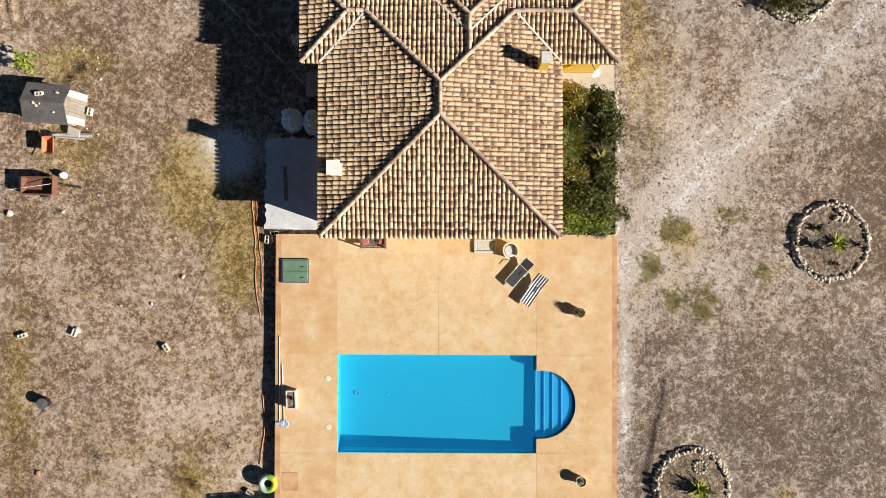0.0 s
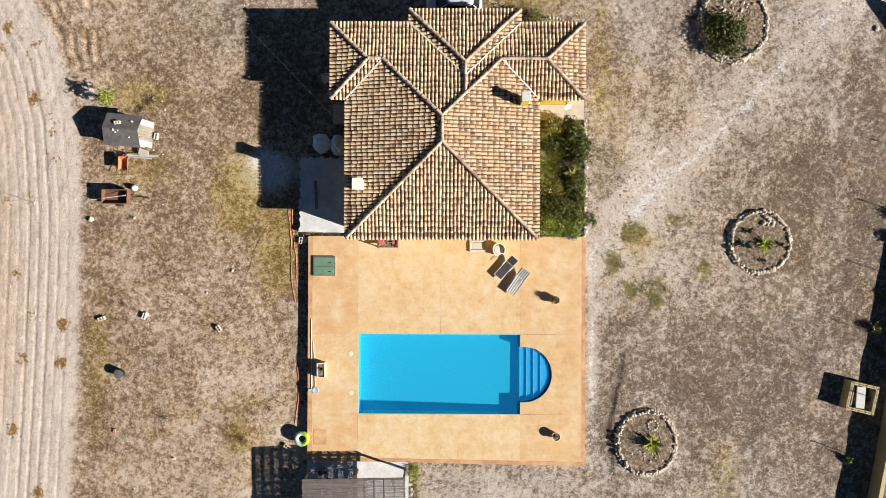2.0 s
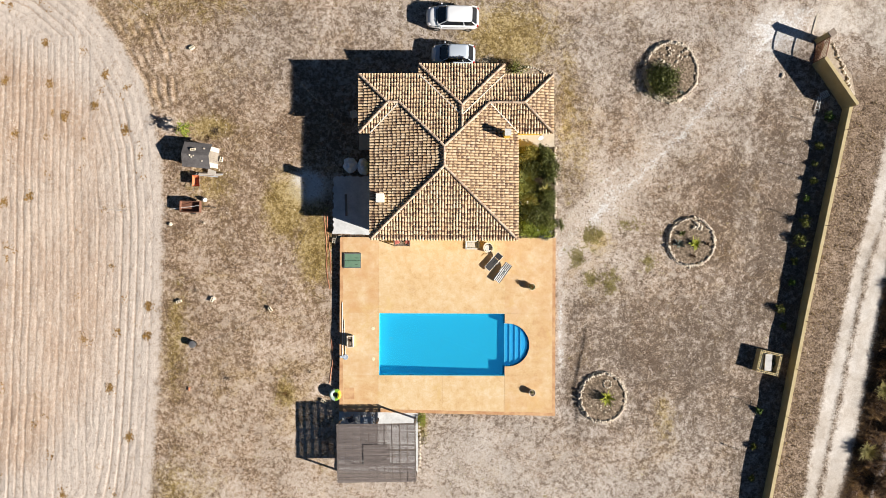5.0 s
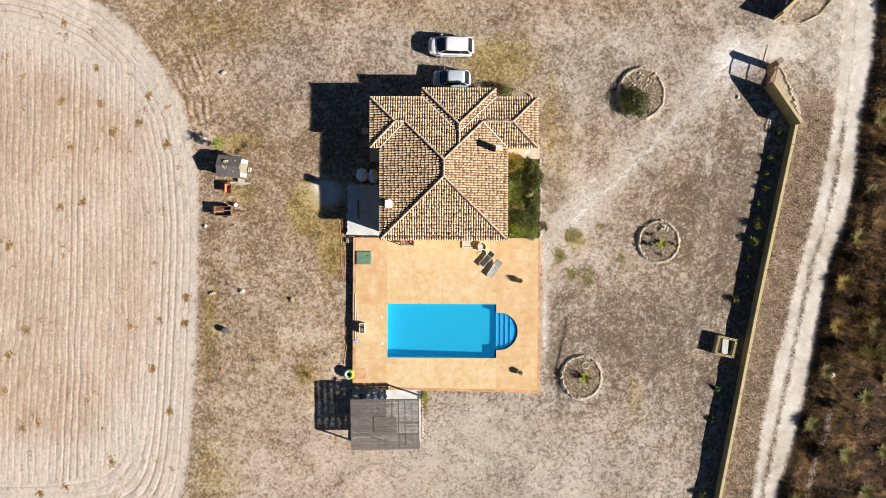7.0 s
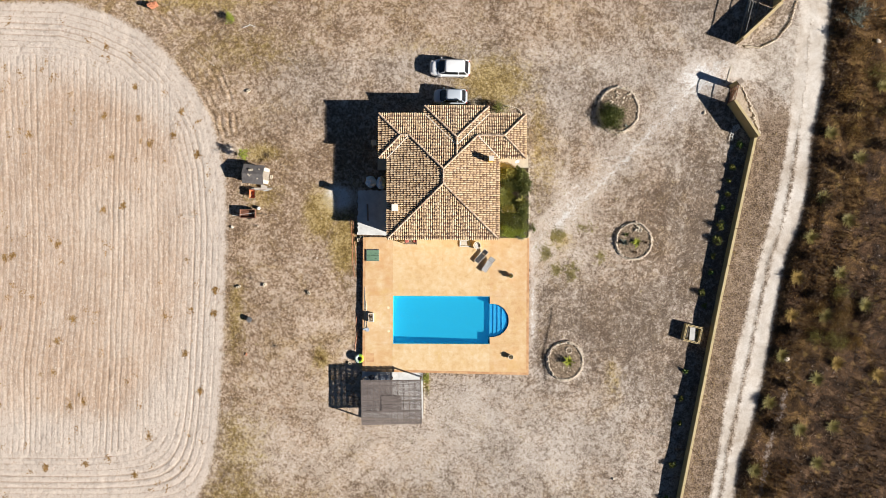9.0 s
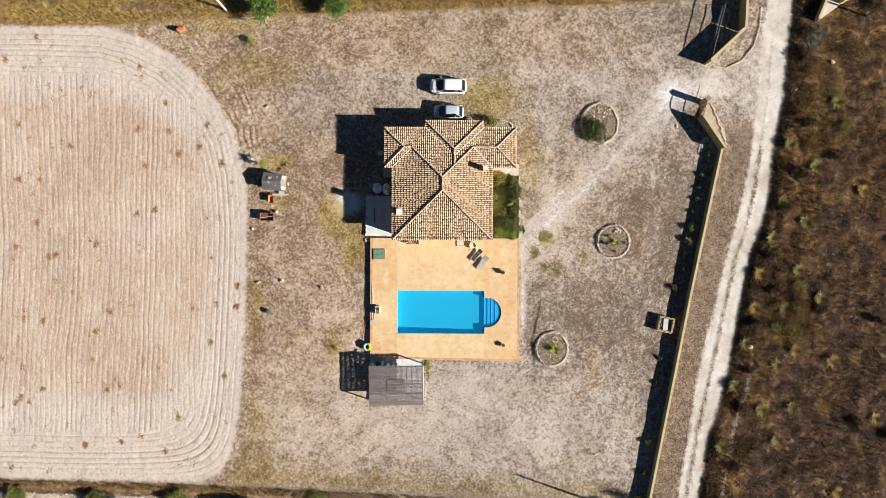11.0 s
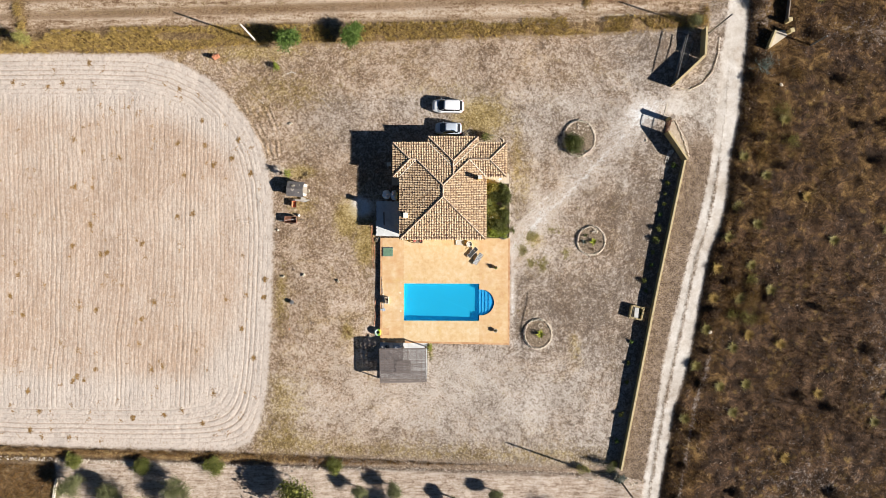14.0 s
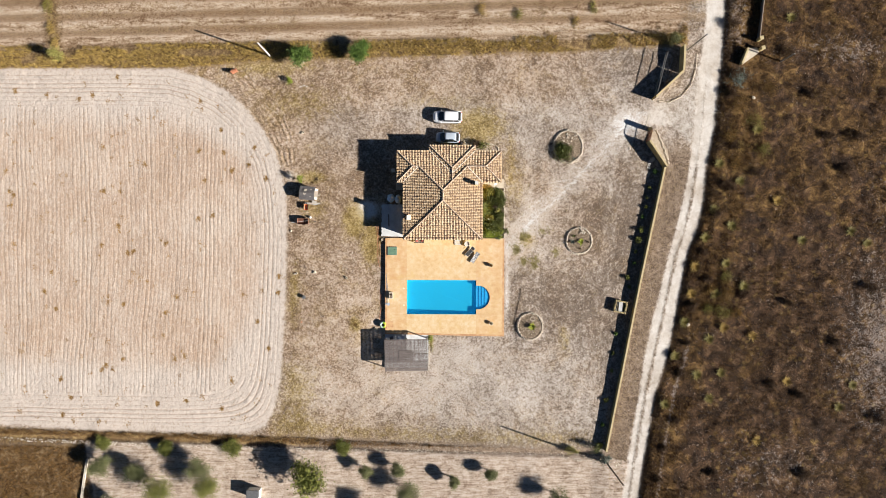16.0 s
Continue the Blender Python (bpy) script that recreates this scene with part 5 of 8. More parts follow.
# ---- beds in the yard ----
bed, zt = stone_bed(17.85, 14.3, 2.05, 2.3, "large round bed of stacked pale stones with a juniper", 21)
bush("juniper", "dense dark green spreading juniper in the stone bed", 17.25, 13.5, zt, (1.4, 1.3, 0.5), DARKLEAF, 31, 4200, 0.08)
rr = random.Random(77)
for k in range(46):
    a, q = rr.uniform(0.6, 2.9), rr.uniform(0.2, 1.9)
    stone(bed, q * math.cos(a), q * math.sin(a) + 0.2, 0.2, rr.uniform(0.06, 0.13), rr)
spears("aloe", "small grey-green aloe among stones", 18.7, 12.6, zt, 0.35, 0.4, 0.035, 26, GREYLEAF, 32)
bed, zt = stone_bed(19.5, 0.68, 1.82, 1.85, "round bed of pale stones with agave and yucca", 22)
spears("yucca", "bright yellow-green yucca rosette in the bed", 19.75, 0.55, zt + 0.02, 0.45, 0.66, 0.055, 80, YUCCALEAF, 33)
spears("agave", "blue-grey agave rosette in the bed", 18.5, 0.55, zt + 0.05, 0.5, 0.6, 0.06, 34, GREYLEAF, 34)
spears("agave", "small dark agave beside the larger one", 18.75, 1.35, zt, 0.4, 0.45, 0.05, 26, DARKLEAF, 35)
spears("dry_plant", "withered brown plant in the bed", 19.65, -0.45, zt, 0.3, 0.4, 0.03, 30, BROWNTWIG, 36)
spears("dry_plant", "dark dry tuft against the stones", 20.7, 0.55, zt, 0.35, 0.4, 0.03, 30, BROWNTWIG, 37)
rr = random.Random(78)
for k in range(16):
    stone(bed, rr.uniform(-0.1, 0.9), rr.uniform(1.0, 1.6), 0.22, rr.uniform(0.08, 0.15), rr)
bed, zt = stone_bed(12.45, -11.75, 1.78, 1.9, "round bed of pale stones with a single yucca", 23)
spears("yucca", "green yucca with stiff pointed leaves", 12.75, -11.75, zt + 0.02, 0.7, 0.75, 0.055, 85, YUCCALEAF, 38)
rr = random.Random(79)
for k in range(11):
    a = k * 0.571
    stone(bed, 0.35 + 0.3 * math.cos(a), 1.1 + 0.3 * math.sin(a), 0.2, 0.085, rr)
for k in range(9):
    stone(bed, rr.uniform(-1.2, 1.2), rr.uniform(-1.2, -0.3), 0.18, rr.uniform(0.05, 0.09), rr)

# ---- planted bed along the east wall of the house ----
bm = bmesh.new()
prism(bm, [(4.92, 0.98), (8.6, 1.0), (8.55, 8.24), (4.92, 8.24)], -0.45, -0.04)
structure("garden_bed", bm, plain("dark_soil", (0.05, 0.036, 0.024), (0.12, 0.09, 0.06), 4.0, 0.95, bump=0.6), "dark planted bed along the house wall")
rr = random.Random(80)
edge = thing("stone_edging", "row of whitewashed stones edging the planted bed", "stone edging", 8.62, 0, 0)
yy = 1.05
while yy < 8.2:
    if not 4.0 < yy < 5.2 or rr.random() < 0.4:
        stone(edge, rr.uniform(-0.08, 0.08), yy, ground_z(8.62, yy) + 0.12, rr.uniform(0.10, 0.17), rr)
    yy += rr.uniform(0.2, 0.3)
GB = "shrubs in the bed along the house"
for args in (("oleander", "clipped olive-green shrub beside the paving", 6.1, 7.45, (0.95, 0.65, 1.35), YELLOLIVE, 2100, 0.055), ("conifer", "spiky dark green young conifer", 7.45, 7.4, (0.4, 0.7, 1.2), DARKLEAF, 1300, 0.07),
             ("shrub", "dense dark evergreen shrub in the bed", 6.4, 6.3, (1.0, 0.6, 1.1), DARKLEAF, 2200, 0.06), ("shrub", "dark glossy shrub spilling over the stone edge", 7.85, 6.2, (0.8, 0.85, 1.2), DARKLEAF, 2300, 0.06),
             ("shrub", "feathery grey-green rosemary shrub", 5.9, 5.0, (0.9, 0.9, 0.9), MIDLEAF, 2000, 0.065), ("shrub", "dark shrub under the palm leaves", 7.75, 4.4, (0.7, 0.6, 0.9), DARKLEAF, 1600, 0.06),
             ("shrub", "yellowish shrub with small flowers", 6.3, 3.9, (0.8, 0.5, 0.9), YELLOLIVE, 900, 0.05), ("shrub", "broad dark green shrub", 6.6, 2.9, (1.0, 0.75, 1.0), DARKLEAF, 2600, 0.06),
             ("shrub", "dark rosemary shrub behind the stone edging", 7.75, 3.4, (0.65, 0.6, 0.8), DARKLEAF, 1300, 0.05), ("shrub", "low twiggy shrub filling the bed", 6.9, 4.4, (0.7, 0.6, 0.6), DARKLEAF, 1200, 0.055), ("shrub", "green shrub against the stone edging", 7.7, 2.4, (0.75, 0.6, 0.8), MIDLEAF, 1500, 0.055), ("shrub", "bright fresh green shrub at the terrace", 6.3, 1.75, (0.85, 0.55, 0.75), BRIGHTLEAF, 1500, 0.06),
             ("shrub", "low yellow-green flowering shrub", 7.5, 1.5, (0.75, 0.45, 0.6), BRIGHTLEAF, 1100, 0.05), ("shrub", "grey-blue lavender mound at the terrace corner", 7.6, 1.15, (0.5, 0.32, 0.4), GREYLEAF, 700, 0.045),
             ("shrub", "small dark shrub under the eave", 5.5, 1.5, (0.4, 0.4, 0.8), DARKLEAF, 700, 0.055), ("shrub", "dark shrub against the wall", 5.5, 3.4, (0.45, 0.9, 0.9), DARKLEAF, 1100, 0.055),
             ("shrub", "bushy weed outside the stone edging", 8.95, 2.0, (0.25, 0.6, 0.3), MIDLEAF, 300, 0.04), ("shrub", "small oleander beside the white stones", 8.05, 7.55, (0.35, 0.35, 0.6), MIDLEAF, 500, 0.05)):
    nm, lab, gx, gy, rad, mt, cnt_, lf = args
    bush(nm, lab, gx + 0.12, gy, -0.08, (rad[0] * 1.08, rad[1] * 1.2, rad[2] * 0.8), mt, int(gx * 100 + gy * 10), int(cnt_ * 2.0), lf * 1.12, group=GB, extra=(PETAL, 30) if "flower" in lab or "broad" in lab or "white stones" in lab else None)
spears("palm", "young fan palm with pale arching leaves", 7.75, 4.75, 0.55, 0.6, 0.75, 0.045, 48, YELLOWGREEN, 52)
spears("ornamental_grass", "tall arching dark green ornamental grass", 6.1, 5.4, 0.75, 0.7, 1.15, 0.014, 520, MIDLEAF, 53)
bush("rose_bush", "green bush with dry twigs behind the house", 5.5, 14.4, ground_z(5.5, 14.4), (0.9, 0.6, 0.8), MIDLEAF, 54, 1100, 0.055)
bush("dry_bush", "bare dark twiggy bush behind the house", 4.6, 14.6, ground_z(4.6, 14.6), (0.7, 0.6, 0.8), BROWNTWIG, 55, 800, 0.05)
rr = random.Random(81)
edge = thing("stone_edging", "curved row of pale stones behind the house", "stone edging", 6.3, 14.2, 0)
for k in range(16):
    a = -0.6 + 2.4 * k / 16
    stone(edge, 1.5 * math.cos(a), 0.75 * math.sin(a) - 0.3, ground_z(6.3 + math.cos(a), 14.2) + 0.06, rr.uniform(0.08, 0.13), rr)

# ---- perimeter wall, gate ----
RUBBLE = plain("rubble_soil", (0.24, 0.18, 0.125), (0.56, 0.48, 0.39), 3.0, 0.95, bump=0.8, dist=0.08)
ALU_W = plain("white_metal", (0.62, 0.62, 0.60), (0.78, 0.78, 0.76), 6.0, 0.5)
rr = random.Random(82)


def wall_piece(bm, cop, p, q, z0, z1, w=0.09):
    p, q = Vector((*p, 0)), Vector((*q, 0))
    d = (q - p).normalized()
    s = Vector((-d.y, d.x, 0)) * w
    prism(bm, [tuple((v)[:2]) for v in (p - s, q - s, q + s, p + s)], z0, z1)
    s2 = s * 1.25
    prism(cop, [tuple((v)[:2]) for v in (p - s2, q - s2, q + s2, p + s2)], z1 + 0.001, z1 + 0.07)


pts_run = [(x + 0.26, y) for y, x in WALL_RUN]
wall = thing("wall_east", "long low sand-coloured rendered boundary wall with a pale coping", "wall", kind="structure")
for p, q in zip(pts_run, pts_run[1:]):
    b1, b2 = bmesh.new(), bmesh.new()
    wall_piece(b1, b2, p, q, -0.6, 0.74, 0.10)
    part("panel", b1, TANWALL, wall)
    part("coping", b2, WALLTOP, wall)
for k in range(11):
    y = 9.5 - 3.75 * k
    x = float(along(WALL_RUN, y)) + 0.26
    post = thing("fence_post", "thin rusty steel post set in the wall coping", "fence post", x, y, 0.81, group="posts on the boundary wall")
    bm = bmesh.new()
    rod(bm, (0, 0, -0.05), (rr.uniform(-0.05, 0.05), rr.uniform(-0.05, 0.05), 1.15), 0.022, 0.02, 6)
    part("shaft", bm, RUST, post)
    bm = bmesh.new()
    rod(bm, (0, 0, 1.0), (0.0, 0.0, 1.17), 0.03, 0.03, 6)
    part("cap", bm, RUST, post)
gw = thing("wall_gate_south", "tall sand-coloured splayed gate wall with a pale stepped top", "wall", kind="structure")
b1, b2 = bmesh.new(), bmesh.new()
wall_piece(b1, b2, (28.55, 14.95), (31.05, 11.3), -0.5, 1.42, 0.10)
part("panel", b1, TANWALL, gw)
part("coping", b2, WALLTOP, gw)
b1 = bmesh.new()
prism(b1, [(28.75, 15.1), (31.15, 11.6), (31.75, 12.6), (31.5, 13.9), (29.9, 16.5), (29.4, 16.4)], -0.5, 0.12)
part("planter", b1, RUBBLE, gw, "raised bed of pale rubble behind the gate wall")
rs = thing("stone_edging", "row of pale stones round the raised gate bed", "stone edging")
for k in range(30):
    f = k / 29
    py_ = 16.9 - 5.0 * f
    stone(rs, 29.55 + 2.1 * f ** 0.7 + rr.uniform(-0.12, 0.12), py_, 0.16, rr.uniform(0.08, 0.16), rr)
for ob in (gw, rs):
    ob.matrix_basis = Matrix.Translation((0.65, 0.05, 0.0)) @ ob.matrix_basis
gn = thing("wall_gate_north", "tall sand-coloured angled gate wall with a pale coping", "wall", kind="structure")
for p, q in (((30.0, 21.2), (33.9, 24.85)), ((33.95, 25.0), (34.1, 28.6))):
    b1, b2 = bmesh.new(), bmesh.new()
    wall_piece(b1, b2, p, q, -0.5, 1.45, 0.11)
    part("panel", b1, TANWALL, gn)
    part("coping", b2, WALLTOP, gn)
rs = thing("stone_edging", "curved row of pale stones along the entrance verge", "stone edging")
cur = [(31.0, 20.9), (32.5, 20.8), (34.2, 21.6), (35.6, 23.3), (36.3, 25.6), (36.5, 28.0)]
for p, q in zip(cur, cur[1:]):
    for k in range(8):
        f = k / 8
        sx, sy = p[0] + (q[0] - p[0]) * f, p[1] + (q[1] - p[1]) * f
        stone(rs, sx, sy, ground_z(sx, sy) + 0.08, rr.uniform(0.1, 0.18), rr)
pil = thing("gate_pillar", "sand-coloured square gate pillar with a dark cap", "pillar", 29.65, 16.85, -0.3, 35)
bm = bmesh.new()
box(bm, -0.26, 0.26, -0.22, 0.22, -0.2, 1.85, bevel=0.02)
part("shaft", bm, TANWALL, pil)
bm = bmesh.new()
box(bm, -0.3, 0.3, -0.26, 0.26, 1.851, 1.93, bevel=0.02)
part("cap", bm, OLDWOOD, pil)


def barred_gate(name, label, p, q, z0, z1, bars, mat, brace=False):
    g = thing(name, label, "gate", p[0], p[1], 0, math.degrees(math.atan2(q[1] - p[1], q[0] - p[0])))
    L = math.hypot(q[0] - p[0], q[1] - p[1])
    for zz in (z0, (z0 + z1) / 2, z1):
        bm = bmesh.new()
        box(bm, 0, L, -0.025, 0.025, zz, zz + 0.06)
        part("rail", bm, mat, g)
    for k in range(bars + 1):
        bm = bmesh.new()
        xx = L * k / bars
        w = 0.035 if k in (0, bars) else 0.012
        box(bm, xx - w, xx + w, -0.02, 0.02, z0 + 0.061, z1 - 0.001)
        part("bar", bm, mat, g)
    if brace:
        bm = bmesh.new()
        rod(bm, (0, 0.04, z0), (L, 0.04, z1), 0.025)
        part("brace", bm, mat, g)
    return g


barred_gate("pedestrian_gate", "dark barred steel pedestrian gate between pillar and wall", (29.2, 15.05), (29.52, 16.55), -0.15, 1.5, 12, RUST)
barred_gate("sliding_gate", "open grey sliding steel gate parked along the wall", (30.15, 21.4), (31.7, 27.6), -0.1, 1.35, 16, STEEL)
bm = bmesh.new()
prism(bm, [(29.0, 17.0), (29.15, 16.97), (32.05, 27.9), (31.9, 27.95)], -0.3, -0.13)
tagged(link("gate_track", bm, CONCRETE), "pale concrete strip with the gate's ground rail", "gate track", kind="structure")
for k, (rx0, ry0, rx1, ry1) in enumerate(((31.4, 22.3, 33.0, 27.3),)):
    bm = bmesh.new()
    z_ = ground_z(32, 25) + 0.08
    rod(bm, (rx0, ry0, z_), (rx1, ry1, z_), 0.05)
    single("steel_tube", bm, STEEL, "long grey steel tube lying behind the gate wall", "tube")
fw = thing("wall_corner", "short sand-coloured rendered wall corner across the road", "wall", kind="structure")
b1, b2 = bmesh.new(), bmesh.new()
wall_piece(b1, b2, (42.5, 26.1), (43.4, 28.4), -0.4, 0.9, 0.1)
part("panel", b1, TANWALL, fw)
part("coping", b2, WALLTOP, fw)
b1 = bmesh.new()
prism(b1, [(42.75, 26.1), (45.2, 27.9), (44.9, 28.6), (43.6, 28.5)], -0.4, 0.35)
part("planter", b1, CONCRETE, fw, "raised pale bed behind the wall corner")
for x, y in ((45.35, 28.3), (45.1, 29.7)):
    pl = thing("gate_pillar", "pale square wall pillar across the road", "pillar", x, y, -0.1, 10)
    bm = bmesh.new()
    box(bm, -0.22, 0.22, -0.22, 0.22, -0.2, 1.3, bevel=0.02)
    part("shaft", bm, TANWALL, pl)
    bm = bmesh.new()
    box(bm, -0.27, 0.27, -0.27, 0.27, 1.301, 1.38, bevel=0.02)
    part("cap", bm, WALLTOP, pl)
# thin dark fence along the lane, shaped from a wall piece
b1, b2 = bmesh.new(), bmesh.new()
wall_piece(b1, b2, (45.05, 29.9), (46.2, 40.5), -0.4, 0.8, 0.05)
w2 = thing("fence_lane", "low thin dark fence running north along the lane", "wall", kind="structure")
part("panel", b1, OLDWOOD, w2)
part("coping", b2, OLDWOOD, w2)

crate = thing("plastic_crate", "pale grey lattice crate panel in the gate wall's shade", "crate", 30.1, 12.5, ground_z(30.1, 12.5) + 0.02, 30)
for k in range(5):
    for along_x in (True, False):
        bm = bmesh.new()
        u = -0.3 + 0.15 * k
        if along_x:
            box(bm, -0.32, 0.32, u * 0.8 - 0.02, u * 0.8 + 0.02, 0.0, 0.06)
        else:
            box(bm, u - 0.02, u + 0.02, -0.26, 0.26, 0.061, 0.10)
        part("slat", bm, ALU_W, crate)
ladder = thing("step_ladder", "small white folded ladder lying by the wall", "ladder", 29.6, 11.75, ground_z(29.6, 11.75) + 0.03, 78)
for sy in (-0.12, 0.12):
    bm = bmesh.new()
    rod(bm, (-0.6, sy * 1.4, 0.02), (0.6, sy * 0.7, 0.04), 0.025)
    part("rail", bm, ALU_W, ladder)
for k in range(4):
    bm = bmesh.new()
    rod(bm, (-0.45 + 0.3 * k, -0.14, 0.03), (-0.45 + 0.3 * k, 0.14, 0.03), 0.018)
    part("rung", bm, ALU_W, ladder)

# climbers and saplings along the inside of the wall
rr = random.Random(83)
for k, (x, y, r) in enumerate(((30.4, 10.7, 0.6), (29.7, 8.4, 0.5), (29.3, 6.9, 0.4), (29.2, 5.6, 0.5), (28.7, 4.2, 0.4), (28.4, 2.4, 0.7), (28.1, 0.8, 0.7), (27.7, -0.8, 0.4), (27.5, -2.5, 0.45), (26.6, -4.6, 0.5), (26.9, -6.0, 0.35),
                               (26.2, -9.0, 0.4), (24.9, -12.7, 0.35), (24.5, -15.6, 0.35), (24.3, -18.1, 0.4), (23.6, -22.4, 0.55), (23.0, -26.0, 0.5), (22.6, -29.0, 0.7))):
    r *= 0.72
    bush("sapling", "small green hedge sapling by the boundary wall", x - 0.05, y, ground_z(x - 0.05, y), (r, r, r * 1.0), MIDLEAF if k % 4 else TREELEAF, 300 + k, int(520 * r + 90), 0.075, group="saplings along the wall")

# ---- barbecue pit ----
bbq = thing("barbecue", "square barbecue pit of hollow yellow blocks with a metal grill", "barbecue", 25.45, -8.83, ground_z(25.4, -8.8), -13)
PERF = plain("yellow_block", (0.46, 0.35, 0.16), (0.62, 0.50, 0.27), 5.0, 0.9)
for c in range(2):
    for k in range(4):
        for j in range(4):
            bm = bmesh.new()
            x0 = -0.88 + j * 0.415
            box(bm, x0, x0 + 0.40, -0.88, -0.70, 0.0 + c * 0.33, 0.322 + c * 0.33, Matrix.Rotation(k * math.pi / 2, 4, "Z"), bevel=0.008)
            blk = part("block", bm, PERF, bbq)
            if c == 1:
                # flat black slips stand in for the shade inside the block cores
                for hx in (0.055, 0.2, 0.345):
                    hole = bmesh.new()
                    box(hole, x0 + hx - 0.045, x0 + hx + 0.045, -0.835, -0.745, 0.645, 0.656, Matrix.Rotation(k * math.pi / 2, 4, "Z"))
                    part("core_hole", hole, BLACK, blk)
bm = bmesh.new()
box(bm, -0.70, 0.70, -0.70, 0.70, -0.1, 0.1)
part("ash_floor", bm, FELT, bbq, "black pit floor")
bm = bmesh.new()
box(bm, -0.27, 0.27, -0.66, 0.66, 0.44, 0.50, Matrix.Rotation(0.14, 4, "Z"), bevel=0.01)
part("grill_tray", bm, plain("galvanised", (0.40, 0.40, 0.40), (0.54, 0.54, 0.53), 4.0, 0.6, 0.0), bbq, "pale grey metal grill tray")
bm = bmesh.new()
for k in range(7):
    rod(bm, (-0.45 + k * 0.15, -0.7, 0.42), (-0.45 + k * 0.15, 0.7, 0.42), 0.008, None, 5)
part("grate", bm, STEEL, bbq)

# ---- cars ----
GLASSY = glass_material("car_glass", (0.012, 0.014, 0.018))
TYRE = plain("tyre_rubber", (0.012, 0.012, 0.012), (0.03, 0.03, 0.03), 10.0, 0.9)
RIM = plain("alloy", (0.38, 0.38, 0.40), (0.52, 0.52, 0.54), 8.0, 0.35, 0.8)
LAMP = glass_material("lamp_glass", (0.45, 0.45, 0.47))
TAIL = glass_material("tail_glass", (0.28, 0.015, 0.012))


def paint(name, c, metal):
    n = Nodes(name, 0.28, metal, 0.5)
    n.b.inputs["Coat Weight"].default_value = 0.4
    return n.color(n.mix(n.noise(1.5, 3.0), c, tuple(v * 0.9 for v in c)))


def outline(x0, x1, hw, k=0.34, n=32, nose=0.0):
    """A rounded plan outline; nose narrows the front."""
    pts = []
    cx, hl = (x0 + x1) / 2, (x1 - x0) / 2
    for i in range(n):
        a = 2 * math.pi * (i + 0.5) / n
        c, s = math.cos(a), math.sin(a)
        x = math.copysign(abs(c) ** k, c) * hl
        y = math.copysign(abs(s) ** k, s) * hw
        if x < 0:
            y *= 1 - nose * (abs(x) / hl) ** 4
        pts.append((cx + x, y))
    return pts


def loft(bm, layers):
    rings = [[bm.verts.new((x, y, z)) for x, y in pts] for z, pts in layers]
    n = len(rings[0])
    for a, b in zip(rings, rings[1:]):
        for k in range(n):
            bm.faces.new((a[k], a[(k + 1) % n], b[(k + 1) % n], b[k]))
    bm.faces.new(rings[-1])
    bm.faces.new(rings[0][::-1])


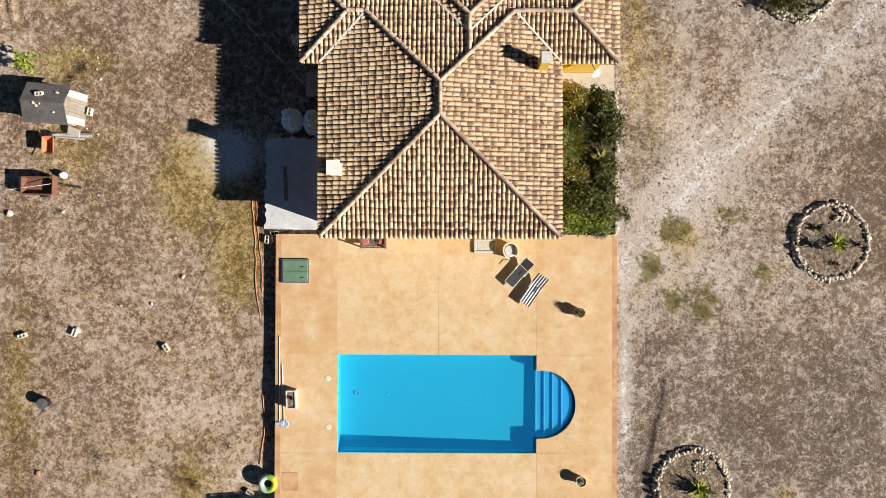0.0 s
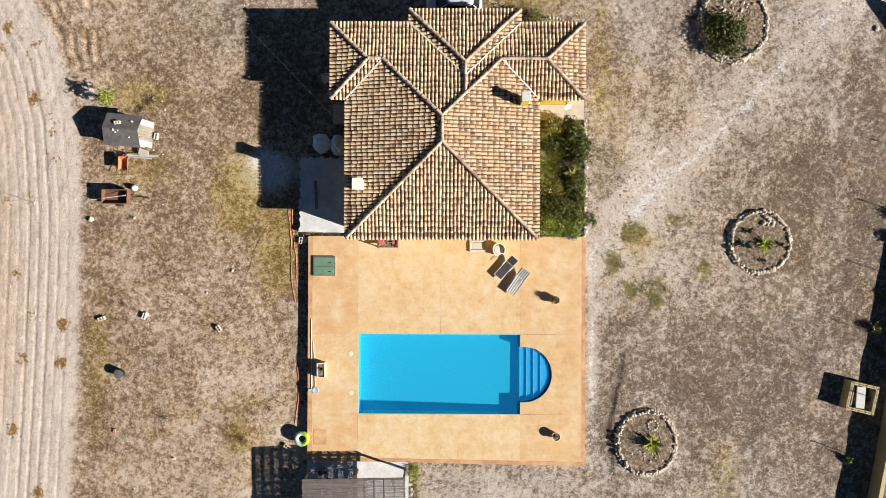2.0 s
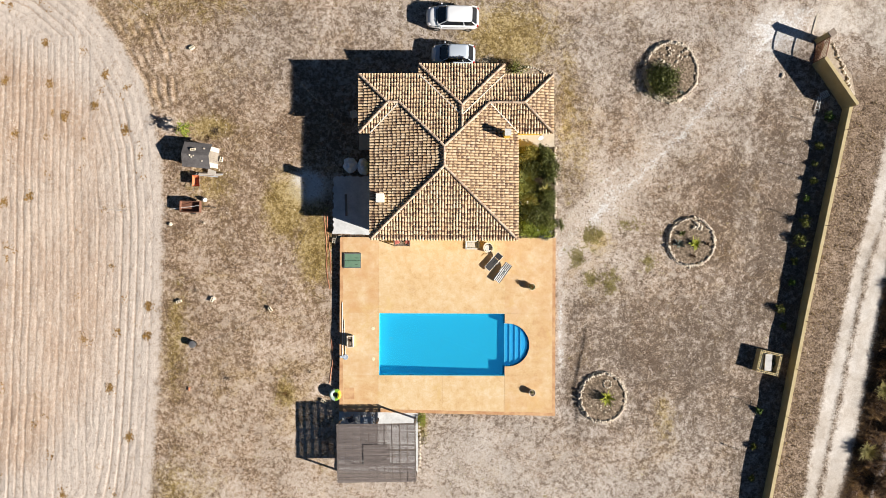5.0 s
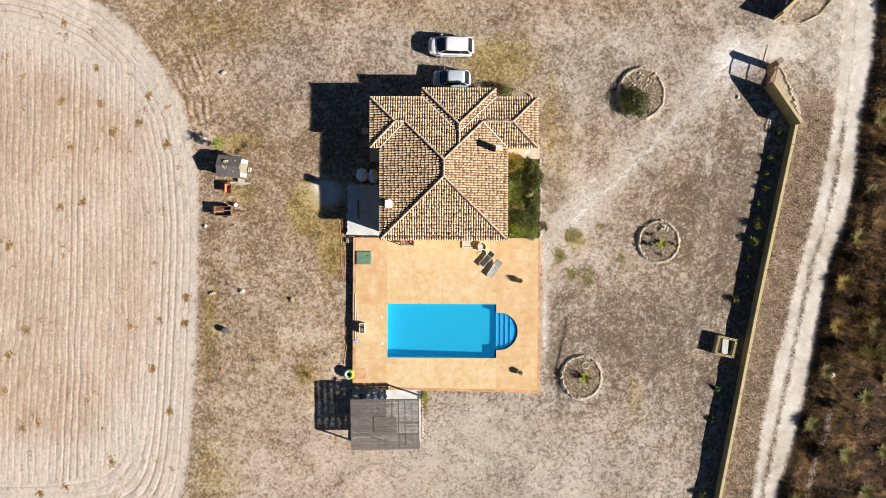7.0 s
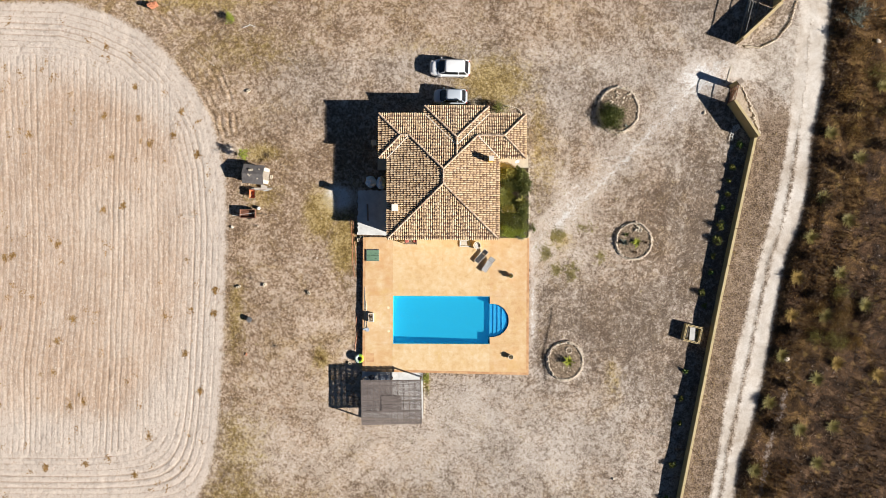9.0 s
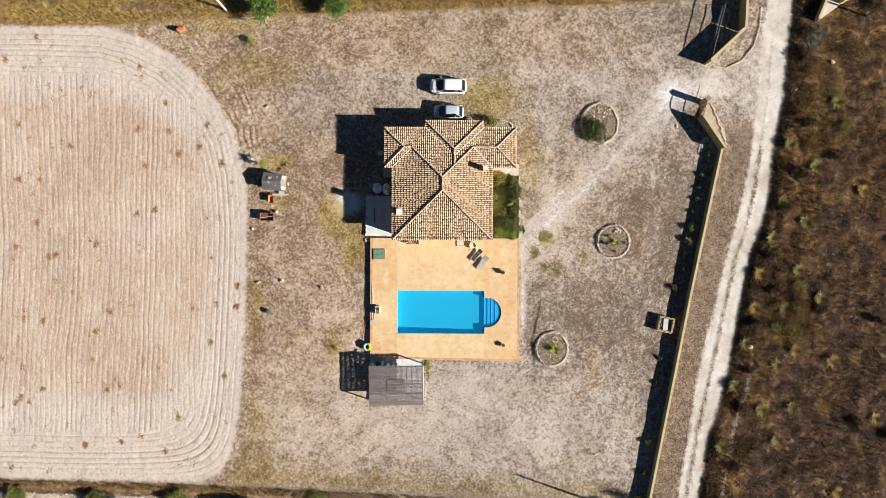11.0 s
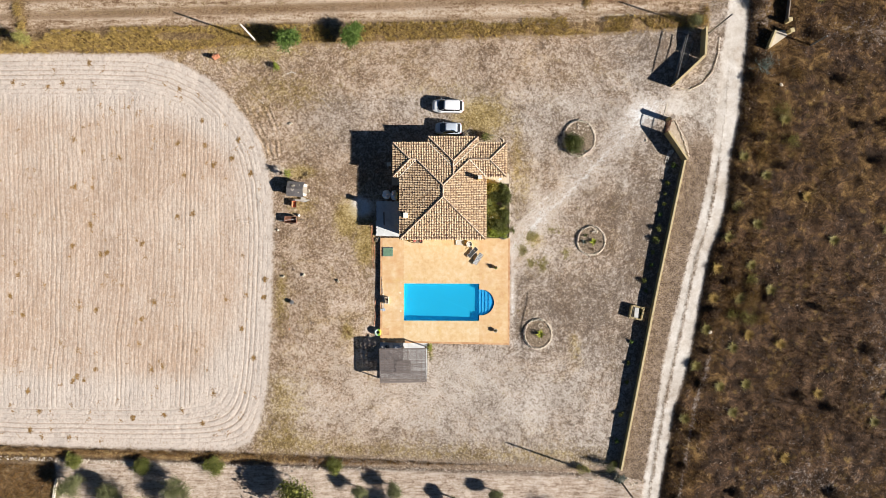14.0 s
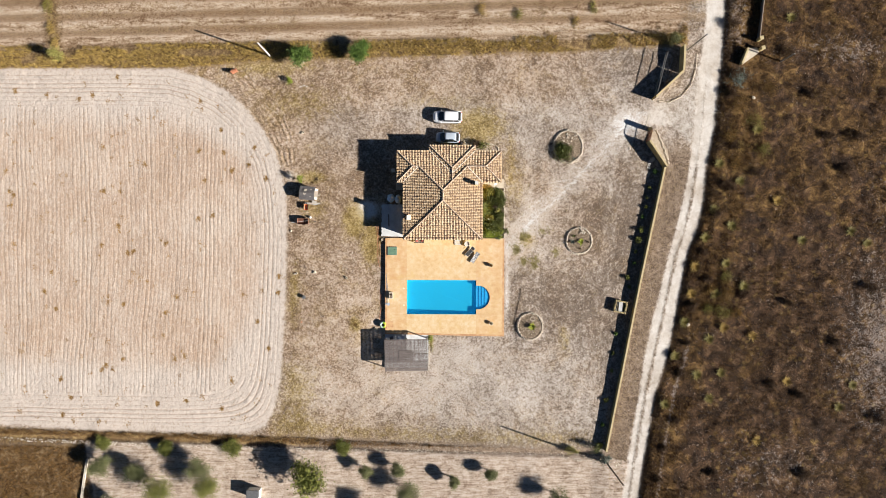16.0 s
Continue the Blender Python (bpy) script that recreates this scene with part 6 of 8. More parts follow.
def car(x, y, L, W, H, col, label, rz):
    c = thing("car", label, "car", x, y, ground_z(x, y), rz, group="cars parked behind the house")
    h, w = L / 2, W / 2
    bm = bmesh.new()
    hood = 0.60 * H
    loft(bm, [(0.20, outline(-h + 0.12, h - 0.10, w * 0.90, 0.3, nose=0.12)), (0.34, outline(-h, h, w * 0.97, 0.38, nose=0.14)), (0.52, outline(-h, h, w, 0.38, nose=0.13)), (0.66, outline(-h + 0.05, h - 0.03, w, 0.39, nose=0.13)),
              (hood - 0.03, outline(-h + 0.16, h - 0.06, w * 0.96, 0.42, nose=0.13)), (hood + 0.03, outline(-h + 0.42, h - 0.12, w * 0.90, 0.46, nose=0.12)), (hood + 0.06, outline(-h + 0.75, h - 0.2, w * 0.84, 0.4, nose=0.06))])
    part("body", bm, col, c, smooth=True)
    f0, r0 = -0.30 * L, h - 0.16
    f1, r1 = -0.125 * L, h - 0.66
    bm = bmesh.new()
    loft(bm, [(hood + 0.02, outline(f0, r0, w * 0.86, 0.3)), (H - 0.09, outline(f1 + 0.02, r1 + 0.04, w * 0.70, 0.3)), (H - 0.05, outline(f1 + 0.1, r1 - 0.04, w * 0.66, 0.32))])
    part("window", bm, GLASSY, c, "dark tinted car windows", smooth=False)
    bm = bmesh.new()
    loft(bm, [(H - 0.10, outline(f1 - 0.02, r1 + 0.09, w * 0.725, 0.26)), (H - 0.035, outline(f1 + 0.02, r1 + 0.05, w * 0.69, 0.28)), (H, outline(f1 + 0.2, r1 - 0.15, w * 0.55, 0.36))])
    part("roof", bm, col, c, smooth=True)
    for sy in (-1, 1):
        for xa, xb in ((f0 + 0.03, f1 + 0.0), (r0 - 0.04, r1 + 0.06), (0.22 * L, 0.20 * L)):
            bm = bmesh.new()
            rod(bm, (xa, sy * w * 0.83, hood + 0.03), (xb, sy * w * 0.70, H - 0.07), 0.04, 0.035, 6)
            part("pillar", bm, col, c)
        bm = bmesh.new()
        box(bm, f0 + 0.30, f0 + 0.44, sy * (w + 0.02) - 0.09, sy * (w + 0.02) + 0.09, hood + 0.02, hood + 0.16, bevel=0.04)
        part("mirror", bm, col, c)
        bm = bmesh.new()
        box(bm, -h + 0.16, -h + 0.42, sy * w * 0.66 - 0.12, sy * w * 0.66 + 0.12, 0.58, hood - 0.03, bevel=0.05)
        part("headlight", bm, LAMP, c)
        bm = bmesh.new()
        box(bm, h - 0.20, h - 0.06, sy * w * 0.74 - 0.09, sy * w * 0.74 + 0.09, 0.55, hood - 0.06, bevel=0.03)
        part("tail_light", bm, TAIL, c)
        bm = bmesh.new()
        rod(bm, (f0 + 0.35, sy * w * 0.985, 0.78), (r0 - 0.35, sy * w * 0.985, 0.80), 0.012, None, 5)
        part("door_strip", bm, BLACK, c)
        for xx in (-0.30 * L, 0.295 * L):
            wheel = new("wheel")
            wheel.parent = c
            wheel.matrix_basis = pose(xx, sy * (w - 0.10), 0.30, 90, 0, 0)
            bm = bmesh.new()
            lathe(bm, [(0.19, -0.09), (0.29, -0.09), (0.31, -0.05), (0.31, 0.05), (0.29, 0.09), (0.19, 0.09), (0.19, -0.09)], 20)
            part("tyre", bm, TYRE, wheel)
            bm = bmesh.new()
            lathe(bm, [(0.19, -0.07), (0.19, 0.07), (0.05, 0.085), (0.0, 0.085)], 14)
            lathe(bm, [(0.19, -0.07), (0.05, -0.085), (0.0, -0.085)], 14)
            part("rim", bm, RIM, wheel)
    bm = bmesh.new()
    box(bm, f0 - 0.04, f0 + 0.05, -w * 0.6, w * 0.6, hood + 0.045, hood + 0.075)
    part("wiper_cowl", bm, BLACK, c)
    return c


car(0.37, 18.45, 4.2, 1.78, 1.48, paint("white_paint", (0.79, 0.81, 0.84), 0.0), "white five-door hatchback parked on dry grass", -1)
car(0.44, 15.5, 3.5, 1.60, 1.44, paint("silver_paint", (0.50, 0.57, 0.66), 0.1), "small silver-blue hatchback parked close to the house", -1)

# ---- things on the terrace ----
hatch = thing("pool_hatch", "green painted steel pump-room hatch with two leaves", "hatch", -7.56, -0.89, 0.0)
bm = bmesh.new()
for b in ((-0.68, 0.68, -0.60, -0.55), (-0.68, 0.68, 0.55, 0.60), (-0.68, -0.63, -0.549, 0.549), (0.63, 0.68, -0.549, 0.549)):
    box(bm, *b, 0.001, 0.10)
part("frame", bm, STEEL, hatch)
for y0, y1 in ((-0.545, -0.008), (0.008, 0.545)):
    bm = bmesh.new()
    box(bm, -0.625, 0.625, y0, y1, 0.06, 0.115, bevel=0.012)
    leaf_ = part("leaf", bm, GREEN_HATCH, hatch)
    bm = bmesh.new()
    rod(bm, (0.28, (y0 + y1) / 2 - 0.06, 0.135), (0.42, (y0 + y1) / 2 - 0.06, 0.135), 0.012)
    rod(bm, (0.28, (y0 + y1) / 2 - 0.06, 0.11), (0.28, (y0 + y1) / 2 - 0.06, 0.14), 0.01)
    rod(bm, (0.42, (y0 + y1) / 2 - 0.06, 0.11), (0.42, (y0 + y1) / 2 - 0.06, 0.14), 0.01)
    part("handle", bm, BLACK, leaf_)
bm = bmesh.new()
box(bm, -8.19, -7.38, -11.98, -11.05, 0.002, 0.010)
tagged(link("floor_cover", bm, BORDER), "flush reddish concrete inspection cover in the terrace", "cover", kind="structure")
for sx, sy in ((-5.9, -6.31), (-5.86, -8.75)):
    bm = bmesh.new()
    lathe(bm, [(0.14, 0.001), (0.13, 0.012), (0.0, 0.014)], 18)
    single("skimmer_lid", bm, CHIMNEY, "round cream skimmer lid in the terrace", "lid", sx, sy, 0, group="skimmer lids by the pool")

bench = thing("bench", "dark slatted wooden bench with red cushions under the eave", "bench", -3.58, 0.55, 0.0)
BENCHWOOD = plain("dark_wood", (0.08, 0.065, 0.055), (0.16, 0.13, 0.11), 6.0, 0.8)
for k in range(5):
    bm = bmesh.new()
    box(bm, -0.64, 0.64, -0.28 + k * 0.105, -0.19 + k * 0.105, 0.42, 0.45)
    part("seat_slat", bm, BENCHWOOD, bench)
for k in range(3):
    bm = bmesh.new()
    box(bm, -0.64, 0.64, 0.27, 0.30, 0.52 + k * 0.12, 0.61 + k * 0.12)
    part("back_slat", bm, BENCHWOOD, bench)
for sx in (-0.6, 0.6):
    for sy in (-0.24, 0.25):
        bm = bmesh.new()
        box(bm, sx - 0.03, sx + 0.03, sy - 0.03, sy + 0.03, 0, 0.86 if sy > 0 else 0.62)
        part("leg", bm, BENCHWOOD, bench)
    bm = bmesh.new()
    box(bm, sx - 0.035, sx + 0.035, -0.3, 0.26, 0.621, 0.65)
    part("armrest", bm, BENCHWOOD, bench)
CUSHION = plain("red_fabric", (0.36, 0.10, 0.08), (0.50, 0.17, 0.13), 8.0, 0.95)
for sx, rot in ((-0.42, 20), (0.45, -15)):
    bm = bmesh.new()
    box(bm, -0.2, 0.2, -0.18, 0.18, -0.06, 0.06, bevel=0.045)
    single("cushion", bm, CUSHION, "faded red square cushion on the bench", "cushion", -3.58 + sx, 0.62, 0.52, rot, group="cushions on the bench")

GREYFAB = plain("grey_fabric", (0.44, 0.43, 0.41), (0.60, 0.59, 0.56), 9.0, 0.95)
dog = thing("pet_bed", "grey padded rectangular pet bed on the terrace", "pet bed", 2.0, 0.40, 0.0)
bm = bmesh.new()
box(bm, -0.58, 0.58, -0.35, 0.35, 0.0, 0.05, bevel=0.02)
part("base", bm, GREYFAB, dog)
for b in ((-0.58, 0.58, -0.36, -0.22), (-0.58, 0.58, 0.22, 0.36), (-0.58, -0.42, -0.219, 0.219), (0.42, 0.58, -0.219, 0.219)):
    bm = bmesh.new()
    box(bm, *b, 0.03, 0.12, bevel=0.04)
    part("bolster", bm, GREYFAB, dog)
bm = bmesh.new()
box(bm, -0.4, 0.4, -0.2, 0.2, 0.05, 0.085, bevel=0.015)
part("pad", bm, plain("beige_fabric", (0.46, 0.42, 0.36), (0.60, 0.56, 0.49), 9.0, 0.95), dog)

CREAM = plain("cream_plastic", (0.56, 0.50, 0.40), (0.72, 0.66, 0.56), 4.0, 0.6)
arm = thing("armchair", "round cream tub armchair with a grey seat cushion", "armchair", 3.26, 0.16, 0.0, 25)
bm = bmesh.new()
n = 20
shell_o, shell_i, top_o, top_i = [], [], [], []
for k in range(n + 1):
    a = math.radians(-60 + 300 * k / n)
    hgt = 0.62 + 0.12 * math.sin(max(0, min(math.pi, math.pi * k / n)))
    for lst, r, z in ((shell_o, 0.36, 0.03), (top_o, 0.42, hgt), (top_i, 0.36, hgt), (shell_i, 0.32, 0.30)):
        lst.append(bm.verts.new((math.cos(a) * r, math.sin(a) * r * 1.08, z)))
for k in range(n):
    bm.faces.new((shell_o[k], shell_o[k + 1], top_o[k + 1], top_o[k]))
    bm.faces.new((top_o[k], top_o[k + 1], top_i[k + 1], top_i[k]))
    bm.faces.new((top_i[k], top_i[k + 1], shell_i[k + 1], shell_i[k]))
part("shell", bm, CREAM, arm)
bm = bmesh.new()
lathe(bm, [(0.34, 0.03), (0.34, 0.28), (0.0, 0.30)], 20)
part("base", bm, CREAM, arm)
bm = bmesh.new()
lathe(bm, [(0.30, 0.301), (0.31, 0.36), (0.27, 0.41), (0.0, 0.42)], 20)
part("seat_cushion", bm, GREYFAB, arm, "grey seat cushion")
arm.matrix_basis = arm.matrix_basis @ Matrix.Diagonal((0.95, 0.95, 0.6, 1.0))


def lounger(x, y, rz, label, stripes):
    t = thing("sun_lounger", label, "sun lounger", x, y, 0.0, rz, group="sun loungers by the pool")
    t.matrix_basis = t.matrix_basis @ Matrix.Diagonal((0.88, 0.92, 0.72, 1.0))
    frame_m = ALU
    for sy in (-0.29, 0.29):
        bm = bmesh.new()
        rod(bm, (-0.92, sy, 0.33), (0.35, sy, 0.33), 0.02)
        rod(bm, (0.35, sy, 0.33), (0.88, sy, 0.62), 0.02)
        part("side_rail", bm, frame_m, t)
    for xx, sy in ((-0.75, -0.29), (-0.75, 0.29), (0.3, -0.29), (0.3, 0.29)):
        bm = bmesh.new()
        rod(bm, (xx, sy, 0.33), (xx - 0.06, sy * 1.05, 0.0), 0.017)
        part("leg", bm, frame_m, t)
    bm = bmesh.new()
    for xx, zz in ((-0.92, 0.33), (0.88, 0.62)):
        rod(bm, (xx, -0.29, zz), (xx, 0.29, zz), 0.02)
    part("cross_bar", bm, frame_m, t)
    if stripes:
        n = 9
        for k in range(n):
            bm = bmesh.new()
            y0, y1 = -0.33 + 0.66 * k / n, -0.33 + 0.66 * (k + 1) / n
            for (xa, za), (xb, zb) in (((-0.98, 0.345), (0.35, 0.345)), ((0.35, 0.345), (0.95, 0.67))):
                v = [bm.verts.new(p) for p in ((xa, y0, za), (xb, y0, zb), (xb, y1, zb), (xa, y1, za), (xa, y0, za + 0.03), (xb, y0, zb + 0.03), (xb, y1, zb + 0.03), (xa, y1, za + 0.03))]
                for q in ((7, 6, 5, 4), (0, 1, 2, 3), (0, 4, 5, 1), (1, 5, 6, 2), (2, 6, 7, 3), (3, 7, 4, 0)):
                    bm.faces.new([v[i] for i in q][::-1])
            part("towel_stripe", bm, WHITE if k % 2 else NAVY, t)
    else:
        for (xa, za), (xb, zb), nm in (((-0.9, 0.33), (0.34, 0.33), "seat"), ((0.37, 0.34), (0.86, 0.60), "backrest")):
            bm = bmesh.new()
            v = [bm.verts.new(p) for p in ((xa, -0.27, za), (xb, -0.27, zb), (xb, 0.27, zb), (xa, 0.27, za), (xa, -0.27, za + 0.015), (xb, -0.27, zb + 0.015), (xb, 0.27, zb + 0.015), (xa, 0.27, za + 0.015))]
            for q in ((7, 6, 5, 4), (0, 1, 2, 3), (0, 4, 5, 1), (1, 5, 6, 2), (2, 6, 7, 3), (3, 7, 4, 0)):
                bm.faces.new([v[i] for i in q][::-1])
            part(nm, bm, SLING, t)
    for sy in (-0.33, 0.33):
        bm = bmesh.new()
        rod(bm, (0.38, sy, 0.36), (0.30, sy, 0.55), 0.015)
        rod(bm, (0.30, sy, 0.55), (-0.05, sy, 0.55), 0.018)
        part("armrest", bm, ALU, t)


ALU = plain("white_aluminium", (0.60, 0.58, 0.54), (0.76, 0.74, 0.70), 6.0, 0.4, 0.1)
SLING = plain("black_mesh_fabric", (0.035, 0.035, 0.038), (0.07, 0.07, 0.072), 20.0, 0.8)
NAVY = plain("navy_cotton", (0.03, 0.035, 0.055), (0.06, 0.065, 0.09), 12.0, 0.95)
lounger(3.72, -0.92, 48, "black mesh reclining sun lounger with a pale frame", False)
lounger(4.42, -1.78, 55, "reclining sun lounger with a navy and white striped towel", True)


def pot(x, y, r, h, label, mat, plant):
    t = thing("plant_pot", label, "plant pot", x, y, 0.0, group="pots on the terrace")
    bm = bmesh.new()
    lathe(bm, [(0.0, 0.0), (r * 0.72, 0.0), (r * 0.95, h * 0.85), (r * 1.06, h * 0.86), (r * 1.06, h), (r * 0.92, h), (r * 0.88, h * 0.88), (0.0, h * 0.87)], 20)
    part("pot", bm, mat, t)
    bm = bmesh.new()
    lathe(bm, [(r * 0.89, h * 0.885), (r * 0.4, h * 0.9), (0.0, h * 0.91)], 16)
    part("soil", bm, SOIL, t)
    return t


pot(6.73, -2.92, 0.27, 0.34, "cream pot with a bushy green plant", CREAM, True)
bush("potted_plant", "bushy olive-green plant growing in the cream pot", 6.75, -2.88, 0.30, (0.24, 0.24, 0.2), MIDLEAF, 61, 260, 0.045, "plant")
spears("flower_stalks", "dry reddish flower stalks above the potted plant", 6.7, -2.85, 0.4, 0.45, 0.25, 0.012, 16, REDPETAL, 62)
pot(6.79, -11.32, 0.26, 0.38, "cream pot with a few bare dark stems", CREAM, False)
spears("potted_plant", "sparse dark stems in the pot", 6.79, -11.32, 0.34, 0.3, 0.3, 0.02, 14, DARKLEAF, 63)
pl = thing("planter", "rectangular cream trough filled with soil and dry stems", "planter", -7.68, -7.32, 0.0, 2)
bm = bmesh.new()
for b in ((-0.25, 0.25, -0.46, -0.40), (-0.25, 0.25, 0.40, 0.46), (-0.25, -0.19, -0.399, 0.399), (0.19, 0.25, -0.399, 0.399), (-0.19, 0.19, -0.399, 0.399)):
    box(bm, *b, 0.0, 0.36 if b[1] - b[0] > 0.45 or b[1] - b[0] < 0.1 else 0.05)
part("trough", bm, CREAM, pl)
bm = bmesh.new()
box(bm, -0.188, 0.188, -0.398, 0.398, 0.051, 0.31)
part("soil", bm, SOIL, pl)
spears("dry_plant", "dry tuft in the trough", -7.68, -7.2, 0.3, 0.25, 0.2, 0.015, 40, BROWNTWIG, 64)
for x0, y0, x1, y1, mt, nm, lb in ((-8.35, -4.2, -8.33, -8.5, WHITE, "pool_brush", "long white pole with a blue pool brush"), (-8.22, -5.6, -8.1, -8.45, ALU, "pool_net", "aluminium pole with a pale leaf net")):
    t = thing(nm, lb, "pool tool")
    bm = bmesh.new()
    rod(bm, (x0, y0, 0.03), (x1, y1, 0.03), 0.02)
    part("pole", bm, mt, t)
    bm = bmesh.new()
    if nm == "pool_brush":
        box(bm, x1 - 0.22, x1 + 0.22, y1 - 0.16, y1, 0.005, 0.07, bevel=0.02)
        part("head", bm, BLUE_SHEET, t, "blue brush head")
    else:
        lathe(bm, [(0.2, 0.0), (0.22, 0.03), (0.2, 0.06), (0.14, 0.05), (0.0, 0.04)], 16, Matrix.Translation((x1 + 0.02, y1 - 0.15, 0.0)))
        part("net", bm, BLUE_SHEET, t, "pale blue net head")

# bathing ring at the terrace corner, on an unseen drum added to hold it
bm = bmesh.new()
lathe(bm, [(0.0, 0.0), (0.28, 0.0), (0.3, 0.06), (0.3, 0.28), (0.0, 0.30)], 18)
single("drum", bm, BLACK, "dark plastic drum added under the swim ring", "drum", -8.85, -11.5, ground_z(-8.85, -11.5))
ringt = thing("swim_ring", "inflatable yellow, green and clear swim ring on a drum", "swim ring", -8.9, -11.6, ground_z(-8.85, -11.5) + 0.40)
RINGMATS = [plain("ring_" + nm, tuple(v * 0.8 for v in c), c, 3.0, 0.3) for nm, c in (("yellow", (0.62, 0.52, 0.05)), ("green", (0.22, 0.42, 0.06)), ("pale", (0.45, 0.58, 0.55)), ("clear", (0.40, 0.52, 0.40)))]
for k in range(8):
    bm = bmesh.new()
    a0, a1 = math.pi / 4 * k, math.pi / 4 * (k + 1)
    g = [[bm.verts.new(((0.34 + 0.15 * math.cos(b)) * math.cos(a), (0.34 + 0.15 * math.cos(b)) * math.sin(a), 0.15 * math.sin(b))) for b in [6.2832 * j / 10 for j in range(10)]] for a in [a0 + (a1 - a0) * i / 4 for i in range(5)]]
    for p, q in zip(g, g[1:]):
        for j in range(10):
            bm.faces.new((p[j], q[j], q[(j + 1) % 10], p[(j + 1) % 10]))
    part("panel", bm, RINGMATS[(0, 1, 2, 2, 3, 2, 1, 0)[k]], ringt, smooth=True)

# ---- things on the shaded west patio ----
bm = bmesh.new()
box(bm, -0.09, 0.09, -0.88, 0.88, 0.0, 0.09, bevel=0.01)
single("beam", bm, OLDWOOD, "dark timber beam lying on the white patio", "beam", -8.1, 3.55, -0.06, 2)


SHEET = plain("pale_sheet", (0.80, 0.86, 0.90), (0.93, 0.95, 0.97), 5.0, 0.7, bump=0.6, dist=0.06)


def covered(x, y, rx, ry, h, label, seed):
    bm = bmesh.new()
    bmesh.ops.create_icosphere(bm, subdivisions=4, radius=1.0)
    for v in bm.verts:
        k = 1 + 0.2 * noise.noise(v.co * 2.2 + Vector((seed, 0, 0))) + 0.2 * abs(noise.noise(v.co * 4 + Vector((seed, 3, 0)))) + 0.07 * noise.noise(v.co * 11 + Vector((seed, 5, 0)))
        flare = 1.0 + 0.3 * max(0, -v.co.z)
        v.co = Vector((v.co.x * rx * k * flare, v.co.y * ry * k * flare, max(0.0, (v.co.z + 0.35) * h * 0.75 * k)))
    single("covered_chair", bm, SHEET, label, "covered furniture", x, y, ground_z(x, y), 0, "sheet-covered chairs beside the patio", smooth=True)


covered(-7.8, 6.75, 0.5, 0.55, 0.9, "garden chair wrapped in a crumpled blue-grey sheet", 3)
covered(-6.75, 6.65, 0.42, 0.6, 0.9, "garden chair under a loose pale blue sheet", 9)
ch = thing("garden_chair", "white moulded plastic garden chair in the house's shade", "chair", -7.45, 10.75, ground_z(-7.45, 10.75), 10)
bm = bmesh.new()
box(bm, -0.24, 0.24, -0.24, 0.24, 0.40, 0.44, bevel=0.015)
part("seat", bm, WHITE, ch)
bm = bmesh.new()
box(bm, -0.24, -0.20, -0.24, 0.24, 0.441, 0.86, bevel=0.015)
part("backrest", bm, WHITE, ch)
for sx in (-0.22, 0.22):
    for sy in (-0.22, 0.22):
        bm = bmesh.new()
        rod(bm, (sx, sy, 0.41), (sx * 1.15, sy * 1.15, 0.0), 0.02)
        part("leg", bm, WHITE, ch)
for sy in (-0.25, 0.25):
    bm = bmesh.new()
    box(bm, -0.22, 0.2, sy - 0.025, sy + 0.025, 0.62, 0.65)
    part("armrest", bm, WHITE, ch)


def cinder(x, y, z, rz, label="pale hollow concrete block lying on dry ground", scale=1.0):
    t = thing("concrete_block", label, "concrete block", x, y, z, rz, group="loose concrete blocks")
    bm = bmesh.new()
    l, w, h, s = 0.2 * scale, 0.1 * scale, 0.2 * scale, 0.03
    for b in ((-l, l, -w, -w + s), (-l, l, w - s, w), (-l, -l + s, -w + s + 0.001, w - s - 0.001), (l - s, l, -w + s + 0.001, w - s - 0.001), (-s / 2, s / 2, -w + s + 0.001, w - s - 0.001)):
        box(bm, *b, 0.0, h)
    part("shell", bm, BLOCK, t)
    # black plate puts the hollow's shade into its floor colour
    bm = bmesh.new()
    box(bm, -l + s, l - s, -w + s, w - s, 0.0, 0.03)
    part("void", bm, FELT, t)


for x, y, rz in ((-18.2, 7.2, 80), (-14.2, -4.83, 125), (-21.57, -4.25, 20), (-18.87, -4.06, 70), (-9.1, 0.7, 85), (-20.6, 16.2, 30), (-8.7, 1.0, 5), (-9.9, -12.2, 150)):
    cinder(x, y, ground_z(x, y), rz)
rr = random.Random(90)
for k, (x, y, r) in enumerate(((-18.75, -3.95, 0.17), (-13.4, -1.2, 0.12), (-16.6, -2.7, 0.1), (-15.0, -2.6, 0.1), (-17.9, 9.4, 0.07), (-17.7, 8.9, 0.08), (-17.85, 10.0, 0.06), (-17.8, 9.7, 0.06), (-18.6, 10.4, 0.07), (-19.2, 10.5, 0.06), (-19.6, 2.1, 0.11), (-22.3, 2.0, 0.2), (-17.0, -13.0, 0.12), (3.2, -24.6, 0.13), (17.5, -24.0, 0.16), (1.2, -24.5, 0.12),
                                 (44.5, 21.4, 0.3), (35.3, -11.4, 0.3), (26.8, 14.0, 0.2))):
    bm = bmesh.new()
    rock(bm, (0, 0, 0), r, random.Random(k), 0.7)
    single("boulder", bm, STONE, "loose pale limestone rock on the ground", "rock", x, y, ground_z(x, y) + r * 0.3, 0, "loose rocks")
bm = bmesh.new()
box(bm, -0.14, 0.14, -0.07, 0.07, 0, 0.1, bevel=0.01)
single("brick", bm, TERRACOTTA, "single red clay brick on the ground", "brick", -20.75, -11.28, ground_z(-20.7, -11.3), 80)

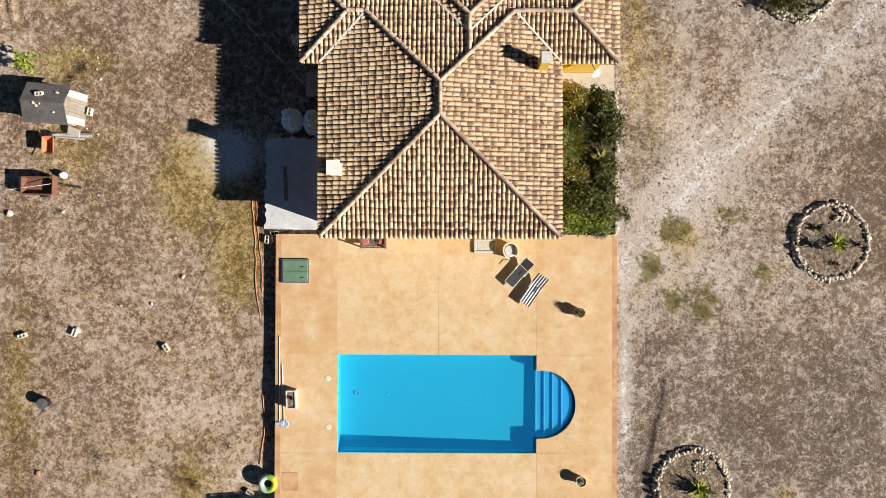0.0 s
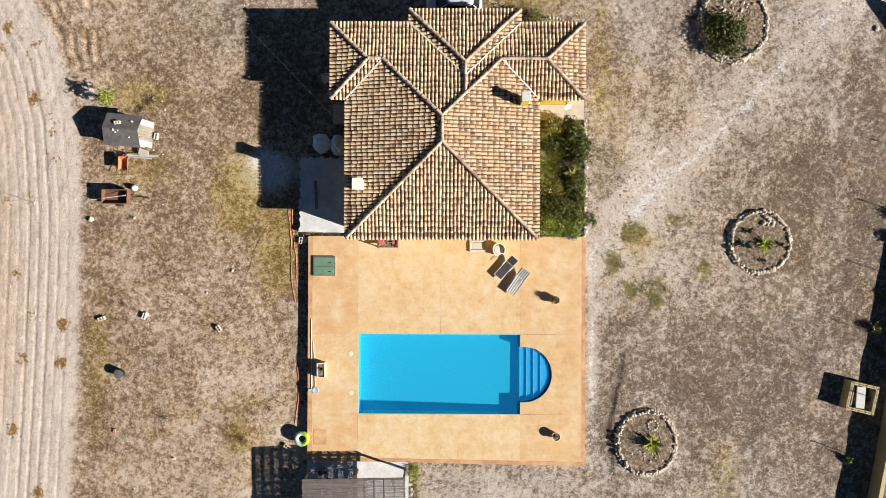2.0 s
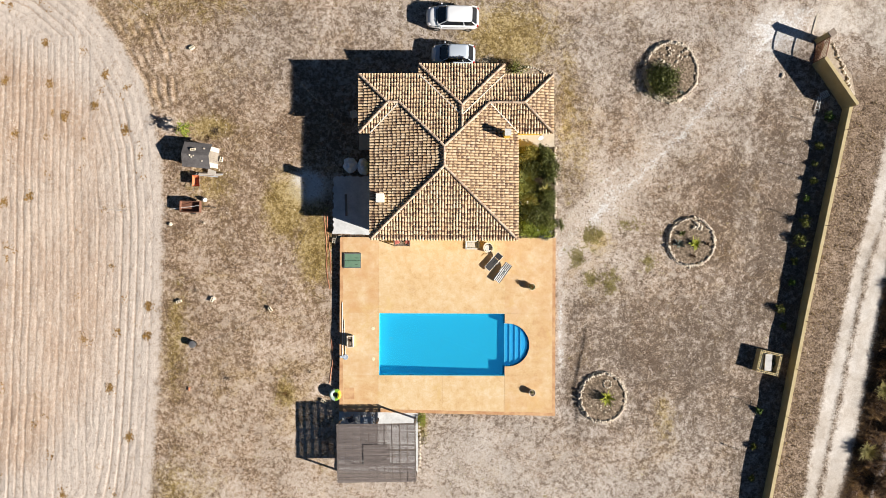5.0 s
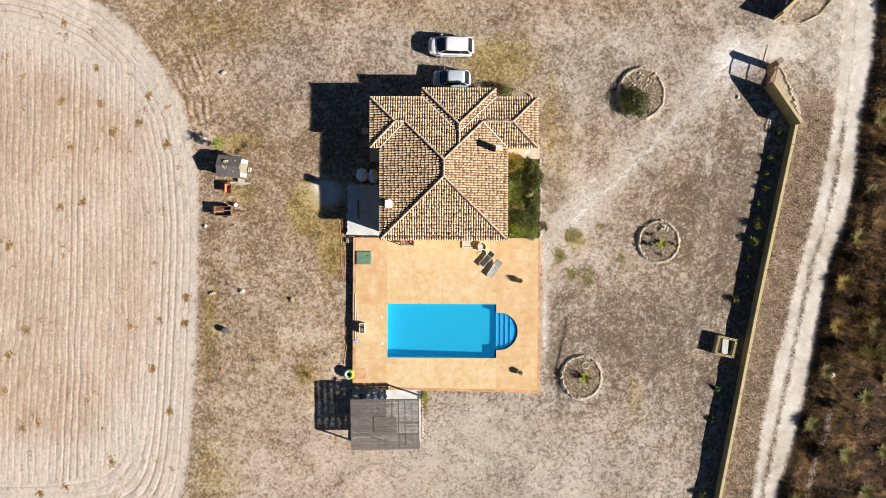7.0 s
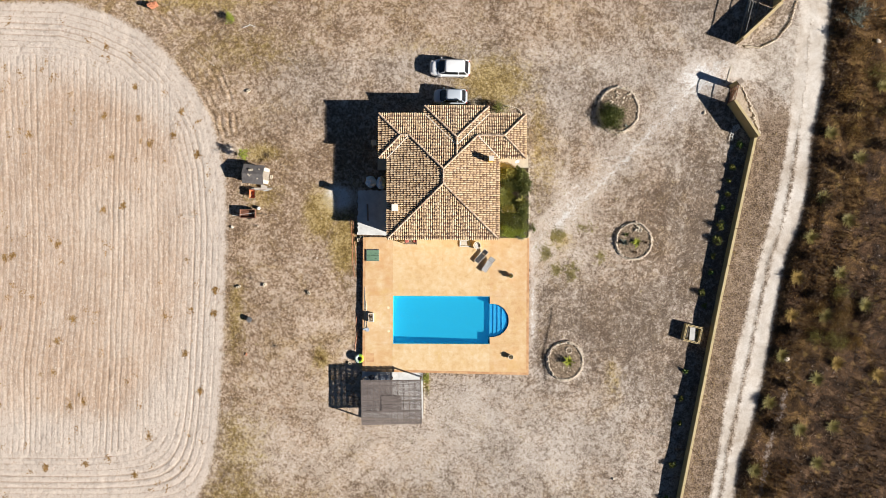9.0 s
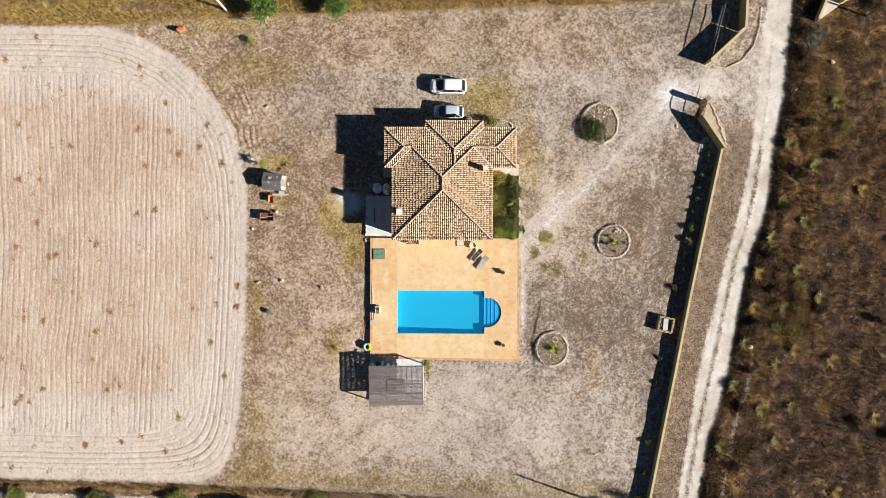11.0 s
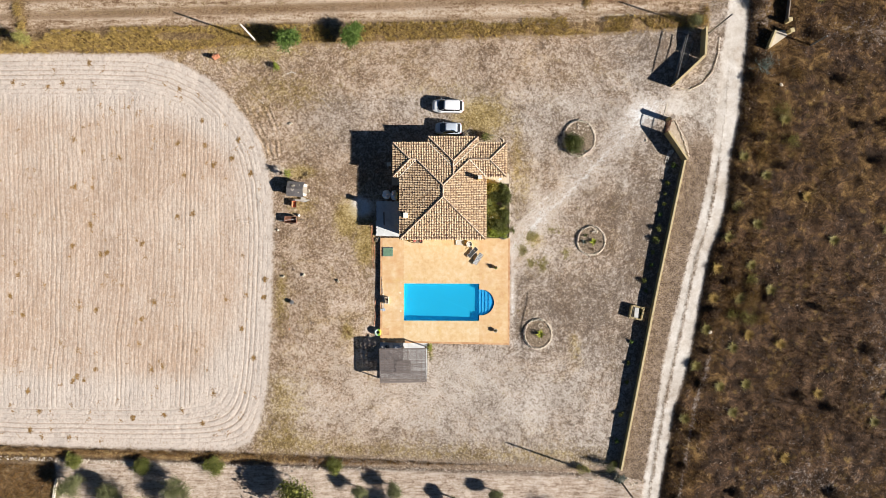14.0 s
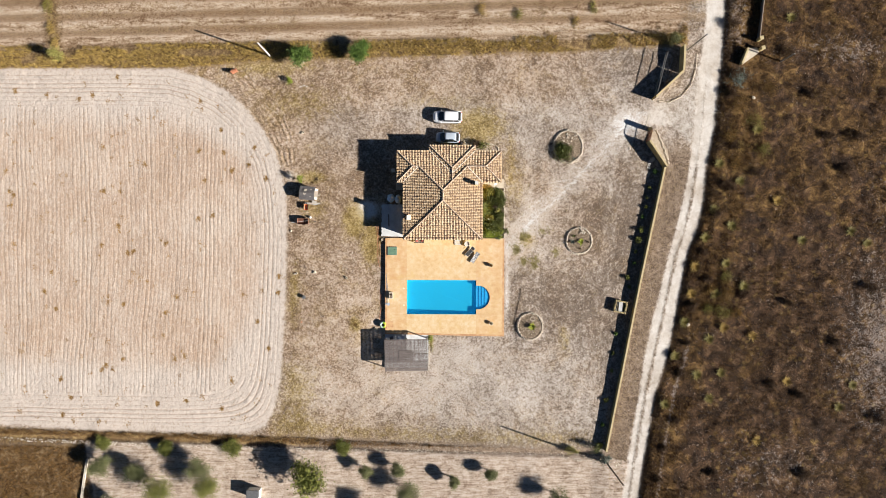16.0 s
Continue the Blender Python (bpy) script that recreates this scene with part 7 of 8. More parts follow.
# ---- shed corner ----
shed = thing("kennel", "low wooden dog kennel with a black felt gable roof", "kennel", -19.7, 7.38, ground_z(-19.7, 7.4), -5)
shed.matrix_basis = shed.matrix_basis @ Matrix.Diagonal((1.023, 1.023, 0.66, 1.0))
DUSTY = plain("dusty_felt", (0.06, 0.055, 0.055), (0.15, 0.14, 0.14), 2.5, 0.85)
PALEBOARD = plain("pale_board", (0.40, 0.36, 0.31), (0.58, 0.54, 0.48), 3.0, 0.9)
BROWNBOARD = plain("weathered_board", (0.17, 0.145, 0.115), (0.32, 0.28, 0.23), 3.0, 0.9)
for x0, x1, y0, y1 in ((-0.98, 0.80, -0.80, -0.76), (-0.98, 0.80, 0.76, 0.80), (-0.98, -0.94, -0.759, 0.759)):
    bm = bmesh.new()
    box(bm, x0, x1, y0, y1, 0, 1.72)
    part("wall", bm, PALEBOARD, shed)
bm = bmesh.new()
for pts3 in (((-0.94, -0.80, 1.72), (-0.94, 0.80, 1.72), (-0.94, 0, 2.12)), ((0.82, -0.80, 1.72), (0.82, 0.80, 1.72), (0.82, 0, 2.12))):
    a = [bm.verts.new(p) for p in pts3]
    b = [bm.verts.new((p[0] + 0.03, p[1], p[2])) for p in pts3]
    bm.faces.new(a)
    bm.faces.new(b[::-1])
    for k in range(3):
        bm.faces.new((a[k], a[(k + 1) % 3], b[(k + 1) % 3], b[k]))
part("gable", bm, PALEBOARD, shed)
for k in range(9):
    bm = bmesh.new()
    y0 = -0.79 + k * 0.176
    box(bm, 0.0, 0.035, y0, y0 + 0.165, -1.85, 0.0, Matrix.Translation((0.86, 0, 1.86 - 0.2 * abs(k - 4) / 4)) @ Matrix.Rotation(radians(-11), 4, "Y"))
    part("board", bm, BROWNBOARD if 1 < k < 7 else PALEBOARD, shed)
for sy in (-1, 1):
    bm = bmesh.new()
    v = [(-1.12, 0, 2.20), (0.98, 0, 2.20), (1.06, sy * 0.96, 1.66), (-1.10, sy * 0.96, 1.66)]
    hi = [bm.verts.new(p) for p in v]
    lo = [bm.verts.new((p[0], p[1], p[2] - 0.05)) for p in v]
    bm.faces.new(hi if sy < 0 else hi[::-1])
    bm.faces.new(lo)
    for k in range(4):
        bm.faces.new((hi[k], hi[(k + 1) % 4], lo[(k + 1) % 4], lo[k]))
    bmesh.ops.recalc_face_normals(bm, faces=bm.faces)
    part("roof_sheet", bm, DUSTY, shed, "black felt roof sheet with dusty creases")
zs = ground_z(-19.7, 7.4)
cinder(-19.95, 7.79, zs + 1.26, 5, "pale hollow block weighing down the kennel roof", 0.9)
for k, (x, y, dz, r) in enumerate(((-18.7, 7.7, 1.93, 0.1), (-19.75, 7.18, 2.16, 0.12), (-19.45, 7.14, 2.16, 0.09), (-18.85, 6.75, 1.96, 0.09), (-19.62, 7.05, 2.12, 0.1))):
    bm = bmesh.new()
    rock(bm, (0, 0, 0), r, random.Random(k + 40), 0.7)
    single("boulder", bm, STONE, "pale stone weighing down the kennel roof", "rock", x * 1.023, y * 1.023, zs + dz * 0.66, 0, "stones on the kennel roof")
planks = thing("plank_pile", "pile of grey weathered planks beside the kennel", "planks", -19.15, 5.95, ground_z(-19, 5.9), -3)
for k in range(5):
    bm = bmesh.new()
    box(bm, -1.2 + 0.07 * k, 1.15 - 0.12 * (4 - k), -0.12 + 0.05 * k, -0.03 + 0.05 * k, 0.03 + 0.05 * (k % 3), 0.075 + 0.05 * (k % 3), Matrix.Rotation(0.02 * (k - 2), 4, "Z"))
    part("plank", bm, (BLUE_SHEET, OLDWOOD, PALEBOARD)[k % 3], planks)
bm = bmesh.new()
box(bm, -0.32, 0.32, -0.2, 0.2, 0.3, 0.34, Matrix.Rotation(0.35, 4, "X"))
single("board", bm, PALEBOARD, "pale board leaning against the kennel", "board", -18.85, 6.25, ground_z(-18.8, 6.2), -20)
wb = thing("wheelbarrow", "orange steel wheelbarrow standing on dry ground", "wheelbarrow", -20.02, 5.4, ground_z(-20, 5.4), 0)
bm = bmesh.new()
lo = [(-0.17, -0.25), (0.17, -0.25), (0.17, 0.25), (-0.17, 0.25)]
hi = [(-0.28, -0.42), (0.28, -0.42), (0.28, 0.45), (-0.28, 0.45)]
for s in (0.0, 0.012):
    a = [bm.verts.new((x, y, 0.33 + s)) for x, y in lo]
    b = [bm.verts.new((x * (1 - s), y * (1 - s), 0.62)) for x, y in hi]
    bm.faces.new(a)
    for k in range(4):
        bm.faces.new((a[k], a[(k + 1) % 4], b[(k + 1) % 4], b[k]))
part("tray", bm, ORANGE, wb)
for sx in (-1, 1):
    bm = bmesh.new()
    rod(bm, (sx * 0.1, 0.5, 0.3), (sx * 0.24, -0.75, 0.5), 0.018)
    part("handle", bm, STEEL, wb)
    bm = bmesh.new()
    rod(bm, (sx * 0.18, -0.2, 0.4), (sx * 0.22, -0.35, 0.0), 0.016)
    part("leg", bm, STEEL, wb)
bm = bmesh.new()
lathe(bm, [(0.1, -0.04), (0.18, -0.04), (0.2, 0.0), (0.18, 0.04), (0.1, 0.04), (0.1, -0.04)], 16, pose(0, 0.55, 0.2, 0, 90, 0))
part("wheel", bm, TYRE, wb)
ct = thing("cart", "rusty open steel cart with a long drawbar", "cart", -20.48, 3.36, ground_z(-20.5, 3.4), -1)
for x0, x1, y0, y1, z0, z1 in ((-0.76, 0.76, -0.40, 0.40, 0.30, 0.33), (-0.80, 0.80, -0.45, -0.41, 0.30, 0.72), (-0.80, 0.80, 0.41, 0.45, 0.30, 0.72), (-0.80, -0.765, -0.409, 0.409, 0.331, 0.72), (0.765, 0.80, -0.409, 0.409, 0.331, 0.72)):
    bm = bmesh.new()
    box(bm, x0, x1, y0, y1, z0, z1)
    part("panel", bm, RUST, ct)
for sy in (-0.5, 0.5):
    bm = bmesh.new()
    lathe(bm, [(0.06, -0.04), (0.2, -0.04), (0.22, 0.0), (0.2, 0.04), (0.06, 0.04)], 16, pose(0.1, sy, 0.22, 90, 0, 0))
    part("wheel", bm, TYRE, ct)
bm = bmesh.new()
rod(bm, (0.8, 0.1, 0.32), (1.85, 0.0, 0.05), 0.025)
part("drawbar", bm, BLACK, ct)
bm = bmesh.new()
rod(bm, (0.75, 0.08, 0.75), (-1.65, -0.2, 0.45), 0.018)
single("pole", bm, WHITE, "pale thin pole resting across the rusty cart", "pole", -20.48, 3.36, ground_z(-20.5, 3.4))
bm = bmesh.new()
lathe(bm, [(0.0, 0.0), (0.15, 0.0), (0.17, 0.05), (0.17, 0.28), (0.06, 0.36), (0.05, 0.42), (0.0, 0.42)], 16)
single("jug", bm, WHITE, "white plastic water jug beside the cart", "jug", -19.5, 3.95, ground_z(-19.5, 4), smooth=True)
bk = thing("bucket", "dark grey bucket with cables running from it", "bucket", -20.35, -7.65, ground_z(-20.3, -7.6))
bm = bmesh.new()
lathe(bm, [(0.0, 0.0), (0.2, 0.0), (0.27, 0.42), (0.25, 0.42), (0.19, 0.04), (0.0, 0.04)], 18)
part("body", bm, BLACK, bk)
bm = bmesh.new()
lathe(bm, [(0.28, 0.42), (0.28, 0.45), (0.0, 0.47)], 18)
part("lid", bm, STEEL, bk)
tree("ash_sapling", "young bright green tree with feathery leaves beside the kennel", -20.75, 9.35, 1.9, 0.62, BRIGHTLEAF, 71, 260, 0.10, 0.03)
for k, (x, y, r, m_) in enumerate(((-18.7, 9.5, 0.8, DARKSTICK), (-19.3, 9.0, 0.6, BROWNTWIG), (-22.0, 9.6, 0.7, DARKSTICK), (-20.3, -3.3, 0.35, DARKSTICK), (-19.7, 2.1, 0.35, DARKSTICK), (-12.9, -11.7, 0.6, RUSTTWIG), (-17.7, -10.4, 0.5, DARKSTICK), (-11.0, -9.8, 0.4, DARKSTICK))):
    spears("dead_branches", "dry dark twigs lying on the ground", x, y, ground_z(x, y), 0.3, r, 0.012, 60 if r > 0.55 else 24, m_, 400 + k, "branches", "dry twigs in the yard")
TWINE = plain("pale_twine", (0.45, 0.38, 0.28), (0.62, 0.54, 0.42), 9.0, 0.95)
for p, q in (((-21.7, -2.4), (-12.9, -9.5)), ((-18.9, -1.5), (-14.4, -4.6))):
    tube("twine", [(p[0] + (q[0] - p[0]) * k / 6, p[1] + (q[1] - p[1]) * k / 6) for k in range(7)], 0.008, TWINE, "thin pale twine stretched over the dry yard", "twine")
tube("cable", [(-10.4, 2.7), (-11.4, 1.4), (-12.1, -0.1), (-12.7, -2.1), (-13.6, -4.4), (-14.4, -4.9), (-15.8, -5.7), (-17.8, -6.9), (-19.6, -7.6), (-20.2, -7.7)], 0.008, BLACK, "black cable snaking over the dry yard", "cable")
tube("cable", [(-20.3, -7.8), (-21.0, -8.5), (-22.2, -9.8), (-22.7, -10.0)], 0.009, BLACK, "black cable running to the field edge", "cable")
tube("cable", [(-20.0, -7.8), (-19.1, -9.6), (-17.8, -10.3)], 0.008, BLACK, "short black cable from the bucket", "cable")
HOSE = plain("red_hose", (0.42, 0.16, 0.09), (0.58, 0.26, 0.15), 3.0, 0.7)
tube("garden_hose", [(-9.9, 3.0), (-9.75, 0.8), (-9.7, -1.5), (-9.45, -3.2)], 0.025, HOSE, "faded red garden hose along the terrace", "hose")
tube("garden_hose", [(-9.7, 3.0), (-9.6, 1.0), (-9.4, -0.6), (-9.35, -2.0)], 0.022, HOSE, "second faded red hose beside the first", "hose")
tube("garden_hose", [(-9.3, -7.2), (-9.2, -9.0), (-9.45, -10.8)], 0.025, HOSE, "faded red hose near the terrace corner", "hose")

# ---- pergola ----
MAT = Nodes("heather_mat", 0.95)
MAT.bump(MAT.noise(30.0), 0.5, 0.02)
MAT = MAT.color(MAT.ramp(MAT.math("ADD", MAT.math("MULTIPLY", MAT.island(), 0.25), MAT.math("MULTIPLY", MAT.noise(2.0, 5.0, 0.75, stretch=(0.6, 3.0, 1.0)), 0.75)), (0.25, (0.095, 0.080, 0.075)), (0.75, (0.235, 0.20, 0.187))))
perg = thing("pergola", "timber pergola roofed with grey-brown heather mats", "pergola", -5.41, -15.62, -0.75, 1.2)
bm = bmesh.new()
prism(bm, [(-8.6, -17.75), (-2.3, -17.9), (-2.3, -13.07), (-8.6, -12.97)], -0.5, -0.125)
structure("pavement_pergola", bm, PATIO, "pale concrete floor under the pergola")
PW, PS, PN = 3.05, -2.33, 2.15
for sx in (-PW + 0.08, 0.0, PW - 0.08):
    for sy in (PS + 0.1, PN - 0.1):
        bm = bmesh.new()
        box(bm, sx - 0.06, sx + 0.06, sy - 0.06, sy + 0.06, 0.6, 2.12)
        part("post", bm, OLDWOOD, perg)
for sy in (PS + 0.1, 0.05, PN - 0.1):
    bm = bmesh.new()
    box(bm, -PW, PW, sy - 0.05, sy + 0.05, 2.121, 2.26)
    part("beam", bm, OLDWOOD, perg)
for k in range(11):
    bm = bmesh.new()
    x0 = -PW + 0.05 + (2 * PW - 0.1) * k / 10
    box(bm, x0 - 0.035, x0 + 0.035, PS, PN, 2.261, 2.36)
    part("purlin", bm, OLDWOOD, perg)


def mat_sheet(x0, x1, y0, y1, z, gap, name, label, seed):
    rr = random.Random(seed)
    bm = bmesh.new()
    y = y0
    while y < y1:
        w = rr.uniform(0.022, 0.034)
        a, b = x0 + rr.uniform(-0.04, 0.03), x1 + rr.uniform(-0.03, 0.04)
        zz = z + rr.uniform(-0.008, 0.012)
        box(bm, a, b, y, y + w, zz, zz + 0.008)
        y += w + rr.uniform(0.2, 1.0) * gap
    tagged(part(name, bm, MAT, perg, label), kind="stuff")


mat_sheet(-PW, 0.85, -1.05, PN, 2.362, 0.012, "mat", "dense dark heather mat", 1)
mat_sheet(-PW, PW, PS, -0.9, 2.385, 0.010, "mat", "overlapping grey heather mat", 2)
mat_sheet(-1.0, 1.05, -0.95, 0.58, 2.41, 0.010, "mat", "extra dark mat patch", 3)
mat_sheet(0.85, PW, -1.0, PN, 2.362, 0.019, "mat", "thin pale worn mat", 4)
for k in range(5):
    bm = bmesh.new()
    rod(bm, (0.75 + 0.55 * k, PS, 2.412), (0.75 + 0.55 * k, PN, 2.412), 0.007, None, 6)
    part("wire", bm, OLDWOOD, perg, "dark tie wire over the mats")
for k in range(4):
    bm = bmesh.new()
    rod(bm, (0.5, -1.3 + 0.95 * k, 2.43), (PW, -1.3 + 0.95 * k, 2.43), 0.006, None, 6)
    part("wire", bm, OLDWOOD, perg, "dark tie wire over the mats")
chr2 = thing("folding_chair", "dark blue folding chair under the pergola's edge", "chair", -7.6, -13.5, -0.125, 20)
bm = bmesh.new()
box(bm, -0.25, 0.25, -0.24, 0.2, 0.42, 0.45, bevel=0.01)
part("seat", bm, NAVY, chr2)
bm = bmesh.new()
box(bm, -0.25, 0.25, 0.21, 0.25, 0.46, 0.95, bevel=0.01)
part("backrest", bm, NAVY, chr2)
for sx in (-0.23, 0.23):
    bm = bmesh.new()
    rod(bm, (sx, -0.22, 0.0), (sx, 0.22, 0.9), 0.015)
    rod(bm, (sx, 0.22, 0.0), (sx, -0.2, 0.44), 0.015)
    part("leg", bm, STEEL, chr2)
tb = thing("table", "low grey table with a pale sheet under the pergola", "table", -6.3, -13.55, -0.125, 5)
bm = bmesh.new()
box(bm, -0.5, 0.5, -0.35, 0.35, 0.68, 0.72, bevel=0.01)
part("tabletop", bm, BLUE_SHEET, tb)
for sx in (-0.44, 0.44):
    for sy in (-0.3, 0.3):
        bm = bmesh.new()
        box(bm, sx - 0.03, sx + 0.03, sy - 0.03, sy + 0.03, 0, 0.679)
        part("leg", bm, OLDWOOD, tb)
rr = random.Random(91)
edge = thing("stone_edging", "short row of pale stones beside the pergola floor", "stone edging", -2.15, 0, 0)
for k in range(16):
    stone(edge, rr.uniform(-0.04, 0.06), -17.6 + k * 0.31, ground_z(-2.1, -15) + 0.06, rr.uniform(0.09, 0.14), rr)
bush("weed", "yellow-green weed at the pergola post", -1.95, -13.6, ground_z(-1.9, -13.6), (0.35, 0.55, 0.4), BRIGHTLEAF, 72, 520, 0.045, "weed")
bush("weed", "low dry weed beside the pergola", -1.75, -15.0, ground_z(-1.7, -15), (0.4, 0.7, 0.2), YELLOWGREEN, 73, 220, 0.04, "weed")

# ---- poles, trees and the land around ----


def mast(x, y, h, mat, label, dx=0.0, dy=0.0, arm_=True):
    t = thing("utility_pole", label, "utility pole", x, y, ground_z(x, y), 0)
    bm = bmesh.new()
    rod(bm, (0, 0, -0.3), (dx, dy, h), 0.13, 0.09, 10)
    part("shaft", bm, mat, t)
    bm = bmesh.new()
    rod(bm, (dx - 0.25, dy, h - 0.25), (dx + 0.25, dy, h - 0.25), 0.03)
    part("crossarm", bm, STEEL, t)


CABLE = plain("grey_cable", (0.10, 0.10, 0.10), (0.16, 0.16, 0.16), 5.0, 0.6)
PALEPOLE = plain("pale_timber", (0.50, 0.48, 0.44), (0.66, 0.64, 0.60), 4.0, 0.9)
mast(-25.4, 27.3, 5.6, PALEPOLE, "pale grey wooden utility pole in the dry verge")
mast(23.7, -31.6, 8.2, OLDWOOD, "brown wooden utility pole at the lane corner")
mast(35.1, 28.4, 6.3, STEEL, "grey utility pole beside the gate wall")
mast(48.4, 26.7, 3.4, STEEL, "thin grey post in the scrub")
for x, y, h in ((-15.35, 18.35, 5.4), (-24.3, 18.9, 5.6), (-25.9, 3.0, 4.0)):
    t = thing("thin_pole", "thin grey steel pole standing upright on bare ground", "pole", x, y, ground_z(x, y), group="thin poles on the open ground")
    bm = bmesh.new()
    rod(bm, (0, 0, -0.3), (0, 0, h), 0.018, 0.012, 8)
    part("shaft", bm, STEEL, t)
    bm = bmesh.new()
    lathe(bm, [(0.0, 0.0), (0.07, 0.0), (0.06, 0.04), (0.02, 0.06)], 10)
    part("foot", bm, CONCRETE, t)
bm = bmesh.new()
p0, p1 = Vector((-25.4, 27.3, ground_z(-25.4, 27.3) + 5.4)), Vector((-5.75, 7.0, 2.45))
line_ = [p0.lerp(p1, k / 24) - Vector((0, 0, 0.7 * math.sin(math.pi * k / 24))) for k in range(25)]
for p, q in zip(line_, line_[1:]):
    rod(bm, p, q, 0.0035, None, 5)
single("overhead_cable", bm, CABLE, "thin pale overhead cable from the pole to the house wall", "cable")
for x, y, rz in ((-20.9, 22.9, 15), (-20.3, 23.0, -25)):
    bm = bmesh.new()
    rod(bm, (-0.35, 0, 0.05), (0.35, 0.05, 0.07), 0.05, 0.04)
    single("broken_pipe", bm, PALEPOLE, "short pale broken pipe on the dry ground", "pipe", x, y, ground_z(x, y), rz, "broken pipes")
stack = thing("brick_stack", "small stack of red clay bricks at the field corner", "brick stack", -30.6, 25.1, ground_z(-30.6, 25.1), 20)
rr = random.Random(92)
for c in range(5):
    for k in range(6 - c):
        bm = bmesh.new()
        box(bm, -0.35 + (k % 3) * 0.27 + rr.uniform(-0.05, 0.05), -0.1 + (k % 3) * 0.27, -0.3 + (k // 3) * 0.3, -0.05 + (k // 3) * 0.3, c * 0.17, c * 0.17 + 0.16, Matrix.Rotation(rr.uniform(-0.15, 0.15), 4, "Z"))
        part("brick", bm, TERRACOTTA, stack)
tree("almond_tree", "rounded green tree in the dry northern verge", -20.6, 26.9, 2.9, 1.55, TREELEAF, 101, 4200, 0.12, 0.1)
tree("almond_tree", "smaller rounded green tree in the northern verge", -12.2, 27.4, 2.7, 1.4, TREELEAF, 102, 3800, 0.12, 0.1)
tree("olive_tree", "young olive tree in the north-western verge", -55.5, 26.9, 2.4, 1.2, YELLOWGREEN, 103, 1100, 0.11)
bush("shrub", "small bright green shrub near the brick stack", -22.6, 23.7, ground_z(-22.6, 23.7), (0.45, 0.7, 0.6), BRIGHTLEAF, 104, 500, 0.07)
OG = "trees of the olive grove"
for k, (x, y, r, m_, h) in enumerate(((-49.5, -28.9, 1.1, MIDLEAF, 1.3), (-40.3, -29.6, 1.15, MIDLEAF, 1.3), (-30.7, -29.5, 1.3, MIDLEAF, 1.3), (-14.7, -29.6, 1.15, MIDLEAF, 1.3), (-49.2, -32.0, 1.6, OLIVE, 3.2), (-44.0, -32.9, 1.5, OLIVE, 3.2),
                                      (-34.9, -32.1, 1.6, OLIVE, 4.0), (-40.7, -35.0, 2.2, MIDLEAF, 4.6), (-33.9, -34.8, 1.7, MIDLEAF, 4.2), (-11.1, -32.6, 0.9, OLIVE, 2.6), (-6.5, -32.4, 1.0, OLIVE, 2.6), (1.6, -34.0, 0.85, OLIVE, 2.4),
                                      (6.8, -32.9, 0.8, OLIVE, 2.2), (-5.2, -35.4, 1.6, OLIVE, 3.4), (16.5, -36.2, 1.5, OLIVE, 3.2), (-47.5, -37.5, 1.5, OLIVE, 3.2), (-10.5, -38.0, 1.5, OLIVE, 3.2))):
    tree("olive_tree", "grey-green olive tree on pale tilled soil" if m_ is OLIVE else "fresh green fruit tree beside the ditch", x, y, h * 0.92, r * 1.0, m_, 110 + k, int(1800 + 1900 * r), 0.085, 0.1, OG)
tree("fig_tree", "large dense green fig tree at the grove's edge", -19.0, -33.0, 4.2, 2.35, MIDLEAF, 140, 3400, 0.2, 0.18)
bush("shrub", "yellow-green broom bush by the ditch", 18.5, -29.6, ground_z(18.5, -29.6), (1.2, 0.6, 0.7), YELLOWGREEN, 141, 900, 0.07)
bush("shrub", "dark green shrub at the end of the boundary wall", 21.9, -29.2, ground_z(21.9, -29.2), (0.8, 0.6, 1.4), DARKLEAF, 142, 900, 0.08)
bush("shrub", "grey tangled shrub at the base of the pole", 23.2, -31.0, ground_z(23.2, -31.0), (1.0, 0.8, 0.9), GREYLEAF, 143, 900, 0.08)
bush("shrub", "green shrub in the corner by the gate wall", 32.9, 29.6, ground_z(32.9, 29.6), (1.0, 1.0, 1.4), OLIVE, 144, 1300, 0.08)
hut = thing("hut", "small whitewashed block hut with a flat pale roof", "hut", -27.5, -36.2, ground_z(-27.5, -36.2), -3)
bm = bmesh.new()
box(bm, -0.85, 0.85, -0.7, 0.7, -0.2, 1.35)
part("wall", bm, WHITEWASH, hut)
bm = bmesh.new()
box(bm, -0.92, 0.92, -0.77, 0.77, 1.351, 1.43, bevel=0.02)
part("roof", bm, STEEL, hut)
bm = bmesh.new()
for p, q in (((-52.0, -31.5), (-52.5, -34.5)), ((-52.5, -34.5), (-53.0, -38.5))):
    wall_piece(bm, bm, p, q, -1.0, -0.35, 0.12)
structure("wall_west", bm, CONCRETE, "low pale concrete wall beside the grove")
pile = thing("rubble_heap", "heap of grey broken branches and rubble in the scrub", "rubble", 42.5, 24.1, ground_z(42.5, 24.1))
vs = blades(np.random.default_rng(150), np.zeros(60) + np.random.default_rng(1).normal(size=60) * 0.7, np.random.default_rng(2).normal(size=60) * 0.6, np.zeros(60), 0.5, 0.7, 0.03, 6)
ob = new("branches", mesh_of("branches", vs, 3, GREYLEAF))
ob.parent = pile

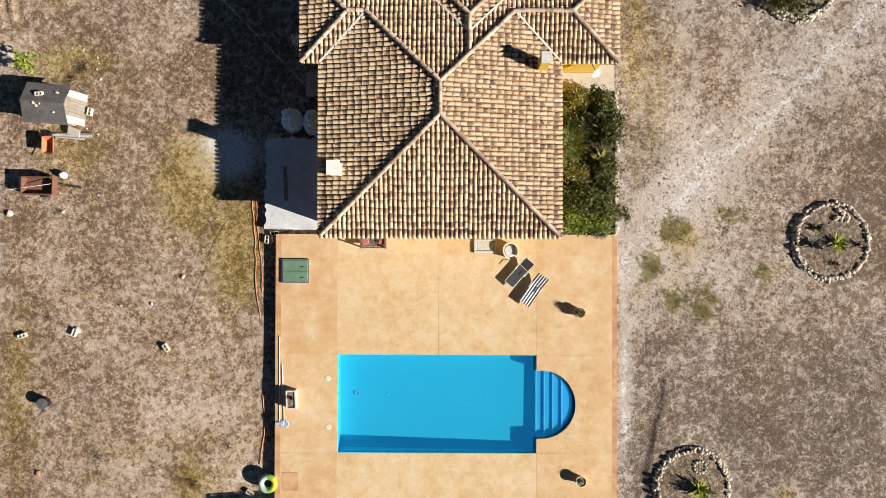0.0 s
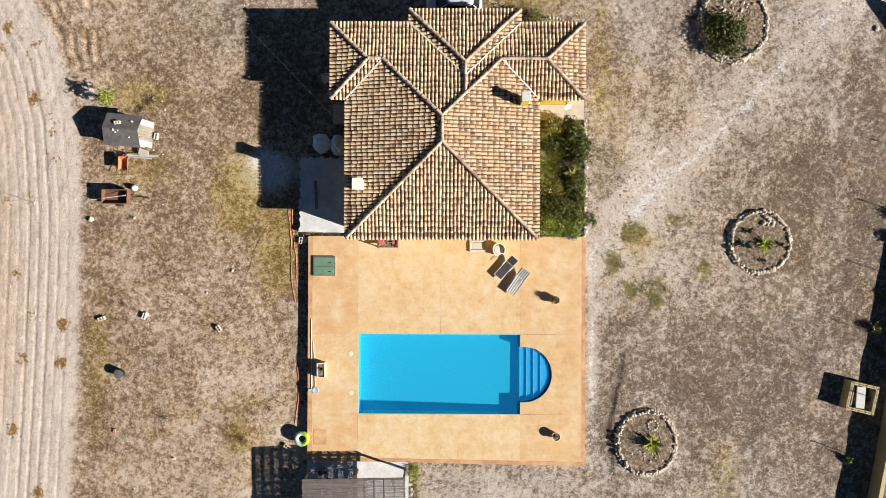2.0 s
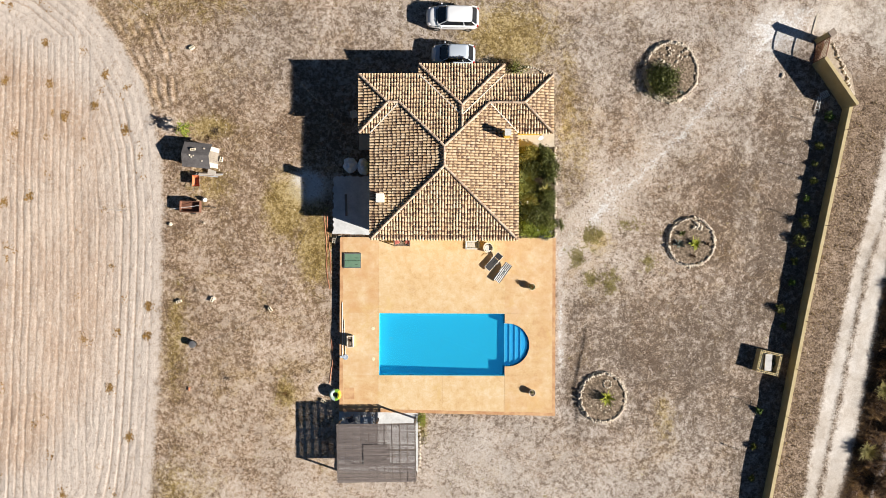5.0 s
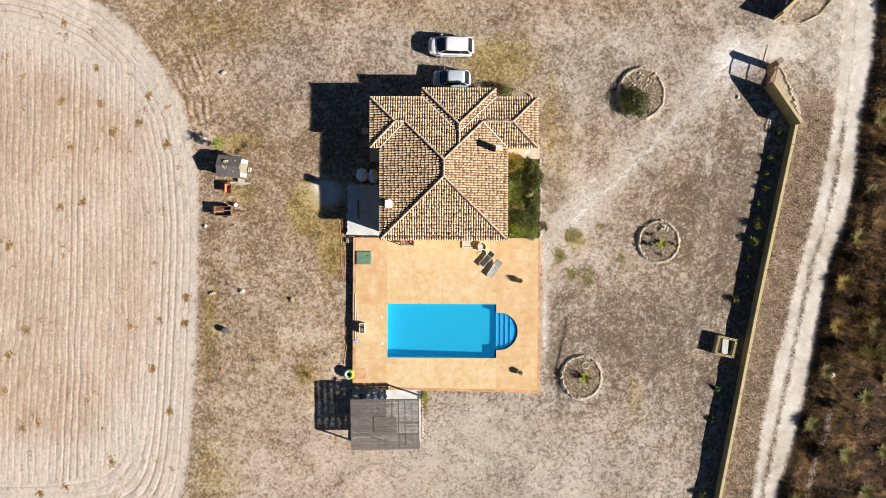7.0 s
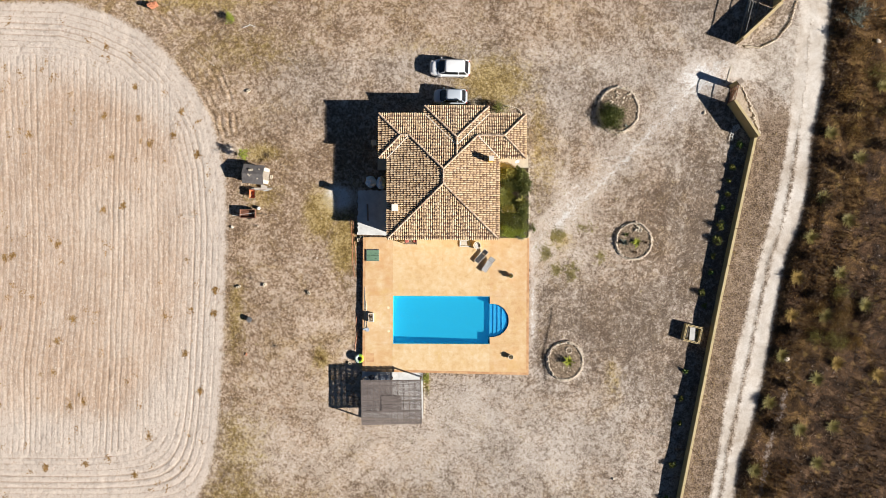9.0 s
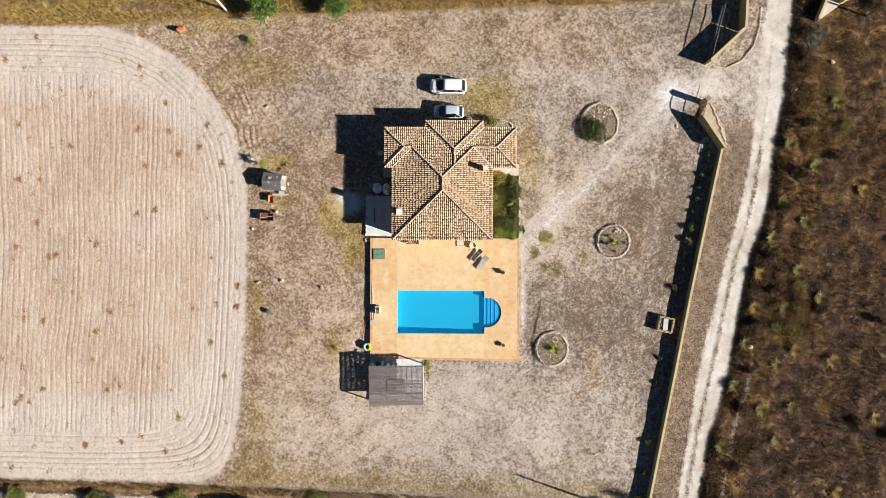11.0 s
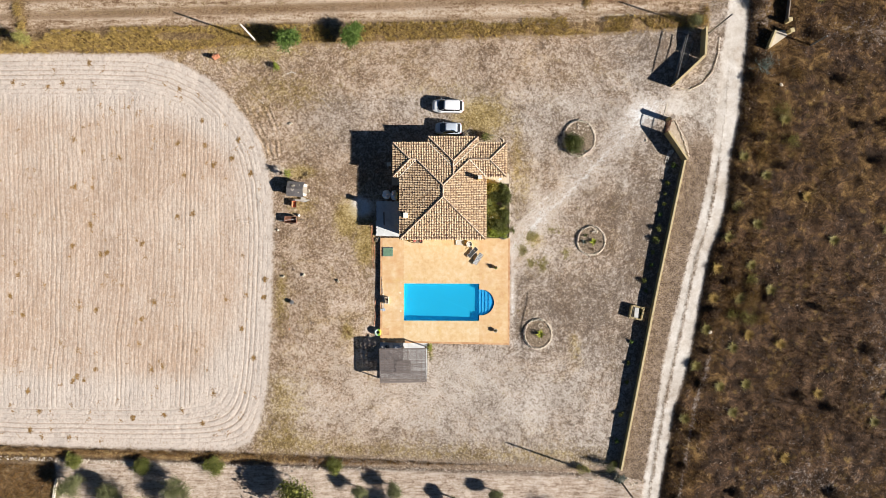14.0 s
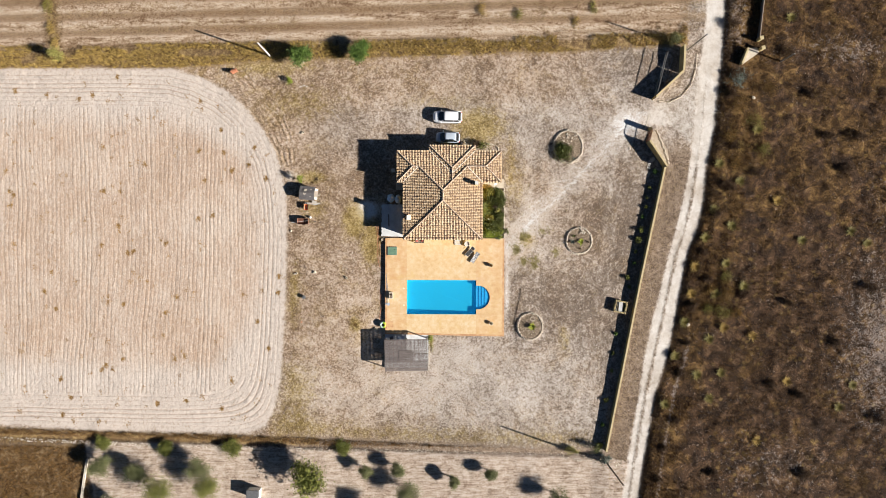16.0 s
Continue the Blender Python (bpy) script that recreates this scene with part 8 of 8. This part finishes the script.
# tussocks and dark bushes that can be told apart in the scrub
for k, (x, y) in enumerate(((49.6, -19.5), (40.0, -18.3), (38.3, -22.0), (57.1, -23.2), (45.3, -28.1), (31.9, -22.9), (33.4, -15.9), (34.7, -11.0), (35.7, -6.9), (39.1, -6.9), (38.3, -13.4), (42.6, 9.4), (47.9, 6.6), (51.6, 0.9),
                             (58.6, 2.2), (61.0, 0.5), (40.3, -11.8), (59.1, -20.0), (49.8, 33.0), (45.0, 16.8), (42.6, 14.3), (39.6, 11.9), (38.9, 5.2), (37.6, 1.2), (36.2, -3.0), (41.5, 3.0), (40.6, -2.5), (43.2, -5.8), (44.6, -13.0), (36.6, -18.6))):
    spears("grass_tussock", "yellow-green esparto tussock in the brown scrub" if k % 4 else "golden dry esparto tussock in the brown scrub", x, y, ground_z(x, y), 0.5, 0.95, 0.034, 240, TUSSOCK if k % 4 else GOLDGRASS, 500 + k, "grass", "esparto tussocks in the scrub")
rr = random.Random(93)
for k, (x, y, r) in enumerate(((58.0, 15.8, 1.1), (54.0, 16.0, 0.9), (44.2, 10.7, 0.9), (57.3, 11.1, 1.2), (62.5, -24.8, 1.6), (48.5, -8.1, 0.9), (41.9, -6.9, 0.8), (45.7, -19.9, 0.8), (50.2, -21.6, 1.0), (39.9, 8.6, 0.9), (40.3, 14.5, 1.0), (40.6, 22.0, 0.9),
                                (41.0, 25.0, 0.8), (38.7, 9.0, 0.8), (38.6, 4.6, 0.8), (37.0, -0.9, 0.7), (36.4, -4.9, 0.8), (35.5, -8.6, 0.8), (34.6, -14.0, 0.7), (33.5, -18.3, 0.8), (31.9, -25.5, 0.8), (30.6, -29.4, 0.7), (29.9, -33.8, 0.8), (52.0, 22.0, 1.2),
                                (60.0, -6.0, 1.2), (55.0, -14.0, 1.0), (48.0, 28.0, 1.1), (40.5, 32.0, 1.0), (41.2, 36.0, 1.1), (50.5, -33.0, 1.1), (38.0, -33.0, 0.9))):
    x += rr.uniform(0.4, 1.7)
    bush("scrub_bush", "dark brown half-dead scrub bush", x, y, ground_z(x, y), (r, r * rr.uniform(0.7, 1.0), r * 0.6), BROWNTWIG, 600 + k, int(700 * r), 0.085, "shrub", "dark bushes in the scrub")

for k, (x, y, r) in enumerate(((5.3, 34.0, 0.9), (10.5, 33.4, 1.0), (19.0, 32.4, 0.8), (21.4, 34.4, 0.8), (34.6, 30.9, 0.9), (33.2, 30.2, 0.7), (-57.2, 31.5, 0.9), (-57.6, 34.5, 1.0), (-56.6, 29.3, 0.8))):
    bush("verge_bush", "straggly ochre-green bush on the northern stubble", x, y, ground_z(x, y), (r * 0.8, r * 1.2, r * 0.3), YELLOLIVE if k % 2 else GOLDGRASS, 650 + k, int(520 * r), 0.07, "shrub", "straggly bushes on the stubble")

for k, (x, y, r) in enumerate(((40.7, -4.3, 1.0), (40.9, -5.9, 1.3), (40.6, -7.6, 1.4), (40.3, -9.2, 1.2), (42.2, -9.8, 1.0), (38.4, -6.3, 0.8), (38.2, -8.9, 0.9), (41.2, 16.0, 1.2), (42.5, 20.5, 1.4), (44.8, 18.0, 1.3), (47.2, 22.5, 1.3), (42.0, 12.0, 1.0), (46.0, 14.0, 1.1))):
    bush("broom_bush", "ochre-yellow dry broom bush in the scrub", x, y, ground_z(x, y), (r, r * 1.1, r * 0.45), BROOM if k % 3 else YELLOLIVE, 680 + k, int(900 * r), 0.055, "shrub", "broom bushes beside the lane")

# ---- grass, weeds, pebbles ----
rng = np.random.default_rng(9)


def strewn(n, x0, x1, y0, y1, keep):
    x, y = rng.uniform(x0, x1, n), rng.uniform(y0, y1, n)
    k = keep(x, y)
    return x[k], y[k]


def in_yard(x, y):
    free = ~((x > -9.3) & (x < 8.8) & (y > -13.0) & (y < 1.1)) & ~((x > -9.2) & (x < 8.7) & (y > 1.0) & (y < 14.0)) & ~((x > -8.7) & (x < -2.2) & (y < -12) & (y > -17.8))
    free &= ~((np.abs(x - 0.4) < 2.3) & (y > 14.5) & (y < 19.5))
    return free & (inside(FIELD, x, y) < -0.2) & (x < along(ROAD_L, y) - 0.5) & (inside(ENTRY, x, y) < 0.2)


def stuff(name, verts, size, mat, label, category):
    tagged(new(name, mesh_of(name, verts, size, mat)), label, category, kind="stuff")


def yard_only(x, y):
    return in_yard(x, y) & (y < np.interp(x, [-40, 34], [26, 29])) & (y > np.interp(x, [-25, 23], [-28.6, -29.5])) & (vnoise(x * 0.9, y * 0.9, 21) + 0.5 * vnoise(x * 3, y * 3, 22) > 0.62)


x, y = strewn(34000, -24, 32, -30, 29, yard_only)
stuff("dry_grass", blades(rng, x, y, heights(x, y), 0.05, 0.11, 0.012, 4), 3, DEADGRASS, "sparse dead grey-brown grass over the yard", "grass")
x, y = strewn(13000, -24, 34, -30, 29, lambda x, y: in_yard(x, y) & (vnoise(x * 0.45, y * 0.45, 23) > 0.52) & (y > -29))
stuff("dark_tufts", blades(rng, x, y, heights(x, y), 0.08, 0.09, 0.016, 3), 3, DARKSTICK, "small dark dry tufts scattered over the yard", "grass")
x, y = strewn(5000, -19, -8.9, -5, 13, lambda x, y: in_yard(x, y) & (blobs(x, y, [(-13.1, 3.4, 1.6, 2.4, 1.0), (-10.7, 0.3, 1.4, 3.2, 1.0)]) > 0.4))
stuff("ochre_grass", blades(rng, x, y, heights(x, y), 0.06, 0.10, 0.008, 3), 3, GOLDGRASS, "patches of low ochre grass beside the terrace", "grass")
GREENMATS = [(10.4, -0.6, 0.7, 0.9, 1.0), (11.5, -2.3, 0.7, 0.7, 1.0), (11.5, 1.2, 0.9, 0.8, 1.15), (16.2, -0.8, 0.6, 0.7, 0.9), (14.6, 2.0, 1.2, 1.0, 0.6), (13.2, -2.4, 0.8, 1.2, 0.7)]
x, y = strewn(26000, 9.2, 18, -5, 4.5, lambda x, y: blobs(x, y, GREENMATS) + 1.2 * (vnoise(x * 2.2, y * 2.2, 41) - 0.5) > 0.66)
stuff("green_weeds", blades(rng, x, y, heights(x, y), 0.04, 0.07, 0.014, 4), 3, TUSSOCK, "low olive-green weed mats beside the terrace", "weeds")
x, y = strewn(5200, 24, 37, -36, 12, lambda x, y: (x > along(WALL_RUN, y) + 0.3) & (x < along(ROAD_L, y) - 0.1))
stuff("verge_grass", blades(rng, x, y, heights(x, y), 0.22, 0.2, 0.014, 4), 3, STRAW, "dry straw-coloured grass on the lane verge", "grass")
x, y = strewn(16000, -67, 35, 25.3, 30.6, lambda x, y: (y > np.interp(x, [-65, -40, -33.5, -30.2, -7.2, 17.4, 33.8], [25.4, 25.6, 25.9, 26.5, 27.3, 28.1, 29.2])) & (y < np.interp(x, [-65, 0, 34], [28.6, 29.8, 31])) & (vnoise(x * 0.35, y * 0.9, 24) > 0.28))
stuff("tall_grass", blades(rng, x, y, heights(x, y), 0.5, 0.42, 0.02, 5), 3, GOLDGRASS, "tall golden dry grass along the northern verge", "grass")
x, y = strewn(5000, -67, 24, -29.4, -27.0, lambda x, y: (y < np.interp(x, [-65, -40, -23.5, 1.2, 22.6], [-26.9, -27.6, -28.0, -29.2, -29.6])) & (y > np.interp(x, [-65, -40, -23.5, 1.2, 22.6], [-27.9, -28.4, -29.1, -29.9, -30.2])))
stuff("ditch_grass", blades(rng, x, y, heights(x, y), 0.5, 0.35, 0.02, 5), 3, RUSTTWIG, "rusty dry grass along the southern ditch", "grass")
x, y = strewn(34000, 27, 68, -42, 42, lambda x, y: (x > along(ROAD_R, y) + 0.3) & (vnoise(x * 0.55, y * 0.55, 25) > 0.38))
stuff("scrub_grass", blades(rng, x, y, heights(x, y), 0.22, 0.30, 0.028, 4), 3, BROWNTWIG, "dense dark brown dead scrub", "scrub")
x, y = strewn(42000, 24, 44, -42, 42, lambda x, y: (np.abs(x - along(ROAD_R, y) - 1.2) < 1.1) & (vnoise(x * 0.5, y * 0.35, 33) > 0.30))
stuff("lane_brush", blades(rng, x, y, heights(x, y), 0.28, 0.30, 0.026, 5), 3, BROWNTWIG, "knee-high dead brush crowding the edge of the lane", "scrub")
x, y = strewn(26000, 24, 46, -42, 42, lambda x, y: (np.abs(x - along(ROAD_R, y) - 3.2) < 2.6) & (vnoise(x * 0.4, y * 0.3, 34) > 0.45))
stuff("lane_grass", blades(rng, x, y, heights(x, y), 0.38, 0.30, 0.020, 5), 3, RUSTTWIG, "rust-coloured tall grass behind the lane's brush", "scrub")
x, y = strewn(26000, 28, 68, -42, 42, lambda x, y: (x > along(ROAD_R, y) + 0.6) & (vnoise(x * 0.22, y * 0.22, 26) > 0.55))
stuff("rusty_grass", blades(rng, x, y, heights(x, y), 0.4, 0.32, 0.018, 4), 3, RUSTTWIG, "rust-coloured dry grass in the scrub", "scrub")
x, y = strewn(3500, 28, 68, -42, 42, lambda x, y: (x > along(ROAD_R, y) + 0.6) & (vnoise(x * 0.4, y * 0.4, 28) > 0.62))
stuff("pale_grass", blades(rng, x, y, heights(x, y), 0.3, 0.35, 0.016, 4), 3, DEADGRASS, "bleached grass tufts in the scrub", "scrub")
x, y = strewn(5000, -68, -52.5, -42, -29.5, lambda x, y: x < -52.5)
stuff("fallow_grass", blades(rng, x, y, heights(x, y), 0.3, 0.35, 0.025, 4), 3, RUSTTWIG, "brown and straw-coloured dead weeds on the fallow plot", "grass")
cx_, cy_ = strewn(280, -66, -23.5, -26.5, 24.5, lambda x, y: inside(FIELD, x, y) > 0.6)
rep = np.where(rng.random(len(cx_)) < 0.3, rng.integers(24, 60, len(cx_)), rng.integers(3, 14, len(cx_)))
x, y = np.repeat(cx_, rep), np.repeat(cy_, rep)
x, y = x + rng.normal(size=len(x)) * 0.16, y + rng.normal(size=len(y)) * 0.2
stuff("field_weeds", blades(rng, x, y, heights(x, y), 0.05, 0.15, 0.040, 6), 3, FIELDWEED, "small brown weeds dotted over the ploughed field", "weeds")
x, y = strewn(6000, -60, 37, 30.5, 41, lambda x, y: vnoise(x * 0.12, y * 0.9, 27) > 0.55)
stuff("stubble", blades(rng, x, y, heights(x, y), 0.25, 0.25, 0.02, 4), 3, STRAW, "straw stubble in loose rows", "grass")


def pebbles(n, x0, x1, y0, y1, keep, r0, r1):
    x, y = strewn(n, x0, x1, y0, y1, keep)
    m = len(x)
    r = rng.uniform(r0, r1, m) * rng.uniform(0.6, 1.0, m)
    z = heights(x, y) + r * 0.2
    a = rng.uniform(0, 6.28, m)
    ring = [np.stack([x + r * np.cos(a + k * 1.2566) * rng.uniform(0.7, 1.2, m), y + r * np.sin(a + k * 1.2566) * rng.uniform(0.7, 1.2, m), z - r * 0.3], 1) for k in range(5)]
    top = np.stack([x, y, z + r * 0.55], 1)
    verts = np.concatenate([np.stack(ring + [top], 1).reshape(-1, 3)])
    base = np.arange(m)[:, None] * 6
    tri = np.concatenate([base + np.array([[k, (k + 1) % 5, 5]]) for k in range(5)], 0)
    return verts, tri


def pebble_stuff(name, label, *args):
    verts, tri = pebbles(*args)
    me = bpy.data.meshes.new(name)
    me.from_pydata(verts.tolist(), [], tri.tolist())
    me.materials.append(PEBBLE)
    tagged(new(name, me), label, "pebbles", kind="stuff")


pebble_stuff("pebbles", "pale pebbles scattered over the dry yard", 9000, -24, 30, -29, 28, lambda x, y: in_yard(x, y) & (vnoise(x * 0.6, y * 0.6, 31) > 0.4), 0.02, 0.07)
pebble_stuff("field_stones", "pale stones turned up by the plough", 3800, -66, -23, -27, 25, lambda x, y: inside(FIELD, x, y) > 0.3, 0.02, 0.08)
pebble_stuff("lane_stones", "stones along the lane and grove edge", 1600, -60, 40, -41, 30, lambda x, y: (np.abs(x - along(ROAD_L, y)) < 0.6) | (y < -31), 0.03, 0.09)


def rubble_line(x):
    return np.interp(x, [-64.7, -48.2, -23.5, 1.2, 22.6], [-28.6, -29.2, -29.95, -30.25, -30.55])


pebble_stuff("stone_bank", "loose dry-stone bank of pale rocks along the ditch", 9000, -66, 23, -31.4, -28.2, lambda x, y: np.abs(y - rubble_line(x)) < 0.2, 0.06, 0.17)
pebble_stuff("grove_rubble", "pale rubble heaped at the corner of the grove", 300, 17, 26, -32.5, -29.5, lambda x, y: np.abs(y + 30.6 + (x - 17) * 0.12) < 0.5, 0.06, 0.22)

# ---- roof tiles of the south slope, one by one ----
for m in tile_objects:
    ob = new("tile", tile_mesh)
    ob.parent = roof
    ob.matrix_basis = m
